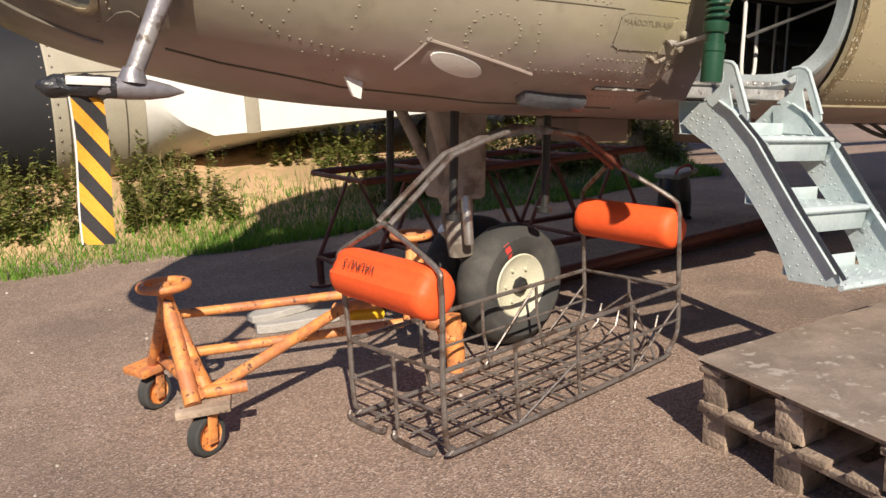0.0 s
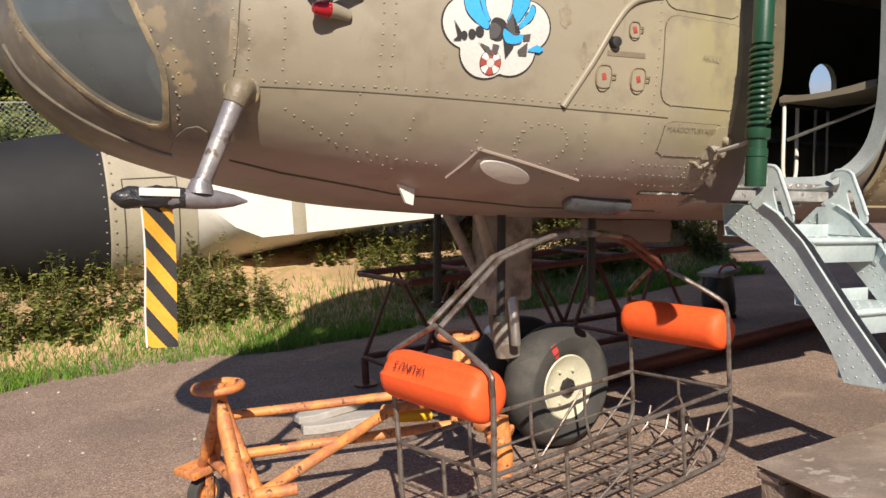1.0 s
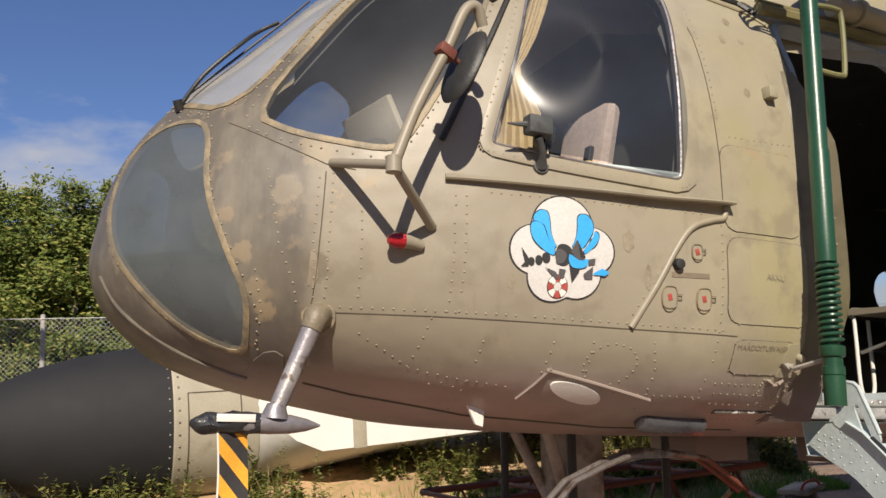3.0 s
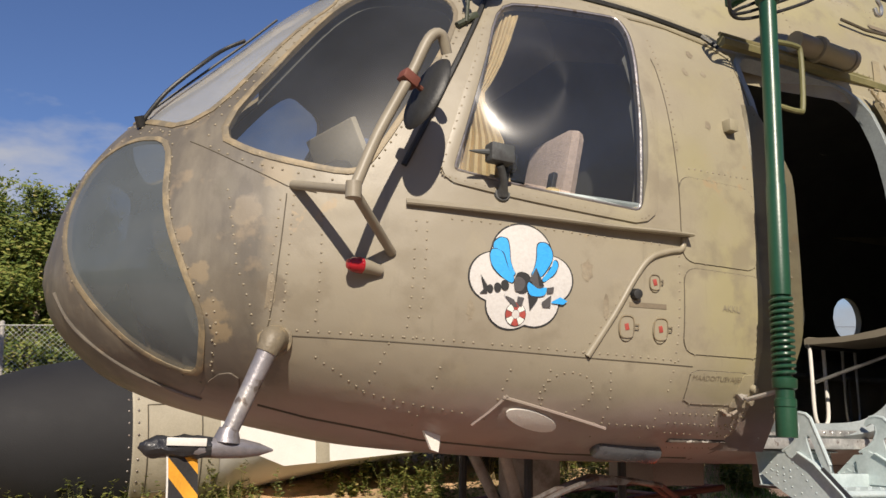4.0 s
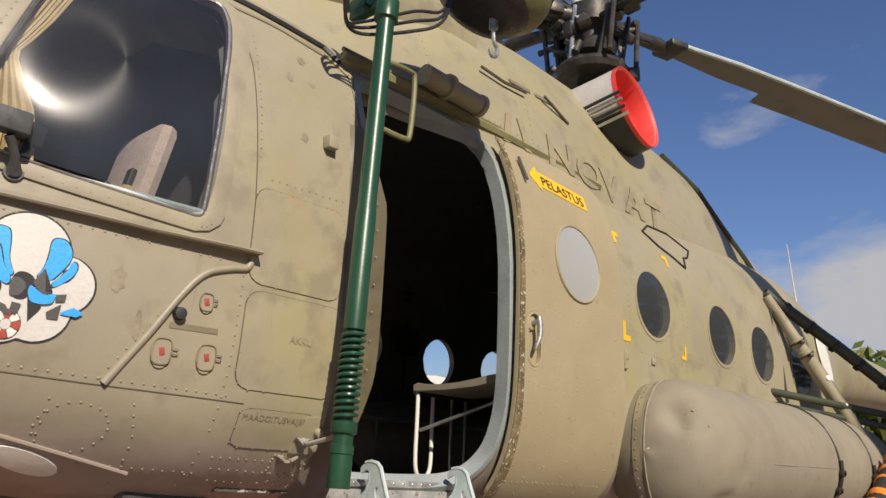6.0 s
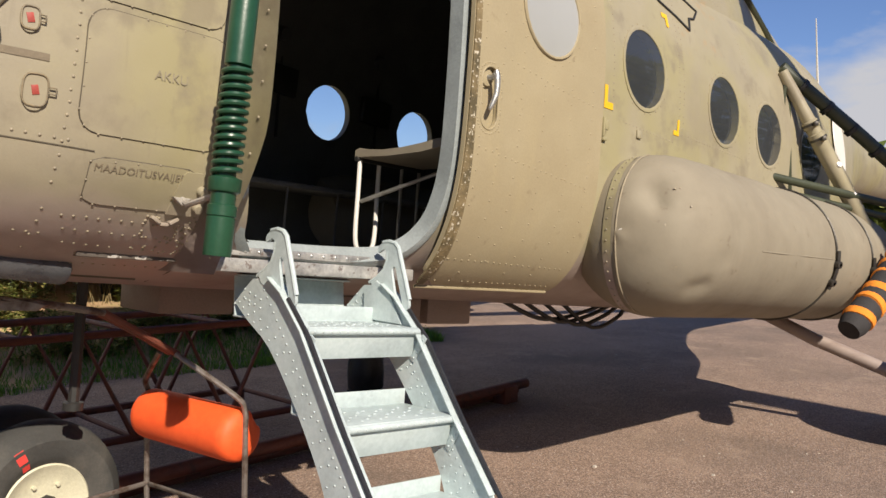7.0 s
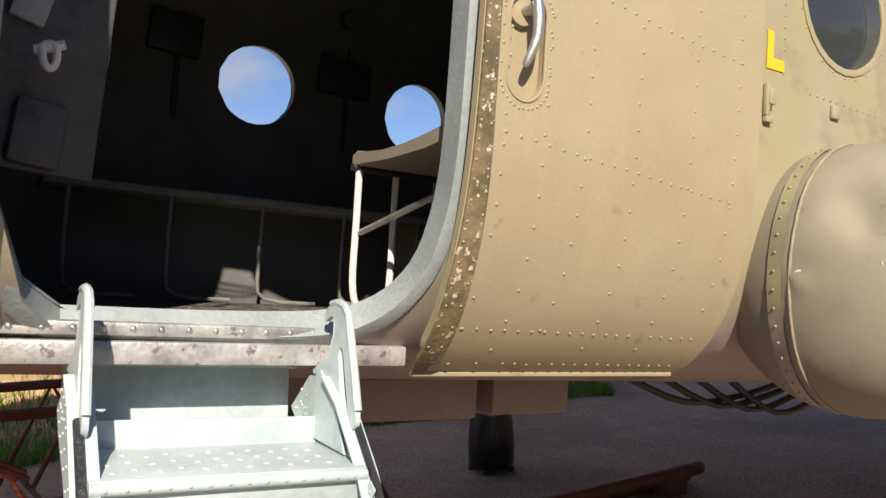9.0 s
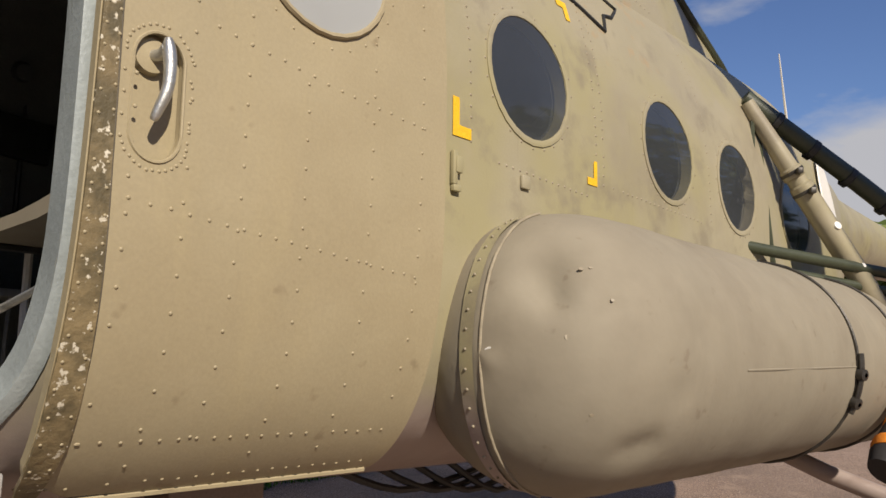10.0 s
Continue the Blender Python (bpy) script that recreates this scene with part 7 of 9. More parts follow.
pad = part("leg_pad", b, FLAGBLACK, gear, "black and orange striped padded sleeve")
for k in range(6):
    b = bmesh.new()
    f_ = 0.08 + 0.155 * k
    c = PA0.lerp(PA1, f_) + Vector((-0.01, -0.025, 0)) * math.sin(math.pi * f_)
    lathe(b, [(0.085, -0.034), (0.103, -0.027), (0.108, 0.0), (0.103, 0.027), (0.085, 0.034)], axis_to(c, PA1 - PA0 + Vector((0, 0, 0.22 * (-1) ** k))), 16)
    part("leg_pad_stripe", b, PADORANGE, pad)
b = bmesh.new()
tube(b, [(7.9, -0.75, 1.50), (7.92, -1.3, 1.27), (8.05, -2.0, 1.02)], 0.05, 12)
part("lower_brace", b, OLIVE, gear, "olive lower undercarriage brace")
b = bmesh.new()
lathe(b, [(0.12, -0.15), (0.3, -0.15), (0.40, -0.11), (0.43, -0.04), (0.43, 0.04), (0.40, 0.11), (0.3, 0.15), (0.12, 0.15)], axis_to((8.05, -2.15, 1.012), (0, 1, 0)), 36)
wheel = part("main_wheel", b, RUBBER, heli, "black main undercarriage tyre")
b = bmesh.new()
lathe(b, [(0, -0.14), (0.10, -0.14), (0.16, -0.10), (0.25, -0.13), (0.27, -0.15)], axis_to((8.05, -2.15, 1.012), (0, 1, 0)), 28)
part("wheel_rim", b, CREAM, wheel)
# white disc and aerial on the rear
b = bmesh.new()
lathe(b, [(0, 0.01), (0.28, 0.008), (0.285, 0)], axis_to(on_skin(8.55, 2.93, -1, 0.004), skin_normal(8.55, -1.15, 2.93)), 30)
part("roundel_field", b, WHITEPAINT, heli, "white painted disc")

b = bmesh.new()
tube(b, [(9.8, -0.55, 3.75), (9.45, -0.62, 4.35)], [0.012, 0.005], 6)
part("whip_aerial", b, WHITEPAINT, heli, "thin pale whip aerial")
# starboard fuel tank
b = bmesh.new()
lathe(b, [(0, -0.03), (0.22, -0.005), (0.39, 0.10), (TR, 0.32), (TR, 3.2), (0.41, 3.45), (0.30, 3.65), (0.0, 3.75)], axis_to((4.80, -TY, TZ), (1, 0, 0)), 48)
part("fuel_tank", b, TANKTAN, heli, "tan external fuel tank")
# nose undercarriage
b = bmesh.new()
box(b, (0.24, 0.26, 0.50), (2.25, 0.0, 1.28), (0, 0, 0), 0.03)
tube(b, [(2.25, 0, 1.3), (2.27, 0, 0.9), (2.30, 0, 0.72)], [0.085, 0.085, 0.07], 16)
tube(b, [(2.28, 0.1, 0.95), (2.46, 0.17, 0.66), (2.63, 0.185, 0.524)], [0.05, 0.05, 0.045], 12)
tube(b, [(2.0, -0.16, 1.50), (2.24, -0.05, 0.98)], 0.03, 10)
tube(b, [(2.0, 0.16, 1.50), (2.24, 0.05, 0.98)], 0.03, 10)
nose_leg = part("nose_gear_leg", b, GEARGREY, heli, "grimy grey nose undercarriage leg")
for name, pts, r in (("nose_gear_axle", [(2.612, -0.06, 0.534), (2.612, 0.36, 0.534)], 0.04), ("shimmy_damper", [(2.24, -0.11, 1.05), (2.24, -0.14, 0.92), (2.26, -0.13, 0.80)], 0.026),
                     ("torque_link", [(2.29, 0.15, 0.86), (2.36, 0.14, 0.78), (2.44, 0.14, 0.70)], [0.055, 0.050, 0.035])):
    b = bmesh.new()
    tube(b, pts, r, 14)
    part(name, b, ALU, nose_leg)
for sy, side in ((-0.03, -1), (0.33, 1)):
    ax = axis_to((2.612, sy, 0.534), (0.10 * -side, side, 0)) @ Matrix.Diagonal((1.165, 1.165, 1.15, 1))
    b = bmesh.new()
    lathe(b, [(0.13, -0.10), (0.17, -0.112), (0.24, -0.106), (0.28, -0.07), (0.296, -0.025), (0.296, 0.025), (0.28, 0.07), (0.24, 0.10), (0.19, 0.098), (0.165, 0.085), (0.13, 0.06)], ax, 48)
    wh = part("nose_wheel", b, RUBBER, heli, "grey weathered nose wheel tyre")
    b = bmesh.new()
    lathe(b, [(0, 0.075), (0.03, 0.075), (0.035, 0.06), (0.07, 0.056), (0.11, 0.062), (0.14, 0.078), (0.150, 0.084), (0.156, 0.078), (0.156, 0.0)], ax, 40)
    rimw = part("wheel_rim", b, CREAM, wh, "cream painted wheel disc")
    b = bmesh.new()
    lathe(b, [(0, 0.105), (0.018, 0.104), (0.022, 0.09), (0.04, 0.085), (0.045, 0.07)], ax, 8)
    part("hub_nut", b, DARK, rimw)
    for k in range(6):
        t = 2 * math.pi * k / 6
        b = bmesh.new()
        lathe(b, [(0, 0.072), (0.008, 0.07), (0.009, 0.055)], ax @ Matrix.Translation((0.085 * math.cos(t), 0.085 * math.sin(t), 0)), 6)
        part("rim_bolt", b, CREAM, rimw)
    if side < 0:
        b = bmesh.new()
        for r0, r1, z0, z1 in ((0.166, 0.19, 0.0885, 0.1005), (0.2, 0.245, 0.1012, 0.0985)):
            vs = [b.verts.new(ax @ Vector((r * math.cos(t), r * math.sin(t), h))) for r, t, h in ((r0, 2.02, z0), (r1, 2.02, z1), (r1, 2.16, z1), (r0, 2.18, z0))]
            b.faces.new(vs)
        part("tyre_mark", b, REDCOVER, wh, "red creep mark")
b = bmesh.new()
for x, y in ((2.02, -0.34), (2.02, 0.30), (2.62, -0.3)):
    b = bmesh.new()
    tube(b, [(x, y, 1.52), (x, y, 0.98)], 0.022, 8)
    lathe(b, [(0, -0.02), (0.04, -0.015), (0.04, 0.015), (0, 0.02)], axis_to((x, y, 0.98), (0, 0, 1)), 10)
    part("gear_door_rod", b, DARK, heli)


# ---- things on the ground ----
# pitot streamer
b = bmesh.new()
FT = Vector((0.436, 2.81, 1.492))
flag = thing("warning_streamer", "yellow and black striped warning streamer hanging from the pitot head", "streamer")
W2, LEN, PER = 0.05, 0.475, 0.066


def on_flag(u, s):
    """A point of the hanging cloth: u across, s down."""
    return Vector((FT.x + u * W2 * (1 - 0.06 * s) - 0.015 * s + 0.006 * math.sin(5 * s), FT.y + 0.014 * math.sin(4 * s + u) + 0.004 * u * u, FT.z - s * LEN - 0.004 * (1 + u)))


for k in range(-2, 9):
    lo_, hi_ = k * PER / LEN, (k + 1) * PER / LEN
    b = bmesh.new()
    cols = []
    for i in range(9):
        u = -1 + i / 4
        tilt = 0.13 * u
        cols.append([b.verts.new(on_flag(u, min(max(lo_ + tilt + (hi_ - lo_) * j / 4, 0.0), 1.0))) for j in range(5)])
    for p_, q_ in zip(cols, cols[1:]):
        for j in range(4):
            b.faces.new((p_[j], q_[j], q_[j + 1], p_[j + 1]))
    bmesh.ops.remove_doubles(b, verts=b.verts, dist=0.0003)
    bmesh.ops.dissolve_degenerate(b, edges=b.edges, dist=0.0003)
    if not b.faces:
        b.free()
        continue
    bmesh.ops.solidify(b, geom=list(b.faces), thickness=0.003)
    part("stripe", b, FLAGYELLOW if k % 2 else FLAGBLACK, flag)
b = bmesh.new()
tube(b, [on_flag(-1.04, i / 16) for i in range(17)], 0.004, 6)
part("hem", b, WHITEPAINT, flag)

# boarding ladder hung on the sill
lad = thing("boarding_ladder", "pale blue-grey riveted metal boarding ladder hooked on the door sill", "ladder")
LX0, LX1 = 3.012, 3.545
SIDE = [(y + 0.084, z - 0.012) for y, z in [(2.50, 1.335), (2.60, 1.245), (2.51, 1.185), (2.362, 1.100), (2.185, 0.920), (2.030, 0.725), (1.966, 0.598), (1.76, 0.606), (1.735, 0.622), (1.75, 0.664), (1.95, 0.90), (2.17, 1.18), (2.30, 1.30), (2.38, 1.345)]]
SIDE_S = [(p.x, p.y) for p in smooth_path([Vector((y, z, 0)) for y, z in SIDE[1:7]], 3)]
outline = [SIDE[0], *SIDE_S, *SIDE[7:]]
YZ = Matrix(((0, 0, 1, 0), (1, 0, 0, 0), (0, 1, 0, 0), (0, 0, 0, 1)))
HOOK = [(2.512, 1.455), (2.514, 1.479), (2.488, 1.499), (2.455, 1.504), (2.418, 1.497), (2.398, 1.480), (2.377, 1.43), (2.347, 1.36), (2.316, 1.282), (2.312, 1.255), (2.328, 1.236), (2.379, 1.226), (2.44, 1.262), (2.554, 1.335), (2.505, 1.362), (2.472, 1.392), (2.456, 1.43), (2.458, 1.460), (2.474, 1.474), (2.494, 1.464)]
SLOT = [(2.414, 1.408), (2.402, 1.402), (2.377, 1.335), (2.350, 1.268), (2.358, 1.252), (2.377, 1.255), (2.398, 1.30), (2.416, 1.36), (2.424, 1.395)]


def slotted_plate(outer, inner, thick, m):
    """A plate with one long hole in it."""
    bb = bmesh.new()
    for loop_ in (rounded(outer, 1), rounded(inner, 1)):
        vs_ = [bb.verts.new((y_, z_, -thick / 2)) for y_, z_ in loop_]
        for a_, c_ in zip(vs_, vs_[1:] + vs_[:1]):
            bb.edges.new((a_, c_))
    bmesh.ops.triangle_fill(bb, use_beauty=True, use_dissolve=False, edges=list(bb.edges))
    made = bmesh.ops.extrude_face_region(bb, geom=list(bb.faces))
    for v in made["geom"]:
        if isinstance(v, bmesh.types.BMVert):
            v.co.z += thick
    bb.transform(m)
    return bb


lr = Rivets()
for x, s in ((LX0, 1), (LX1, -1)):
    b = bmesh.new()
    prism(b, outline, 0.006, Matrix.Translation((x, 0, 0)) @ YZ, 0.001)
    st = part("stringer", b, LADDERBLUE, lad, "curved riveted side plate")
    b = bmesh.new()
    front = SIDE[9:14]
    for (y0, z0), (y1, z1) in zip(front, front[1:]):
        dy, dz = y1 - y0, z1 - z0
        box(b, (0.05, math.hypot(dy, dz) + 0.004, 0.006), (x - s * 0.0, (y0 + y1) / 2, (z0 + z1) / 2), (math.degrees(math.atan2(dz, dy)), 0, 0), 0.0015)
    part("stringer_flange", b, LADDERBLUE, st)
    # black bar drawn for the shaded gap between plate and flange
    b = bmesh.new()
    tube(b, [(x - s * 0.008, y - 0.035, z - 0.02) for y, z in SIDE[9:13]], 0.009, 6)
    part("rubber_edge", b, TAPE, st)
    for i in range(30):
        f_ = i / 29
        y_, z_ = SIDE[8][0] + (SIDE[13][0] - SIDE[8][0]) * f_, SIDE[8][1] + (SIDE[13][1] - SIDE[8][1]) * f_
        for q in (-1, 1):
            lr.add(Vector((x + q * 0.0035, y_ + 0.060, z_ - 0.020)), Vector((q, 0, 0)), 0.0042)
    back_ = smooth_path([Vector((0, y_, z_)) for y_, z_ in SIDE[1:7]], 6)
    for p_ in back_[1::2]:
        for d_ in (0.022, 0.060):
            lr.add(Vector((x - 0.0035, p_.y - d_, p_.z + d_ * 0.35)), Vector((-1, 0, 0)), 0.0042)
    for i in range(4):
        for j in range(2):
            lr.add(Vector((x - 0.0035, SIDE[1][0] - 0.06 - 0.035 * i, SIDE[1][1] + 0.02 + 0.03 * j - 0.01 * i)), Vector((-1, 0, 0)), 0.0045)
    for (y0, z0), (y1, z1) in list(zip(outline[1:20], outline[2:20])):
        lr.add(Vector((x + s * 0.0035, (y0 + y1) / 2 - 0.03, (z0 + z1) / 2 + 0.01)), Vector((s, 0, 0)), 0.0045)
        lr.add(Vector((x + s * 0.0035, (y0 + y1) / 2 - 0.09, (z0 + z1) / 2 + 0.0)), Vector((s, 0, 0)), 0.004)
    # hook
    part("sill_hook", slotted_plate(HOOK, SLOT, 0.012, Matrix.Translation((x, 0, 0)) @ YZ), LADDERBLUE, lad, "flat plate hook with a long slotted grip")
    b = bmesh.new()
    tube(b, [(x, y_, z_) for y_, z_ in HOOK[2:9]], 0.009, 8)
    tube(b, [(x, y_, z_) for y_, z_ in HOOK[13:18]], 0.008, 8)
    part("hook_edge", b, LADDERBLUE, lad)
for k, (y, z) in enumerate(((2.25, 1.178), (2.038, 0.886), (1.82, 0.605))):
    b = bmesh.new()
    W = LX1 - LX0 - 0.008
    cx = (LX0 + LX1) / 2
    box(b, (W, 0.26, 0.006), (cx, y + 0.13, z), (0, 0, 0), 0.0015)
    tube(b, [(LX0 + 0.004, y, z - 0.012), (LX1 - 0.004, y, z - 0.012)], 0.0125, 10)
    if k < 2:
        box(b, (W, 0.006, 0.10), (cx, y + 0.018, z - 0.06), (14, 0, 0), 0.0015)
    box(b, (W, 0.006, 0.06), (cx, y + 0.262, z + 0.03), (0, 0, 0), 0.0015)
    tr_ = part("tread", b, LADDERBLUE, lad, "perforated metal tread with a rolled nose")
    for i in range(11):
        for j in range(3):
            b = bmesh.new()
            lathe(b, [(0, 0.0035), (0.005, 0.003), (0.008, 0.0)], Matrix.Translation((LX0 + 0.05 + i * 0.042, y + 0.05 + 0.06 * j + 0.02 * (i % 2), z + 0.003)), 8)
            part("stud", b, LADDERBLUE, tr_)
    for x, s in ((LX0, 1), (LX1, -1)):
        if k == 2:
            continue
        b = bmesh.new()
        box(b, (0.004, 0.115, 0.028), (x + s * 0.006, y - 0.008, z - 0.075), (-58, 0, 0), 0.001)
        part("tread_bracket", b, LADDERBLUE, tr_)
        for i in range(4):
            lr.add(Vector((x + s * 0.008, y + 0.014 - 0.015 * i, z - 0.112 + 0.024 * i)), Vector((s, 0, 0)), 0.005)
    for i in range(14):
        lr.add(Vector((LX0 + 0.03 + i * 0.036, y - 0.0125, z - 0.012)), Vector((0, -1, 0)), 0.004)
b = bmesh.new()
box(b, (LX1 - LX0 - 0.01, 0.006, 0.15), ((LX0 + LX1) / 2, 2.705, 1.255), (-8, 0, 0), 0.0015)
back = part("back_plate", b, LADDERBLUE, lad)
part("plate_ledge", box(bmesh.new(), (LX1 - LX0 - 0.01, 0.20, 0.006), ((LX0 + LX1) / 2, 2.605, 1.18), (0, 0, 0), 0.0015), LADDERBLUE, back)
part("plate_flange", box(bmesh.new(), (LX1 - LX0 - 0.01, 0.03, 0.006), ((LX0 + LX1) / 2, 2.685, 1.332), (0, 0, 0), 0.0015), LADDERBLUE, back)
for x, s in ((LX0 + 0.010, 1), (LX1 - 0.010, -1)):
    b = bmesh.new()
    prism(b, [(2.34, 1.185), (2.56, 1.19), (2.57, 1.30), (2.50, 1.345), (2.42, 1.30)], 0.006, Matrix.Translation((x, 0, 0)) @ YZ, 0.001)
    part("hook_mount", b, LADDERBLUE, lad)
lr.build("ladder_rivets", LADDERBLUE, lad)
lad.matrix_world = Matrix.Translation((LX0, 2.3, 1.2)) @ pose(0, 0, 0, 0, 4.6, 0) @ Matrix.Translation((-LX0, -2.3, -1.2))

# rescue basket
BZ, BA = 0.385, radians(9.7)
BC, BL, BW = Vector((2.282, 2.967, 0)), 1.635, 0.612


def bask(u, v, z):
    """Along and across the basket, from its middle."""
    return Vector((BC.x + u * math.cos(BA) - v * math.sin(BA), BC.y + u * math.sin(BA) + v * math.cos(BA), z))


basket = thing("rescue_basket", "steel tube rescue basket with two orange floats, standing on asphalt", "rescue basket")
hl, hw, ZB = BL / 2, BW / 2, 0.035
b = bmesh.new()
tube(b, [bask(-hl, -hw, BZ), bask(hl, -hw, BZ), bask(hl, hw, BZ), bask(-hl, hw, BZ)], 0.011, 8, True)
part("top_rail", b, STEEL, basket)
b = bmesh.new()
tube(b, [bask(-hl, -hw, 0.21), bask(hl, -hw, 0.21)], 0.007, 8)
tube(b, [bask(-hl, hw, 0.21), bask(hl, hw, 0.21)], 0.007, 8)
tube(b, [bask(-hl, -hw, 0.21), bask(-hl, hw, 0.21)], 0.007, 8)
part("middle_rail", b, STEEL, basket)
for v in (-hw, hw):
    b = bmesh.new()
    tube(b, smooth_path([bask(hl, v, BZ), bask(hl, v, 0.22), bask(hl - 0.02, v, 0.13), bask(hl - 0.10, v, 0.055), bask(hl - 0.2, v, ZB), bask(-hl + 0.14, v, ZB), bask(-hl + 0.03, v, ZB + 0.02), bask(-hl, v, 0.12), bask(-hl, v, BZ)], 4), 0.012, 8)
    part("runner", b, STEEL, basket)
for i in range(1, 4):
    for v in (-hw, hw):
        b = bmesh.new()
        u = -hl + BL * i / 4
        tube(b, [bask(u, v, BZ), bask(u, v, 0.21), bask(u + 0.03, v * 0.94, ZB)], 0.009, 8)
        part("upright", b, STEEL, basket)
b = bmesh.new()
tube(b, [bask(hl, 0, BZ), bask(hl, 0, 0.10)], 0.009, 8)
part("upright", b, STEEL, basket)
b = bmesh.new()
tube(b, [bask(-hl, 0, BZ), bask(-hl, 0, 0.06)], 0.009, 8)
part("upright", b, STEEL, basket)
for i in range(9):
    b = bmesh.new()
    u = -hl + 0.07 + (BL - 0.25) * i / 8
    tube(b, [bask(u, -hw, ZB), bask(u + 0.01, 0, ZB + 0.003), bask(u, hw, ZB)], 0.007, 6)
    part("floor_bar", b, STEEL, basket)
for j in range(1, 5):
    b = bmesh.new()
    v = -hw + BW * j / 5
    tube(b, [bask(-hl + 0.02, v, ZB + 0.012), bask(hl - 0.17, v, ZB + 0.012), bask(hl - 0.04, v, 0.11), bask(hl, v, 0.21)], 0.006, 6)
    part("floor_bar", b, STEEL, basket)
for u0, v0, z0, u1, v1, z1 in ((hl * 0.5, -hw, ZB, hl, -hw, 0.30), (hl * 0.5, hw, ZB, hl, hw, 0.30), (hl - 0.2, -hw, ZB, hl, 0.0, 0.3), (hl - 0.2, hw, ZB, hl, 0, 0.3), (-hl * 0.5, -hw, ZB, 0, -hw, 0.21), (0, hw, ZB, hl * 0.5, hw, BZ)):
    b = bmesh.new()
    tube(b, [bask(u0, v0, z0), bask(u1, v1, z1)], 0.006, 6)
    part("brace", b, STEEL, basket)
# skids under the left end
for v in (-hw * 0.35, hw * 0.7):
    b = bmesh.new()
    tube(b, smooth_path([bask(-hl + 0.0, v - 0.13, 0.045), bask(-hl - 0.01, v - 0.10, 0.016), bask(-hl - 0.01, v + 0.10, 0.016), bask(-hl + 0.0, v + 0.13, 0.045)], 4), 0.012, 8)
    part("skid", b, STEEL, basket)
# bails at both ends and the lifting bridle
for u, s in ((-hl, -1), (hl, 1)):
    for v in (-hw, hw):
        b = bmesh.new()
        apex = bask(u - s * 0.02, 0.03, 0.93 if s < 0 else 0.98)
        if s < 0:
            pth = [bask(u, v, BZ), bask(u, v * 1.05, 0.60), bask(u - 0.01, v * 1.09, 0.74), bask(u, v * 0.95, 0.80), apex]
        else:
            pth = [bask(u, v, BZ), bask(u, v, 0.70), bask(u, v * 0.99, 0.79), bask(u - 0.03, v * 0.9, 0.85), bask(u - 0.13, v * 0.16, 1.0)]
            apex = bask(u - 0.13, v * 0.16, 1.0)
        tube(b, smooth_path(pth, 5), 0.012, 8)
        part("bail", b, STEEL, basket, "bent tube bail")
for v in (-0.035, 0.035):
    for k, pts in enumerate(([bask(-hl + 0.02, 0.03 + v * 0.3, 0.93), (1.823, 2.88, 1.175), (2.03, 2.915, 1.225)], [(2.02, 2.915, 1.222), (2.242, 2.95, 1.262), (2.45, 2.97, 1.232), (2.646, 2.99, 1.191)], [(2.64, 2.99, 1.194), (2.80, 3.035, 1.105), (2.985, 3.085, 0.995)])):
        b = bmesh.new()
        tube(b, [Vector(p) + Vector((0, v, 0)) for p in pts], 0.013, 8)
        part("bridle_bar", b, REDSTEEL if k == 2 else STEEL, basket, "lifting bridle bar")
b = bmesh.new()
prism(b, [(2.12, 1.215), (2.24, 1.275), (2.30, 1.268), (2.44, 1.235), (2.40, 1.215), (2.25, 1.23)], 0.08, Matrix.Translation((0, 2.95, 0)) @ pose(0, 0, 0, 90, 0, 0), 0.004)
part("bridle_plate", b, STEEL, basket)
for s, zf, mu in ((-1, 0.685, -hl + 0.01), (1, 0.682, hl + 0.003)):
    b = bmesh.new()
    a0, a1 = bask(mu, -hw + 0.005, zf), bask(mu, hw + 0.005, zf + 0.015)
    m = axis_to(a0, a1 - a0)
    ln = (a1 - a0).length
    lathe(b, [(0, -0.004), (0.06, 0.0), (0.090, 0.010), (0.104, 0.03), (0.107, 0.06), (0.107, ln - 0.06), (0.104, ln - 0.03), (0.090, ln - 0.01), (0.06, ln), (0, ln + 0.004)], m, 36)
    inv = m.inverted()
    for v in b.verts:
        q = inv @ v.co
        t = math.atan2(q.y, q.x)
        up = inv.to_3x3() @ Vector((0, 0, 1))
        side = inv.to_3x3() @ (Vector((math.cos(BA), math.sin(BA), 0)) * s)
        k = math.cos(t - math.atan2((up * 0.6 - side * -0.8).y, (up * 0.6 - side * -0.8).x))
        if k > 0.93:
            q.x *= 0.86
            q.y *= 0.86
            v.co = m @ q
    fl = part("float", b, FLOATORANGE, basket, "bright orange plastic float")
    if s < 0:
        fd = (a1 - a0).normalized()
        outv = Vector((-math.cos(BA), -math.sin(BA), 0)) * 0.80 + Vector((0, 0, 1)) * 0.60
        outv.normalize()
        upv = fd.cross(outv)
        mid = (a0 + a1) / 2 + fd * 0.03

        def on_float(u, v):
            ang = -v / 0.1
            return mid + fd * (u - 0.11) + 0.1085 * (math.cos(ang) * outv + math.sin(ang) * upv)

        part("lettering", letters("VAUNU 5", 0.05, lambda u, v: on_float(u + 0.065, v - 0.02)), STENCIL, fl, smooth=False)

# towing dolly with two handwheels
dolly = thing("towing_dolly", "rusty orange tubular towing dolly on castors with handwheels", "towing dolly")


def beam(name, a, c, r, mat=ORANGEPAINT, seg=12, label=""):
    bb = bmesh.new()
    a, c = Vector(a), Vector(c)
    tube(bb, [a, a.lerp(c, 0.5) + Vector((0.002, 0.002, -0.002)), c], r, seg)
    return part(name, bb, mat, dolly, label)


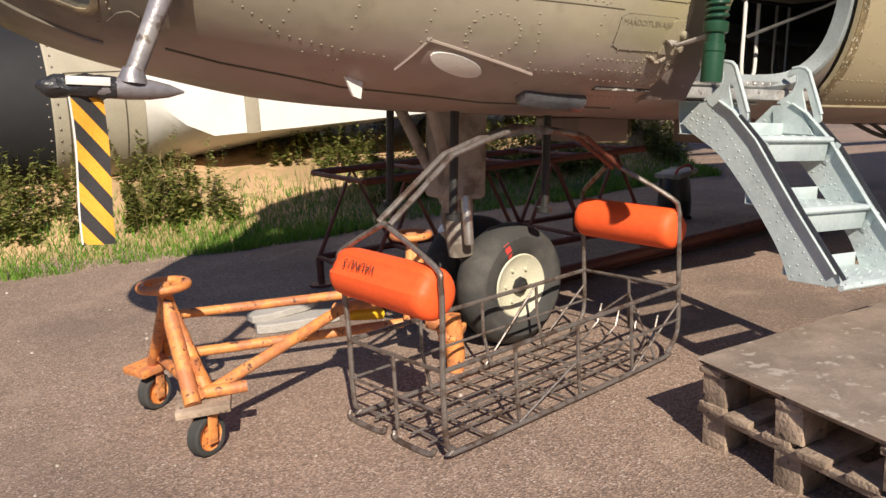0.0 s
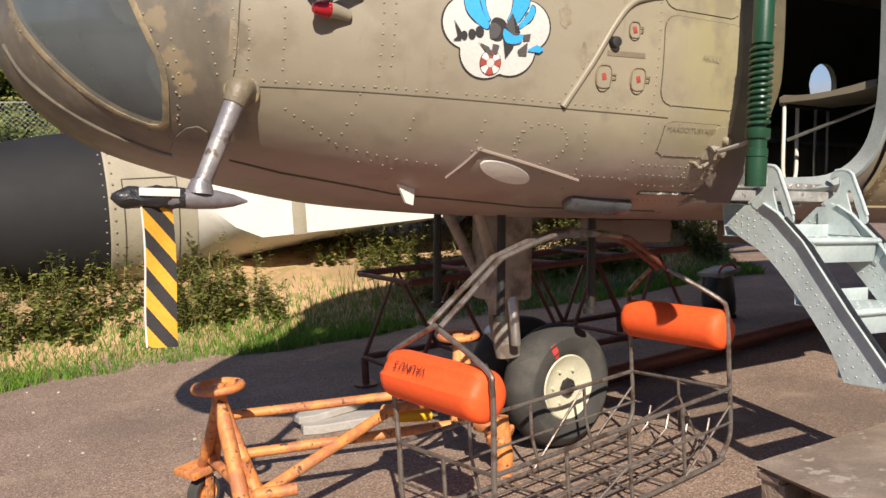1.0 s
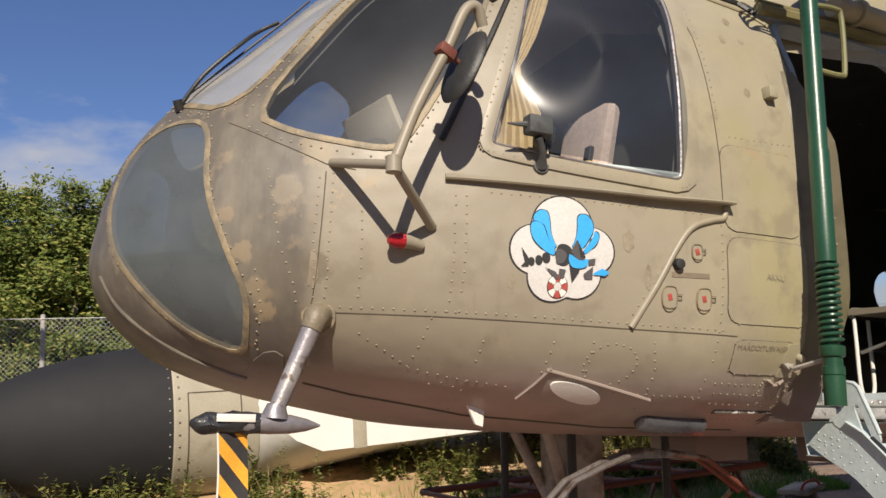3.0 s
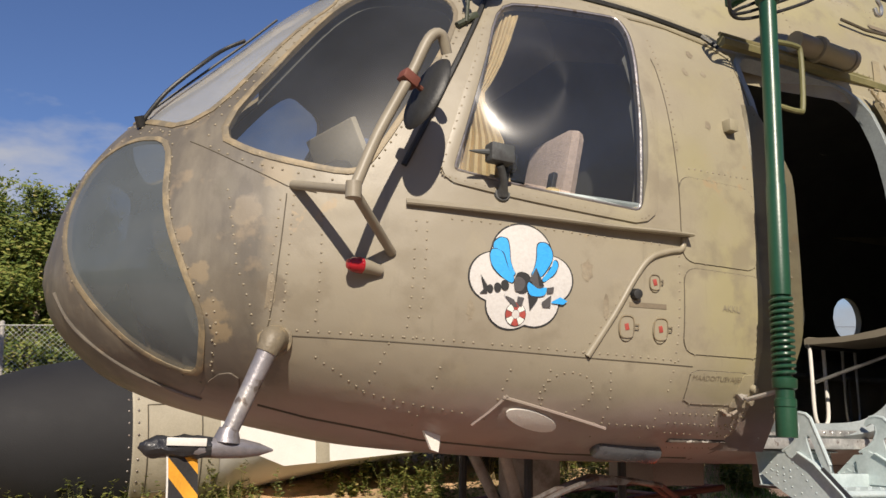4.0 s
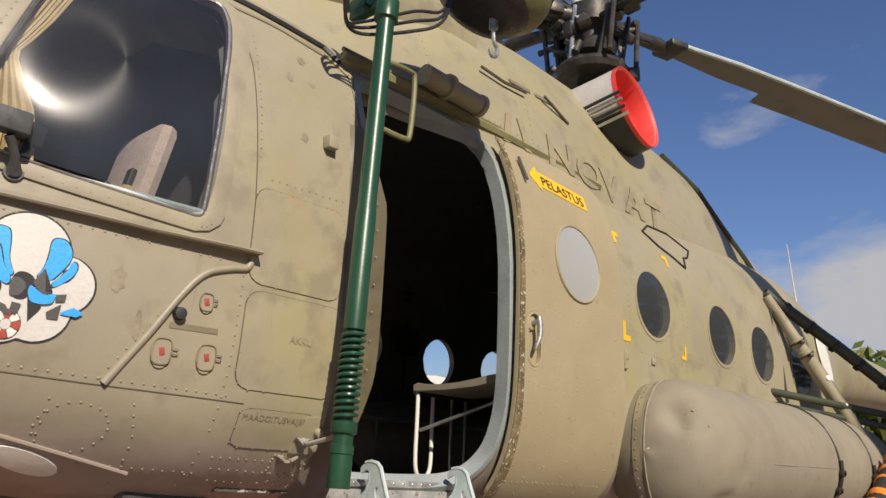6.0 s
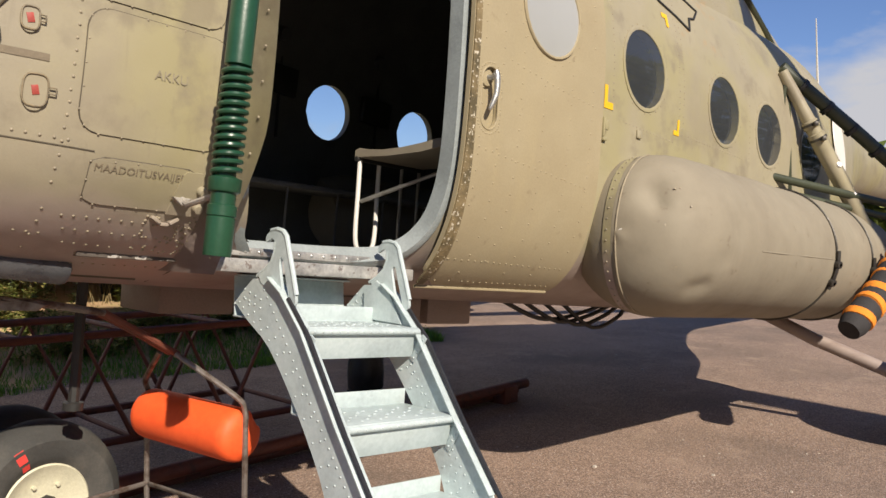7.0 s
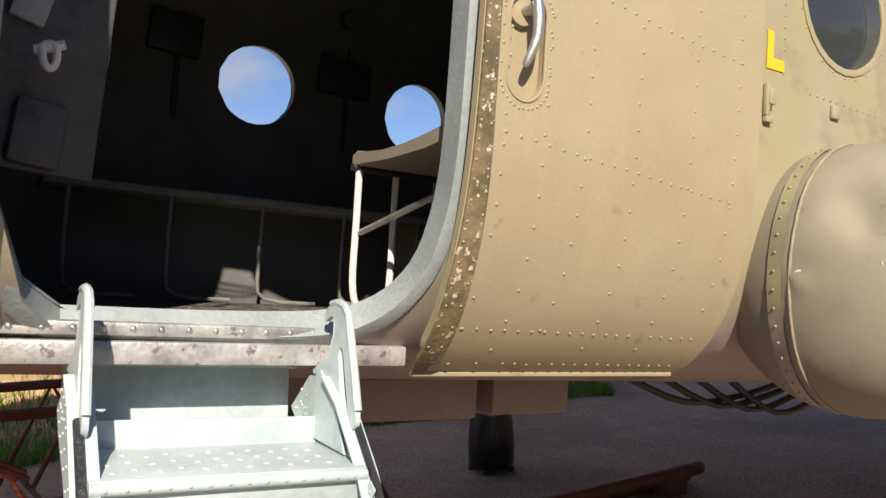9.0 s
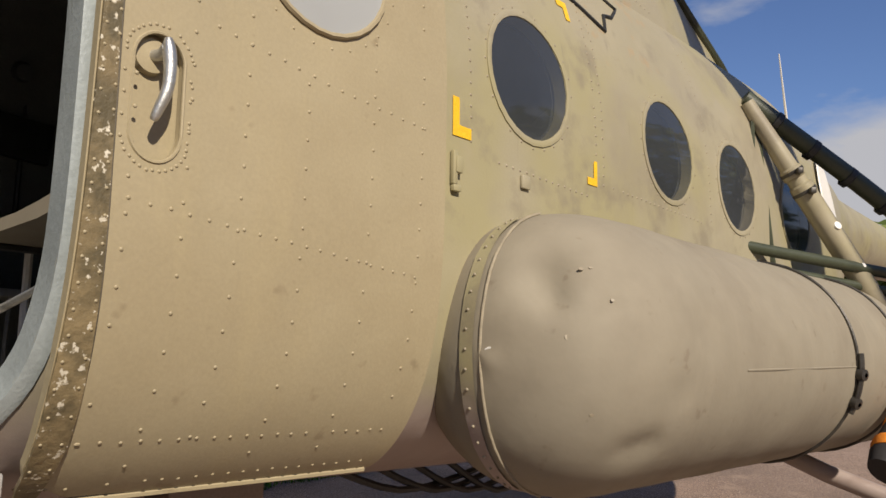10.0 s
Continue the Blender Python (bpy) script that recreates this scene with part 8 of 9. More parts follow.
def handwheel(x, y, z, r=0.098):
    bb = bmesh.new()
    tube(bb, [(x + r * math.cos(t), y + r * math.sin(t), z) for t in (2 * math.pi * i / 28 for i in range(28))], 0.019, 10, True)
    for k in range(4):
        t = math.pi / 2 * k + 0.4
        tube(bb, [(x, y, z - 0.02), (x + r * math.cos(t), y + r * math.sin(t), z)], 0.010, 8)
    lathe(bb, [(0, 0.015), (0.03, 0.01), (0.034, -0.03), (0.03, -0.06)], Matrix.Translation((x, y, z)), 14)
    part("handwheel", bb, ORANGEPAINT, dolly, "orange rimmed handwheel")


handwheel(0.745, 3.49, 0.685)
handwheel(2.085, 3.70, 0.685)
for (x, y), turn, d in (((0.79, 3.225), -20, Vector((0.50, -0.866, 0))), ((0.735, 3.90), 25, Vector((0.56, -0.83, 0)))):
    bb = bmesh.new()
    box(bb, (0.22, 0.15, 0.035), (x, y, 0.215), (2, -3, turn), 0.006)
    part("castor_plate", bb, WOODGREY if y < 3.5 else ORANGEPAINT, dolly, "weathered castor plate")
    bb = bmesh.new()
    face = math.degrees(math.atan2(d.y, d.x)) + 90
    box(bb, (0.050, 0.010, 0.15), Vector((x - 0.005, y - 0.005, 0.135)) + d * 0.042, (0, 6, face), 0.003)
    box(bb, (0.050, 0.010, 0.15), Vector((x - 0.005, y - 0.005, 0.135)) - d * 0.042, (0, 6, face), 0.003)
    tube(bb, [Vector((x - 0.005, y - 0.005, 0.088)) + d * 0.05, Vector((x - 0.005, y - 0.005, 0.088)) - d * 0.05], 0.014, 10)
    part("castor_fork", bb, ORANGEPAINT, dolly)
    bb = bmesh.new()
    ax = axis_to((x - 0.005, y - 0.005, 0.088), d)
    lathe(bb, [(0.062, -0.024), (0.066, -0.030), (0.080, -0.030), (0.088, -0.022), (0.088, 0.022), (0.080, 0.030), (0.066, 0.030), (0.062, 0.024)], ax, 28)
    cw = part("castor_wheel", bb, RUBBER, dolly, "solid rubber castor")
    bb = bmesh.new()
    lathe(bb, [(0, -0.030), (0.016, -0.029), (0.018, -0.010), (0.055, -0.010), (0.063, -0.026), (0.063, 0.026), (0.055, 0.010), (0.018, 0.010), (0.016, 0.029), (0, 0.030)], ax, 20)
    part("castor_rim", bb, ORANGEPAINT, cw, "rusty orange rim")
top1 = (0.745, 3.49, 0.63)
for foot, r in (((0.74, 3.20, 0.24), 0.034), ((0.82, 3.26, 0.24), 0.030), ((0.73, 3.86, 0.24), 0.026), ((0.80, 3.88, 0.26), 0.022)):
    beam("leg", top1, foot, r)
beam("leg", (0.78, 3.30, 0.40), (0.84, 3.30, 0.24), 0.026)
beam("stub_bar", (0.80, 3.24, 0.265), (0.97, 3.20, 0.265), 0.026)
apex = (1.56, 3.44, 0.45)
beam("side_bar", (0.84, 3.26, 0.26), apex, 0.026)
beam("side_bar", (0.79, 3.88, 0.45), (1.72, 3.62, 0.45), 0.023)
beam("lower_bar", (0.86, 3.70, 0.30), (1.85, 3.42, 0.31), 0.024)
beam("lower_bar", apex, (2.08, 3.60, 0.36), 0.026)
beam("cross_bar", (0.78, 3.22, 0.27), (0.76, 3.90, 0.27), 0.024)
beam("cross_bar", (1.52, 3.47, 0.44), (1.78, 3.62, 0.34), 0.026)
beam("yellow_sleeve", (1.60, 3.52, 0.38), (1.80, 3.55, 0.34), 0.030, YELLOW, 14, "yellow sleeve on the bar")
for foot in ((2.13, 3.40, 0.05), (2.0, 3.62, 0.25), (2.2, 3.72, 0.25)):
    beam("leg", (2.085, 3.70, 0.62), foot, 0.034)
bb = bmesh.new()
for k in range(3):
    box(bb, (0.16, 0.10, 0.06), (2.04 + 0.05 * k, 3.50 - 0.04 * k, 0.36 - 0.08 * k), (10 * k, -20, 30), 0.015)
tube(bb, [(2.13, 3.40, 0.30), (2.135, 3.39, 0.10), (2.13, 3.39, 0.0)], [0.045, 0.05, 0.045], 12)
part("jack_head", bb, ORANGEPAINT, dolly, "chunky orange jack foot")

# concrete block on the ground
blk = thing("concrete_block", "pale grey chipped concrete block lying on asphalt", "block")
b = bmesh.new()
prism(b, rounded([(-0.28, -0.10), (0.24, -0.13), (0.29, 0.02), (0.10, 0.10), (-0.26, 0.07)], 1), 0.06, pose(1.80, 4.74, 0.031, 0, 0, -4), 0.008)
part("slab", b, CONCRETE, blk)
b = bmesh.new()
prism(b, rounded([(-0.25, -0.07), (0.22, -0.08), (0.26, 0.05), (-0.24, 0.09)], 1), 0.05, pose(1.76, 4.84, 0.088, 3, -2, 9), 0.008)
part("slab", b, CONCRETE, blk)

# pallets under a sheet of plywood
pal = thing("pallet", "weathered wooden pallet on thick posts", "pallet")
PA = radians(-1.0)
PO = Vector((2.447, 2.072, 0))


def pal_at(u, v, z):
    """Along the pallet's left edge away, and forward towards the viewer."""
    return Vector((PO.x + u * math.cos(PA) - v * 0.17, PO.y + u * math.sin(PA) - v * 0.985, z * 1.16))


def board(name, u0, u1, v0, v1, z0, z1, parent, mat=WOODGREY):
    bb = bmesh.new()
    c = pal_at((u0 + u1) / 2, (v0 + v1) / 2, (z0 + z1) / 2)
    box(bb, (u1 - u0, v1 - v0, (z1 - z0) * 1.16), c, (0, 0, (-1.0 if u1 - u0 > v1 - v0 else -9.8) + 0.8 * math.sin(37 * u0 + 91 * v0 + 13 * z0)), 0.0025)
    for v_ in bb.verts:
        v_.co += 0.0022 * noise.noise_vector(v_.co * 23.0)
    return part(name, bb, mat, parent)


for v0 in (0.02, 0.40, 0.84, 1.28):
    for u0 in (0.01, 0.55, 1.12):
        board("block", u0, u0 + 0.145, v0, v0 + 0.11, 0.0, 0.115, pal)
        board("block", u0, u0 + 0.145, v0, v0 + 0.11, 0.158, 0.262, pal)
for v0 in (0.02, 0.40, 0.84, 1.28):
    board("bearer", 0.0, 1.28, v0 - 0.005, v0 + 0.105, 0.262, 0.284, pal)
for u0 in (0.01, 0.55, 1.12):
    board("stringer_board", u0, u0 + 0.145, 0.0, 1.45, 0.115, 0.137, pal)
for k, v0 in enumerate((0.0, 0.16, 0.34, 0.52, 0.72, 0.9, 1.08, 1.26)):
    board("deck_board", 0.0 - 0.01 * (k % 2), 1.28, v0, v0 + 0.115, 0.137, 0.158, pal)
for k, u0 in enumerate((0.01, 0.25, 0.48, 0.72, 0.96, 1.14)):
    board("top_board", u0, u0 + 0.12, -0.004, 1.45, 0.284, 0.302, pal)
ply = thing("plywood_sheet", "weathered grey plywood sheet lying on a pallet", "plywood")
b = bmesh.new()
rows_ = []
for i in range(27):
    rows_.append([b.verts.new(pal_at(-0.01 + 1.33 * i / 26, -0.015 + 1.5 * j / 26, 0.3025 + 0.002 * noise.noise(Vector((i * 0.2, j * 0.2, 0))))) for j in range(27)])
for p, q in zip(rows_, rows_[1:]):
    for j in range(26):
        b.faces.new((p[j], q[j], q[j + 1], p[j + 1]))
bmesh.ops.solidify(b, geom=list(b.faces), thickness=-0.013)
zmin = min(v.co.z for v in b.verts)
for v in b.verts:
    v.co.z += 0.302 * 1.16 - zmin + 0.0015
part("sheet", b, PLY, ply)

# lattice frames of red-brown steel behind the nose wheel
def lattice(name, label, x0, x1, y0, y1, z0, z1, bays):
    th = thing(name, label, "steel frame")
    for y in (y0, y1):
        for z in (z0, z1):
            bb = bmesh.new()
            tube(bb, [(x0, y, z), (x1, y, z)], 0.026, 8)
            part("chord", bb, REDSTEEL, th)
        for k in range(bays):
            a, c = x0 + (x1 - x0) * k / bays, x0 + (x1 - x0) * (k + 1) / bays
            bb = bmesh.new()
            tube(bb, [(a, y, z0), ((a + c) / 2, y, z1), (c, y, z0)], 0.018, 8)
            part("lattice_bar", bb, REDSTEEL, th)
    for k in range(bays + 1):
        a = x0 + (x1 - x0) * k / bays
        for z in (z0, z1):
            bb = bmesh.new()
            tube(bb, [(a, y0, z), (a, y1, z)], 0.018, 8)
            part("cross_bar", bb, REDSTEEL, th)
    for x in (x0, x1):
        for y in (y0, y1):
            bb = bmesh.new()
            tube(bb, [(x, y, z0), (x, y, 0.02)], 0.03, 8)
            lathe(bb, [(0, 0.02), (0.09, 0.018), (0.09, 0.0), (0, 0.0)], Matrix.Translation((x, y, 0.0)), 16)
            part("foot", bb, REDSTEEL, th)
    return th


lattice("lattice_frame", "red-brown tubular steel trestle frame standing in shade", 2.35, 4.9, 4.75, 5.6, 0.22, 0.86, 4)
for y, z in ((4.2, 0.13), (4.32, 0.05)):
    bar = thing("tow_bar", "long red-brown steel tow bar lying under the belly", "tow bar", "tow bars")
    bb = bmesh.new()
    tube(bb, [(2.9, y, z), (7.2, y + 0.35, z)], 0.045, 10)
    part("bar", bb, REDSTEEL, bar)
    for x, dy in ((3.1, 0.02), (6.9, 0.33)):
        part("bar_foot", box(bmesh.new(), (0.2, 0.12, z + 0.02), (x, y + dy, z / 2 + 0.005), (0, 0, 5), 0.01), REDSTEEL, bar)
    bb = bmesh.new()
    tube(bb, smooth_path([(2.9, y, z), (2.80, y + 0.03, z), (2.74, y, z), (2.80, y - 0.03, z)], 3, True), 0.018, 8, True)
    part("tow_eye", bb, STEEL, bar)

# dark case on the asphalt behind the tow bars
case = thing("equipment_case", "black equipment case with a grey lid under the belly", "case")
CM = Matrix.Translation((6.22, 5.62, 0))
b = bmesh.new()
lathe(b, [(0, 0.03), (0.15, 0.03), (0.175, 0.06), (0.18, 0.2), (0.165, 0.36), (0.15, 0.44), (0, 0.44)], CM, 16, (1.0, 0.85))
part("body", b, TAPE, case)
part("lid", box(bmesh.new(), (0.34, 0.30, 0.05), (6.24, 5.62, 0.465), (0, -6, 12), 0.012), GEARGREY, case, "grey lid")
b = bmesh.new()
tube(b, smooth_path([(6.10, 5.50, 0.47), (6.14, 5.49, 0.53), (6.28, 5.49, 0.55), (6.36, 5.51, 0.49)], 4), 0.012, 8)
part("carry_handle", b, DULLRED, case, "dull red carry handle")
for dx, dy in ((-0.11, -0.09), (0.11, -0.09), (-0.11, 0.09), (0.11, 0.09)):
    b = bmesh.new()
    lathe(b, [(0, 0.0), (0.025, 0.0), (0.028, 0.02), (0.02, 0.035), (0, 0.035)], CM @ Matrix.Translation((dx, dy, 0)), 10)
    part("foot", b, RUBBER, case)

# ---- second aircraft beyond the nose ----
plane = thing("parked_aircraft", "parked aircraft nose with matt black radome and white and beige body", "aircraft")
AY, AZ, AX, AR = 8.01, 1.45, 0.851, 0.713
am = axis_to((AX, AY, AZ), (-1, 0, 0))
b = bmesh.new()
lathe(b, [(AR, 0.0), (AR * 0.985, 0.172), (AR * 0.95, 0.431), (AR * 0.88, 0.747), (AR * 0.76, 1.078), (AR * 0.58, 1.408), (AR * 0.36, 1.667), (AR * 0.15, 1.814), (0, 1.855)], am, 56)
part("radome", b, BLACKPAINT, plane, "matt black radome")
b = bmesh.new()
lathe(b, [(AR - 0.004, -0.73), (AR + 0.004, -0.71), (AR + 0.003, -0.03), (AR + 0.008, -0.02), (AR + 0.008, 0.0), (AR - 0.004, 0.004)], am, 56)
ringp = part("nose_ring", b, BEIGEPOD, plane, "beige riveted nose section")
rv = Rivets()
for i in range(44):
    t = 2 * math.pi * i / 44
    for h in (-0.045, 0.03):
        p = am @ Vector(((AR + (0.006 if h < 0 else -0.002)) * math.cos(t), (AR + (0.006 if h < 0 else -0.002)) * math.sin(t), h))
        rv.add(p, (p - Vector((p.x, AY, AZ))), 0.011)
rv.build("ring_bolts", STEEL, plane)
b = bmesh.new()
loop = []
corner = [(-0.12, 20), (-0.57, 20), (-0.57, -43), (-0.12, -43)]
for (u0, t0), (u1, t1) in zip(corner, corner[1:] + corner[:1]):
    for k in range(8):
        u, a = u0 + (u1 - u0) * k / 8, radians(180 - t0 - (t1 - t0) * k / 8)
        loop.append(Vector((AX - u, AY + (AR + 0.006) * math.cos(a), AZ + (AR + 0.006) * math.sin(a))))
tube(b, loop, 0.006, 6, True)
part("access_panel_seam", b, SEAM, ringp)
b = bmesh.new()
rings = []
for x, w, zt, zc, zk, rd in ((AX + 0.71, AR, AZ + AR, AZ - 0.024, AZ - AR, 1.0), (AX + 0.85, AR - 0.01, AZ + 0.719, AZ - 0.26, AZ - 0.660, 0.7), (AX + 1.06, AR - 0.02, AZ + 0.742, AZ - 0.34, AZ - 0.60, 0.25), (AX + 1.30, AR - 0.02, AZ + 0.754, AZ - 0.35, AZ - 0.56, 0.0),
                             (AX + 2.12, AR, AZ + 0.789, AZ - 0.33, AZ - 0.46, 0.0), (AX + 3.77, AR + 0.05, AZ + 0.848, AZ - 0.27, AZ - 0.33, 0.0), (AX + 7.66, AR + 0.1, AZ + 0.942, AZ - 0.188, AZ - 0.259, 0.0), (AX + 10.60, 0.3, AZ + 0.707, AZ - 0.059, AZ - 0.236, 0.1)):
    ring = []
    for j in range(40):
        t = 2 * math.pi * j / 40
        cy, sz = math.cos(t), math.sin(t)
        circ = Vector((0, w * cy, (zt - (zt + zk) / 2) * sz + (zt + zk) / 2))
        if sz >= 0:
            sq = Vector((0, w * math.copysign(min(1, abs(cy) * 1.5), cy), zc + (zt - zc) * min(1, sz * 1.25)))
        else:
            sq = Vector((0, w * math.copysign(1 - abs(sz), cy), zc + (zc - zk) * sz))
        v = circ * rd + sq * (1 - rd)
        ring.append(b.verts.new((x, AY + v.y, v.z)))
    rings.append(ring)
for p, q in zip(rings, rings[1:]):
    for j in range(40):
        b.faces.new((p[j], p[(j + 1) % 40], q[(j + 1) % 40], q[j]))
b.faces.new(rings[-1])
part("body", b, WHITEPAINT, plane, "white body with a flat side and chined underside")
# thin beige box draws the upright shadow band across the white flank
part("flank_band", box(bmesh.new(), (0.13, 0.02, 0.98), (AX + 1.66, AY - AR - 0.004, AZ + 0.14), (0, 0, 0), 0.004), BEIGEPOD, plane, "beige band on the white flank")
for x in (4.9, 10.4):
    b = bmesh.new()
    tube(b, [(x, AY, AZ - 0.28), (x, AY, 0.86)], 0.06, 12)
    part("gear_leg", b, BEIGEPOD, plane)
    b = bmesh.new()
    lathe(b, [(0.1, -0.09), (0.24, -0.08), (0.27, 0.0), (0.24, 0.08), (0.1, 0.09), (0, 0.05)], axis_to((x, AY, 0.86), (0, 1, 0)), 28)
    part("gear_wheel", b, RUBBER, plane)

# on the bank behind the asphalt, enlarged about the eye to fit camera view
EYE_PIVOT = Vector((-0.08, -0.03, 1.51))
plane.matrix_world = Matrix.Translation(EYE_PIVOT) @ Matrix.Diagonal((1.17, 1.17, 1.17, 1)) @ Matrix.Translation(-EYE_PIVOT)

# ---- chain-link fence ----
fence = thing("chain_link_fence", "grey chain-link fence with pale posts in front of trees", "fence")
FY, FTOP = 12.0, 2.87
b = bmesh.new()
for i in range(13):
    x = -0.2 - 12.5 + 2.5 * i
    z0 = bank(x, FY)
    p_ = bmesh.new()
    lathe(p_, [(0.032, z0 - 0.1), (0.032, FTOP + 0.05), (0.0, FTOP + 0.07)], Matrix.Translation((x, FY, 0)), 10)
    part("fence_post", p_, CONCRETE, fence)
b.free()
b = bmesh.new()
tube(b, [(-13, FY - 0.04, FTOP), (18, FY - 0.04, FTOP)], 0.006, 5)
tube(b, [(-13, FY - 0.04, 1.6), (18, FY - 0.04, 1.6)], 0.004, 5)
part("tension_wire", b, ALU, fence)
vs, fs = [], []
zlo = 0.30
for s in (1, -1):
    n_w = int(31 / 0.068) + 40
    for i in range(n_w):
        x0 = -13 - 2.7 + 0.068 * i if s > 0 else -13 + 0.068 * i
        a, c = Vector((x0, FY - 0.04 + 0.003 * s, zlo)), Vector((x0 + s * (FTOP - zlo), FY - 0.04 + 0.003 * s, FTOP))
        if max(a.x, c.x) > 18 or min(a.x, c.x) < -13:
            continue
        k = len(vs)
        d = (c - a).normalized()
        o1, o2 = Vector((0, 1, 0)), d.cross(Vector((0, 1, 0)))
        for p in (a, c):
            for t in range(3):
                vs.append(tuple(p + 0.0019 * (math.cos(2.094 * t) * o1 + math.sin(2.094 * t) * o2)))
        for t in range(3):
            fs.append((k + t, k + (t + 1) % 3, k + 3 + (t + 1) % 3, k + 3 + t))
me = bpy.data.meshes.new("fence_mesh")
me.from_pydata(vs, [], fs)
me.materials.append(ALU)
ob = new("fence_mesh", me)
ob.parent = fence
tagged(ob, kind="stuff")


# ---- plants ----
def leaf_material(name, a, c, dry=None):
    m = bpy.data.materials.new(name)
    m.use_nodes = True
    n, l = m.node_tree.nodes, m.node_tree.links
    p = n["Principled BSDF"]
    g = n.new("ShaderNodeNewGeometry").outputs["Random Per Island"]
    r = n.new("ShaderNodeValToRGB")
    r.color_ramp.elements[0].color, r.color_ramp.elements[1].color = (*a, 1), (*c, 1)
    if dry:
        e = r.color_ramp.elements.new(0.85)
        e.color = (*c, 1)
        r.color_ramp.elements[-1].color = (*dry, 1)
    l.new(g, r.inputs["Fac"])
    l.new(r.outputs["Color"], p.inputs["Base Color"])
    p.inputs["Roughness"].default_value = 0.6
    tr = n.new("ShaderNodeBsdfTranslucent")
    l.new(r.outputs["Color"], tr.inputs["Color"])
    mx = n.new("ShaderNodeMixShader")
    mx.inputs["Fac"].default_value = 0.3
    l.new(p.outputs[0], mx.inputs[1])
    l.new(tr.outputs[0], mx.inputs[2])
    l.new(mx.outputs[0], n["Material Output"].inputs["Surface"])
    return m


GRASS = leaf_material("fresh grass", (0.07, 0.19, 0.015), (0.20, 0.36, 0.035), (0.3, 0.27, 0.1))
DRYGRASS = leaf_material("dry grass", (0.20, 0.16, 0.06), (0.42, 0.32, 0.16))
WEED = leaf_material("weed leaves", (0.085, 0.12, 0.025), (0.25, 0.25, 0.06), (0.38, 0.29, 0.11))
TREELEAF = leaf_material("birch and willow leaves", (0.07, 0.12, 0.022), (0.25, 0.28, 0.06), (0.38, 0.32, 0.10))
BARK = material("grey bark", (0.16, 0.13, 0.10), 0.9, 0, 0.2, 9)


def stuff(name, verts, faces, mat, label):
    me_ = bpy.data.meshes.new(name)
    me_.from_pydata(verts, [], faces)
    me_.materials.append(mat)
    return tagged(new(name, me_), label, "plants", kind="stuff")


def blade(verts, faces, x, y, z, h, w, rng, lean=0.5):
    a = rng.uniform(0, 6.283)
    dx, dy = math.cos(a), math.sin(a)
    l_ = rng.uniform(0.1, lean) * h
    b_ = rng.uniform(0, 6.283)
    lx, ly = math.cos(b_) * l_, math.sin(b_) * l_
    k = len(verts)
    verts += [(x - dx * w, y - dy * w, z - 0.01), (x + dx * w, y + dy * w, z - 0.01), (x + lx * 0.4 + dx * w * 0.7, y + ly * 0.4 + dy * w * 0.7, z + h * 0.6), (x + lx * 0.4 - dx * w * 0.7, y + ly * 0.4 - dy * w * 0.7, z + h * 0.6), (x + lx, y + ly, z + h)]
    faces += [(k, k + 1, k + 2, k + 3), (k + 3, k + 2, k + 4)]


rng = random.Random(5)
vs, fs = [], []
while len(vs) < 5 * 23000:
    x, y = rng.uniform(-4, 9.6), 7.35 + abs(rng.gauss(0, 0.55))
    edge_y = 7.50 + 0.12 * math.sin(x * 1.7) + 0.10 * noise.noise(Vector((x * 2, 0, 0)))
    if y - 1.5 * max(x - 9.2, 0.0) < edge_y or y > 8.7:
        continue
    dens = 0.5 + 0.5 * noise.noise(Vector((x * 1.1, y * 1.5, 2)))
    if rng.random() > dens + 0.35:
        continue
    blade(vs, fs, x, y, bank(x, y), rng.uniform(0.04, 0.13) * (0.7 + 0.6 * dens), 0.0045, rng, 0.9)
stuff("verge_grass", vs, fs, GRASS, "fresh green grass along the asphalt edge")
vs, fs = [], []
for _ in range(900):
    cx, cy = rng.uniform(-8, 12), rng.uniform(7.9, 16)
    if cy - 1.5 * max(cx - 9.2, 0) < 8.0:
        continue
    if noise.noise(Vector((cx * 0.6, cy * 0.6, 7))) < -0.08:
        continue
    for _ in range(rng.randint(8, 26)):
        x, y = cx + rng.gauss(0, 0.10), cy + rng.gauss(0, 0.10)
        blade(vs, fs, x, y, bank(x, y), rng.uniform(0.12, 0.5), 0.004, rng, 0.7)
stuff("dry_grass", vs, fs, DRYGRASS, "tufts of dry yellow grass on sand")
vs, fs = [], []
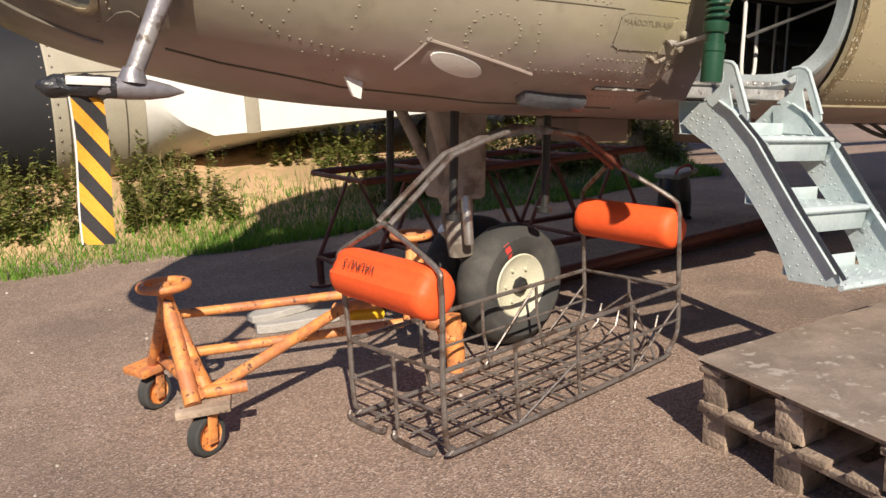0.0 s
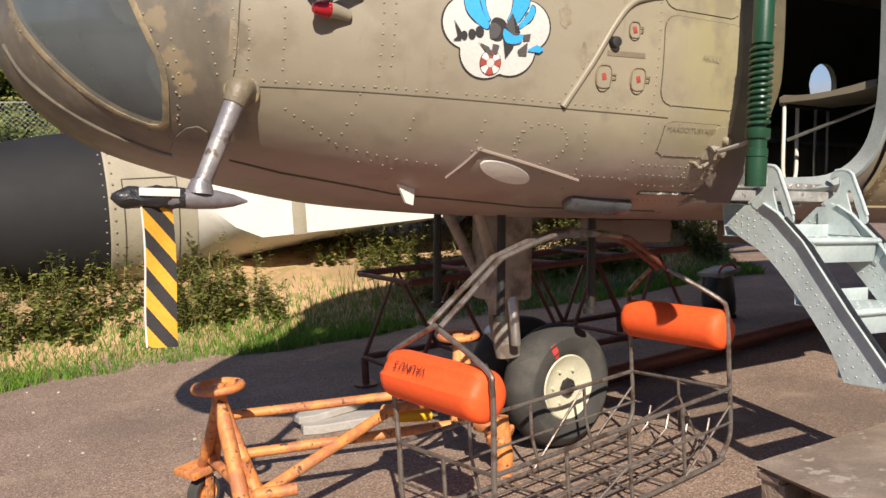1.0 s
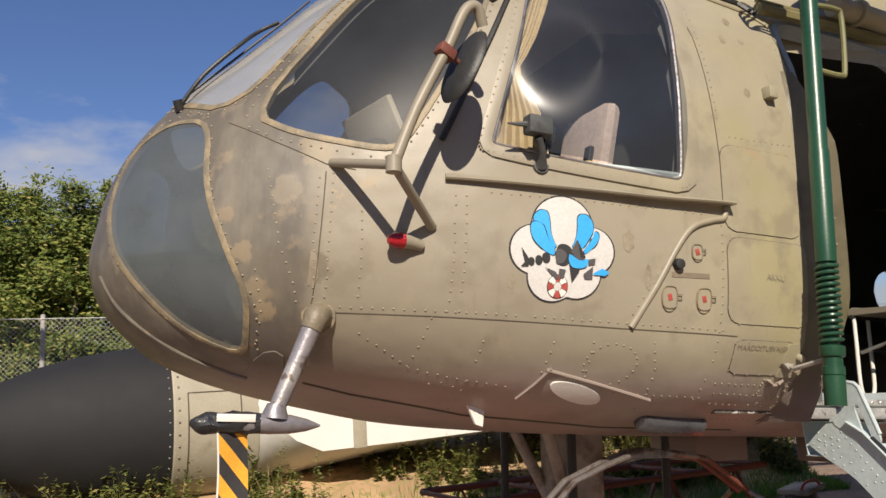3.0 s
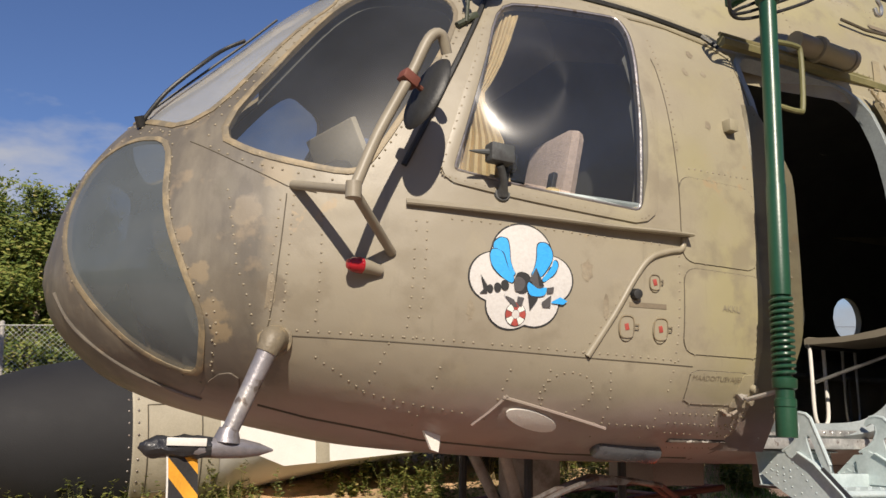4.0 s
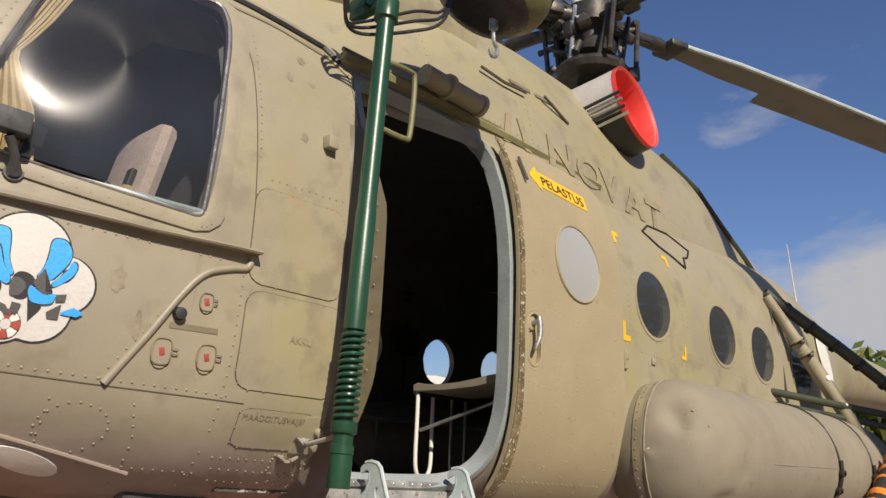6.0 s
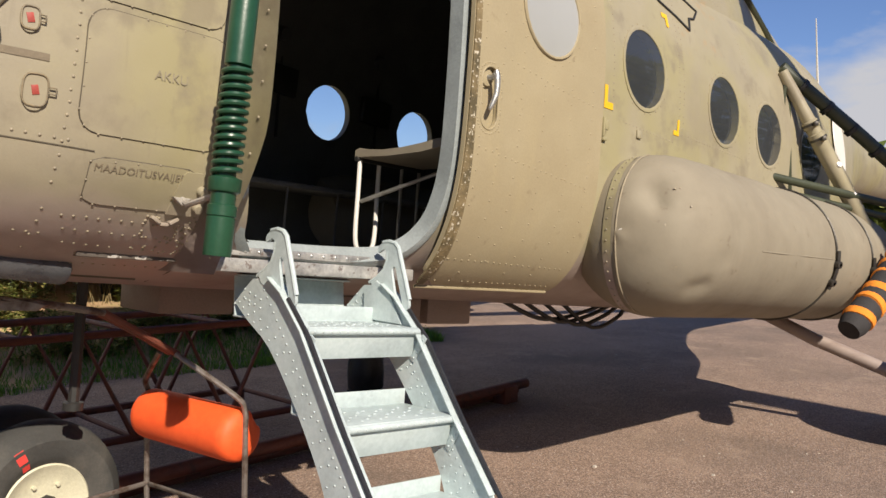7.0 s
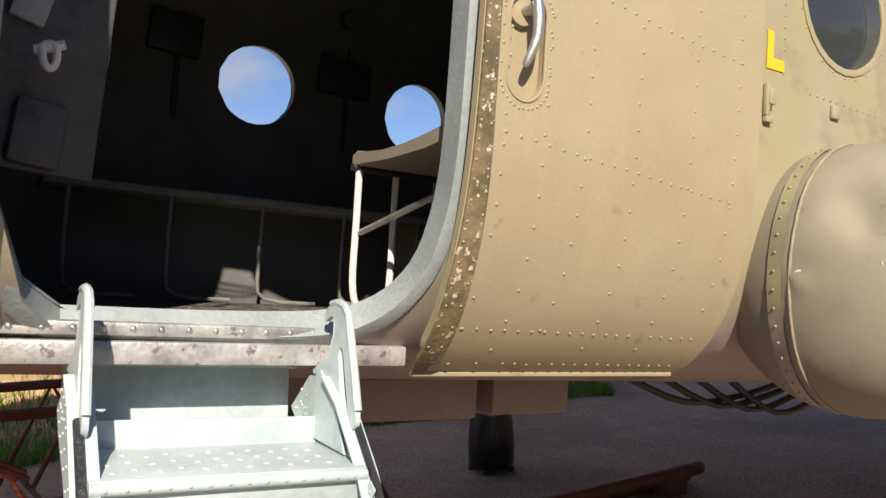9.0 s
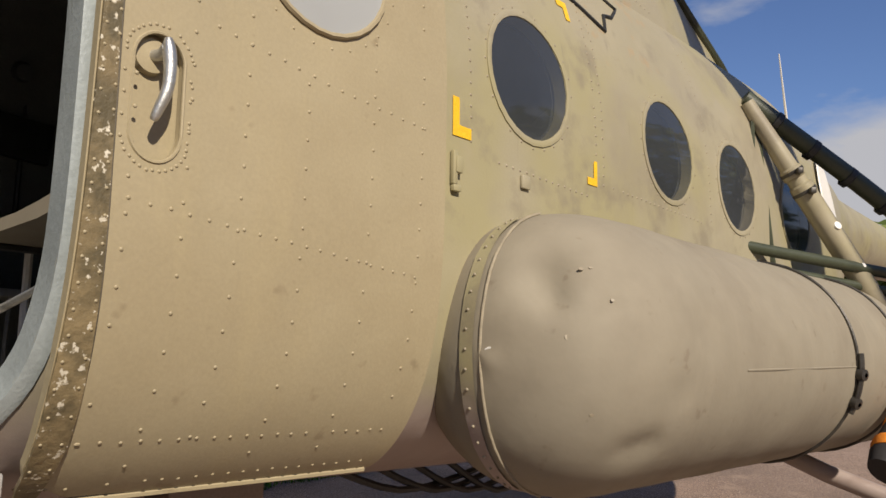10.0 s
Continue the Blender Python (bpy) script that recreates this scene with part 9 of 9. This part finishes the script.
for _ in range(850):
    cx, cy = rng.uniform(-6, 11), 7.95 + abs(rng.gauss(0, 0.9))
    if cy - 1.5 * max(cx - 9.2, 0) < 8.0:
        continue
    if noise.noise(Vector((cx * 0.9, cy * 0.9, 3))) < -0.05:
        continue
    H_ = rng.uniform(0.22, 0.75)
    for _ in range(rng.randint(2, 5)):
        ax_, ay_ = rng.gauss(0, 0.22), rng.gauss(0, 0.22)
        z0 = bank(cx, cy)
        k = len(vs)
        tip_ = Vector((cx + ax_ * H_, cy + ay_ * H_, z0 + H_ * rng.uniform(0.7, 1.1)))
        base_ = Vector((cx + ax_ * 0.1, cy + ay_ * 0.1, z0 - 0.02))
        vs += [tuple(base_ + Vector((0.003, 0, 0))), tuple(base_ - Vector((0.003, 0, 0))), tuple(tip_)]
        fs.append((k, k + 1, k + 2))
        for i in range(rng.randint(22, 40)):
            t = rng.uniform(0.12, 1)
            p = base_.lerp(tip_, t)
            a = rng.uniform(0, 6.283)
            s = rng.uniform(0.03, 0.075) * (1.15 - 0.5 * t)
            d = Vector((math.cos(a), math.sin(a), rng.uniform(-0.4, 0.6)))
            o = Vector((-d.y, d.x, rng.uniform(-0.5, 0.5))) * 0.35
            k = len(vs)
            vs += [tuple(p), tuple(p + (d * 0.5 + o) * s), tuple(p + d * s * 1.2), tuple(p + (d * 0.5 - o) * s)]
            fs.append((k, k + 1, k + 2, k + 3))
stuff("weeds", vs, fs, WEED, "leafy weeds and small bushes on the sandy bank")


def tree_meshes(seed, height, spread):
    """A trunk with limbs, and a crown of many small leaves gathered in clumps."""
    r_ = random.Random(seed)
    bt = bmesh.new()
    trunk = smooth_path([Vector((0, 0, -0.2)), Vector((r_.uniform(-.1, .1), r_.uniform(-.1, .1), height * 0.35)), Vector((r_.uniform(-.2, .2), r_.uniform(-.2, .2), height * 0.7)), Vector((r_.uniform(-.2, .2), 0, height * 0.95))], 4)
    tube(bt, trunk, [0.11 * (1 - 0.9 * i / (len(trunk) - 1)) + 0.01 for i in range(len(trunk))], 8)
    tips = []
    for i in range(26):
        t = 0.12 + 0.84 * i / 26
        p = trunk[min(int(t * (len(trunk) - 1)), len(trunk) - 1)]
        a = i * 2.4 + r_.uniform(-.4, .4)
        reach = spread * (1.05 - 0.75 * t) * r_.uniform(0.7, 1.25)
        q = p + Vector((math.cos(a) * reach, math.sin(a) * reach, reach * r_.uniform(0.35, 0.9)))
        tube(bt, smooth_path([p, p.lerp(q, 0.5) + Vector((0, 0, -0.05)), q], 3), [0.03, 0.026, 0.022, 0.018, 0.014, 0.01, 0.006][:7], 6)
        for s in range(6):
            tips.append((p.lerp(q, 0.35 + 0.13 * s) + Vector((r_.gauss(0, .16), r_.gauss(0, .16), r_.gauss(0, .14))), 0.30 * (1.1 - 0.6 * t)))
    for s in range(10):
        tips.append((trunk[-1] + Vector((r_.gauss(0, .12), r_.gauss(0, .12), r_.uniform(-0.6, 0.25))), 0.14))
    v_, f_ = [], []
    for c, rad in tips:
        for _ in range(90):
            p = c + Vector((r_.gauss(0, rad), r_.gauss(0, rad), r_.gauss(0, rad * 0.8)))
            s = r_.uniform(0.04, 0.085)
            d = Vector((r_.gauss(0, 1), r_.gauss(0, 1), r_.gauss(0, 0.7))).normalized()
            o = d.orthogonal().normalized() * 0.45
            k = len(v_)
            v_ += [tuple(p - d * s), tuple(p + o * s), tuple(p + d * s), tuple(p - o * s)]
            f_.append((k, k + 1, k + 2, k + 3))
    return bt, v_, f_


rng = random.Random(14)
first_trees = []
for seed, (h, sp) in enumerate(((5.6, 1.6), (4.8, 1.7), (6.4, 1.3))):
    bt, v_, f_ = tree_meshes(seed + 11, h, sp)
    tree = thing("tree", "leafy young birch with yellowing green leaves behind the fence", "tree", "trees behind the fence")
    part("trunk", bt, BARK, tree)
    me_ = bpy.data.meshes.new("crown")
    me_.from_pydata(v_, [], f_)
    me_.materials.append(TREELEAF)
    crown = new("crown", me_)
    crown.parent = tree
    first_trees.append(tree)
spots = [(-12.5 + 0.36 * i + rng.uniform(-0.25, 0.25), 14.4 + 0.8 * (i % 4) + rng.uniform(-0.3, 0.3)) for i in range(44)]
for i, (x, y) in enumerate(spots):
    z = bank(x, y)
    k = 0.52 + 0.24 * rng.random()
    m = pose(x, y, z, 0, 0, rng.uniform(0, 360)) @ Matrix.Diagonal((k, k, k, 1))
    if i < 3:
        first_trees[i].matrix_basis = m
    else:
        t_ = copy_thing(first_trees[i % 3], pose(x, y, z, 0, 0, rng.uniform(0, 360)))
        t_.scale = (k, k, k)
# low trees added beyond the helicopter, mostly hidden, to cut sky light below it
for i in range(24):
    x, y = 4.0 + 0.85 * i + rng.uniform(-0.3, 0.3), 14.6 + 1.1 * (i % 3) + 0.35 * max(i - 8, 0) + rng.uniform(-0.3, 0.3)
    t_ = copy_thing(first_trees[i % 3], pose(x, y, bank(x, y), 0, 0, rng.uniform(0, 360)))
    k = 0.34 + 0.07 * rng.random()
    t_.scale = (k * 1.5, k * 1.5, k)

# leaf ring added to cut sky light, closing the yard behind and at sides
vs, fs = [], []
for _ in range(26000):
    a = radians(rng.uniform(168, 392))
    d = 34 + rng.uniform(0, 6)
    x, y = 3 + d * math.cos(a), 3 + d * math.sin(a)
    top_ = 5.2 + 1.6 * noise.noise(Vector((x * 0.16, y * 0.16, 0))) + 0.8 * noise.noise(Vector((x * 0.6, y * 0.6, 4)))
    # taller behind the camera to darken the ground under the belly
    if 3.5 < a < 6.0:
        top_ *= 2.3
    z = top_ * rng.random() ** 0.7
    s = rng.uniform(0.3, 0.6)
    dv = Vector((rng.gauss(0, 1), rng.gauss(0, 1), rng.gauss(0, 1))).normalized()
    o = dv.orthogonal().normalized() * 0.6
    c = Vector((x, y, z))
    k = len(vs)
    vs += [tuple(c - dv * s), tuple(c + o * s), tuple(c + dv * s), tuple(c - o * s)]
    fs.append((k, k + 1, k + 2, k + 3))
stuff("sky_blocking_leaves", vs, fs, TREELEAF, "green woods round the yard")

# small stones on the asphalt
vs, fs = [], []
for _ in range(420):
    x, y = rng.uniform(-2, 10), rng.uniform(0.6, 7.4)
    s = rng.uniform(0.003, 0.009) if rng.random() < 0.93 else rng.uniform(0.01, 0.018)
    k = len(vs)
    for j in range(5):
        a = 6.283 * j / 5 + rng.uniform(-.3, .3)
        vs.append((x + s * math.cos(a), y + s * math.sin(a), -0.001))
    for j in range(5):
        a = 6.283 * j / 5 + rng.uniform(-.3, .3)
        vs.append((x + 0.7 * s * math.cos(a), y + 0.7 * s * math.sin(a), s * 0.7))
    for j in range(5):
        fs.append((k + j, k + (j + 1) % 5, k + 5 + (j + 1) % 5, k + 5 + j))
    fs.append(tuple(k + 5 + j for j in range(5)))
me_ = bpy.data.meshes.new("gravel")
me_.from_pydata(vs, [], fs)
me_.materials.append(material("pale stone chips", (0.42, 0.38, 0.32), 0.9, 0, 0.2, 30))
tagged(new("gravel", me_), "scattered pale stone chips on asphalt", "gravel", kind="stuff")
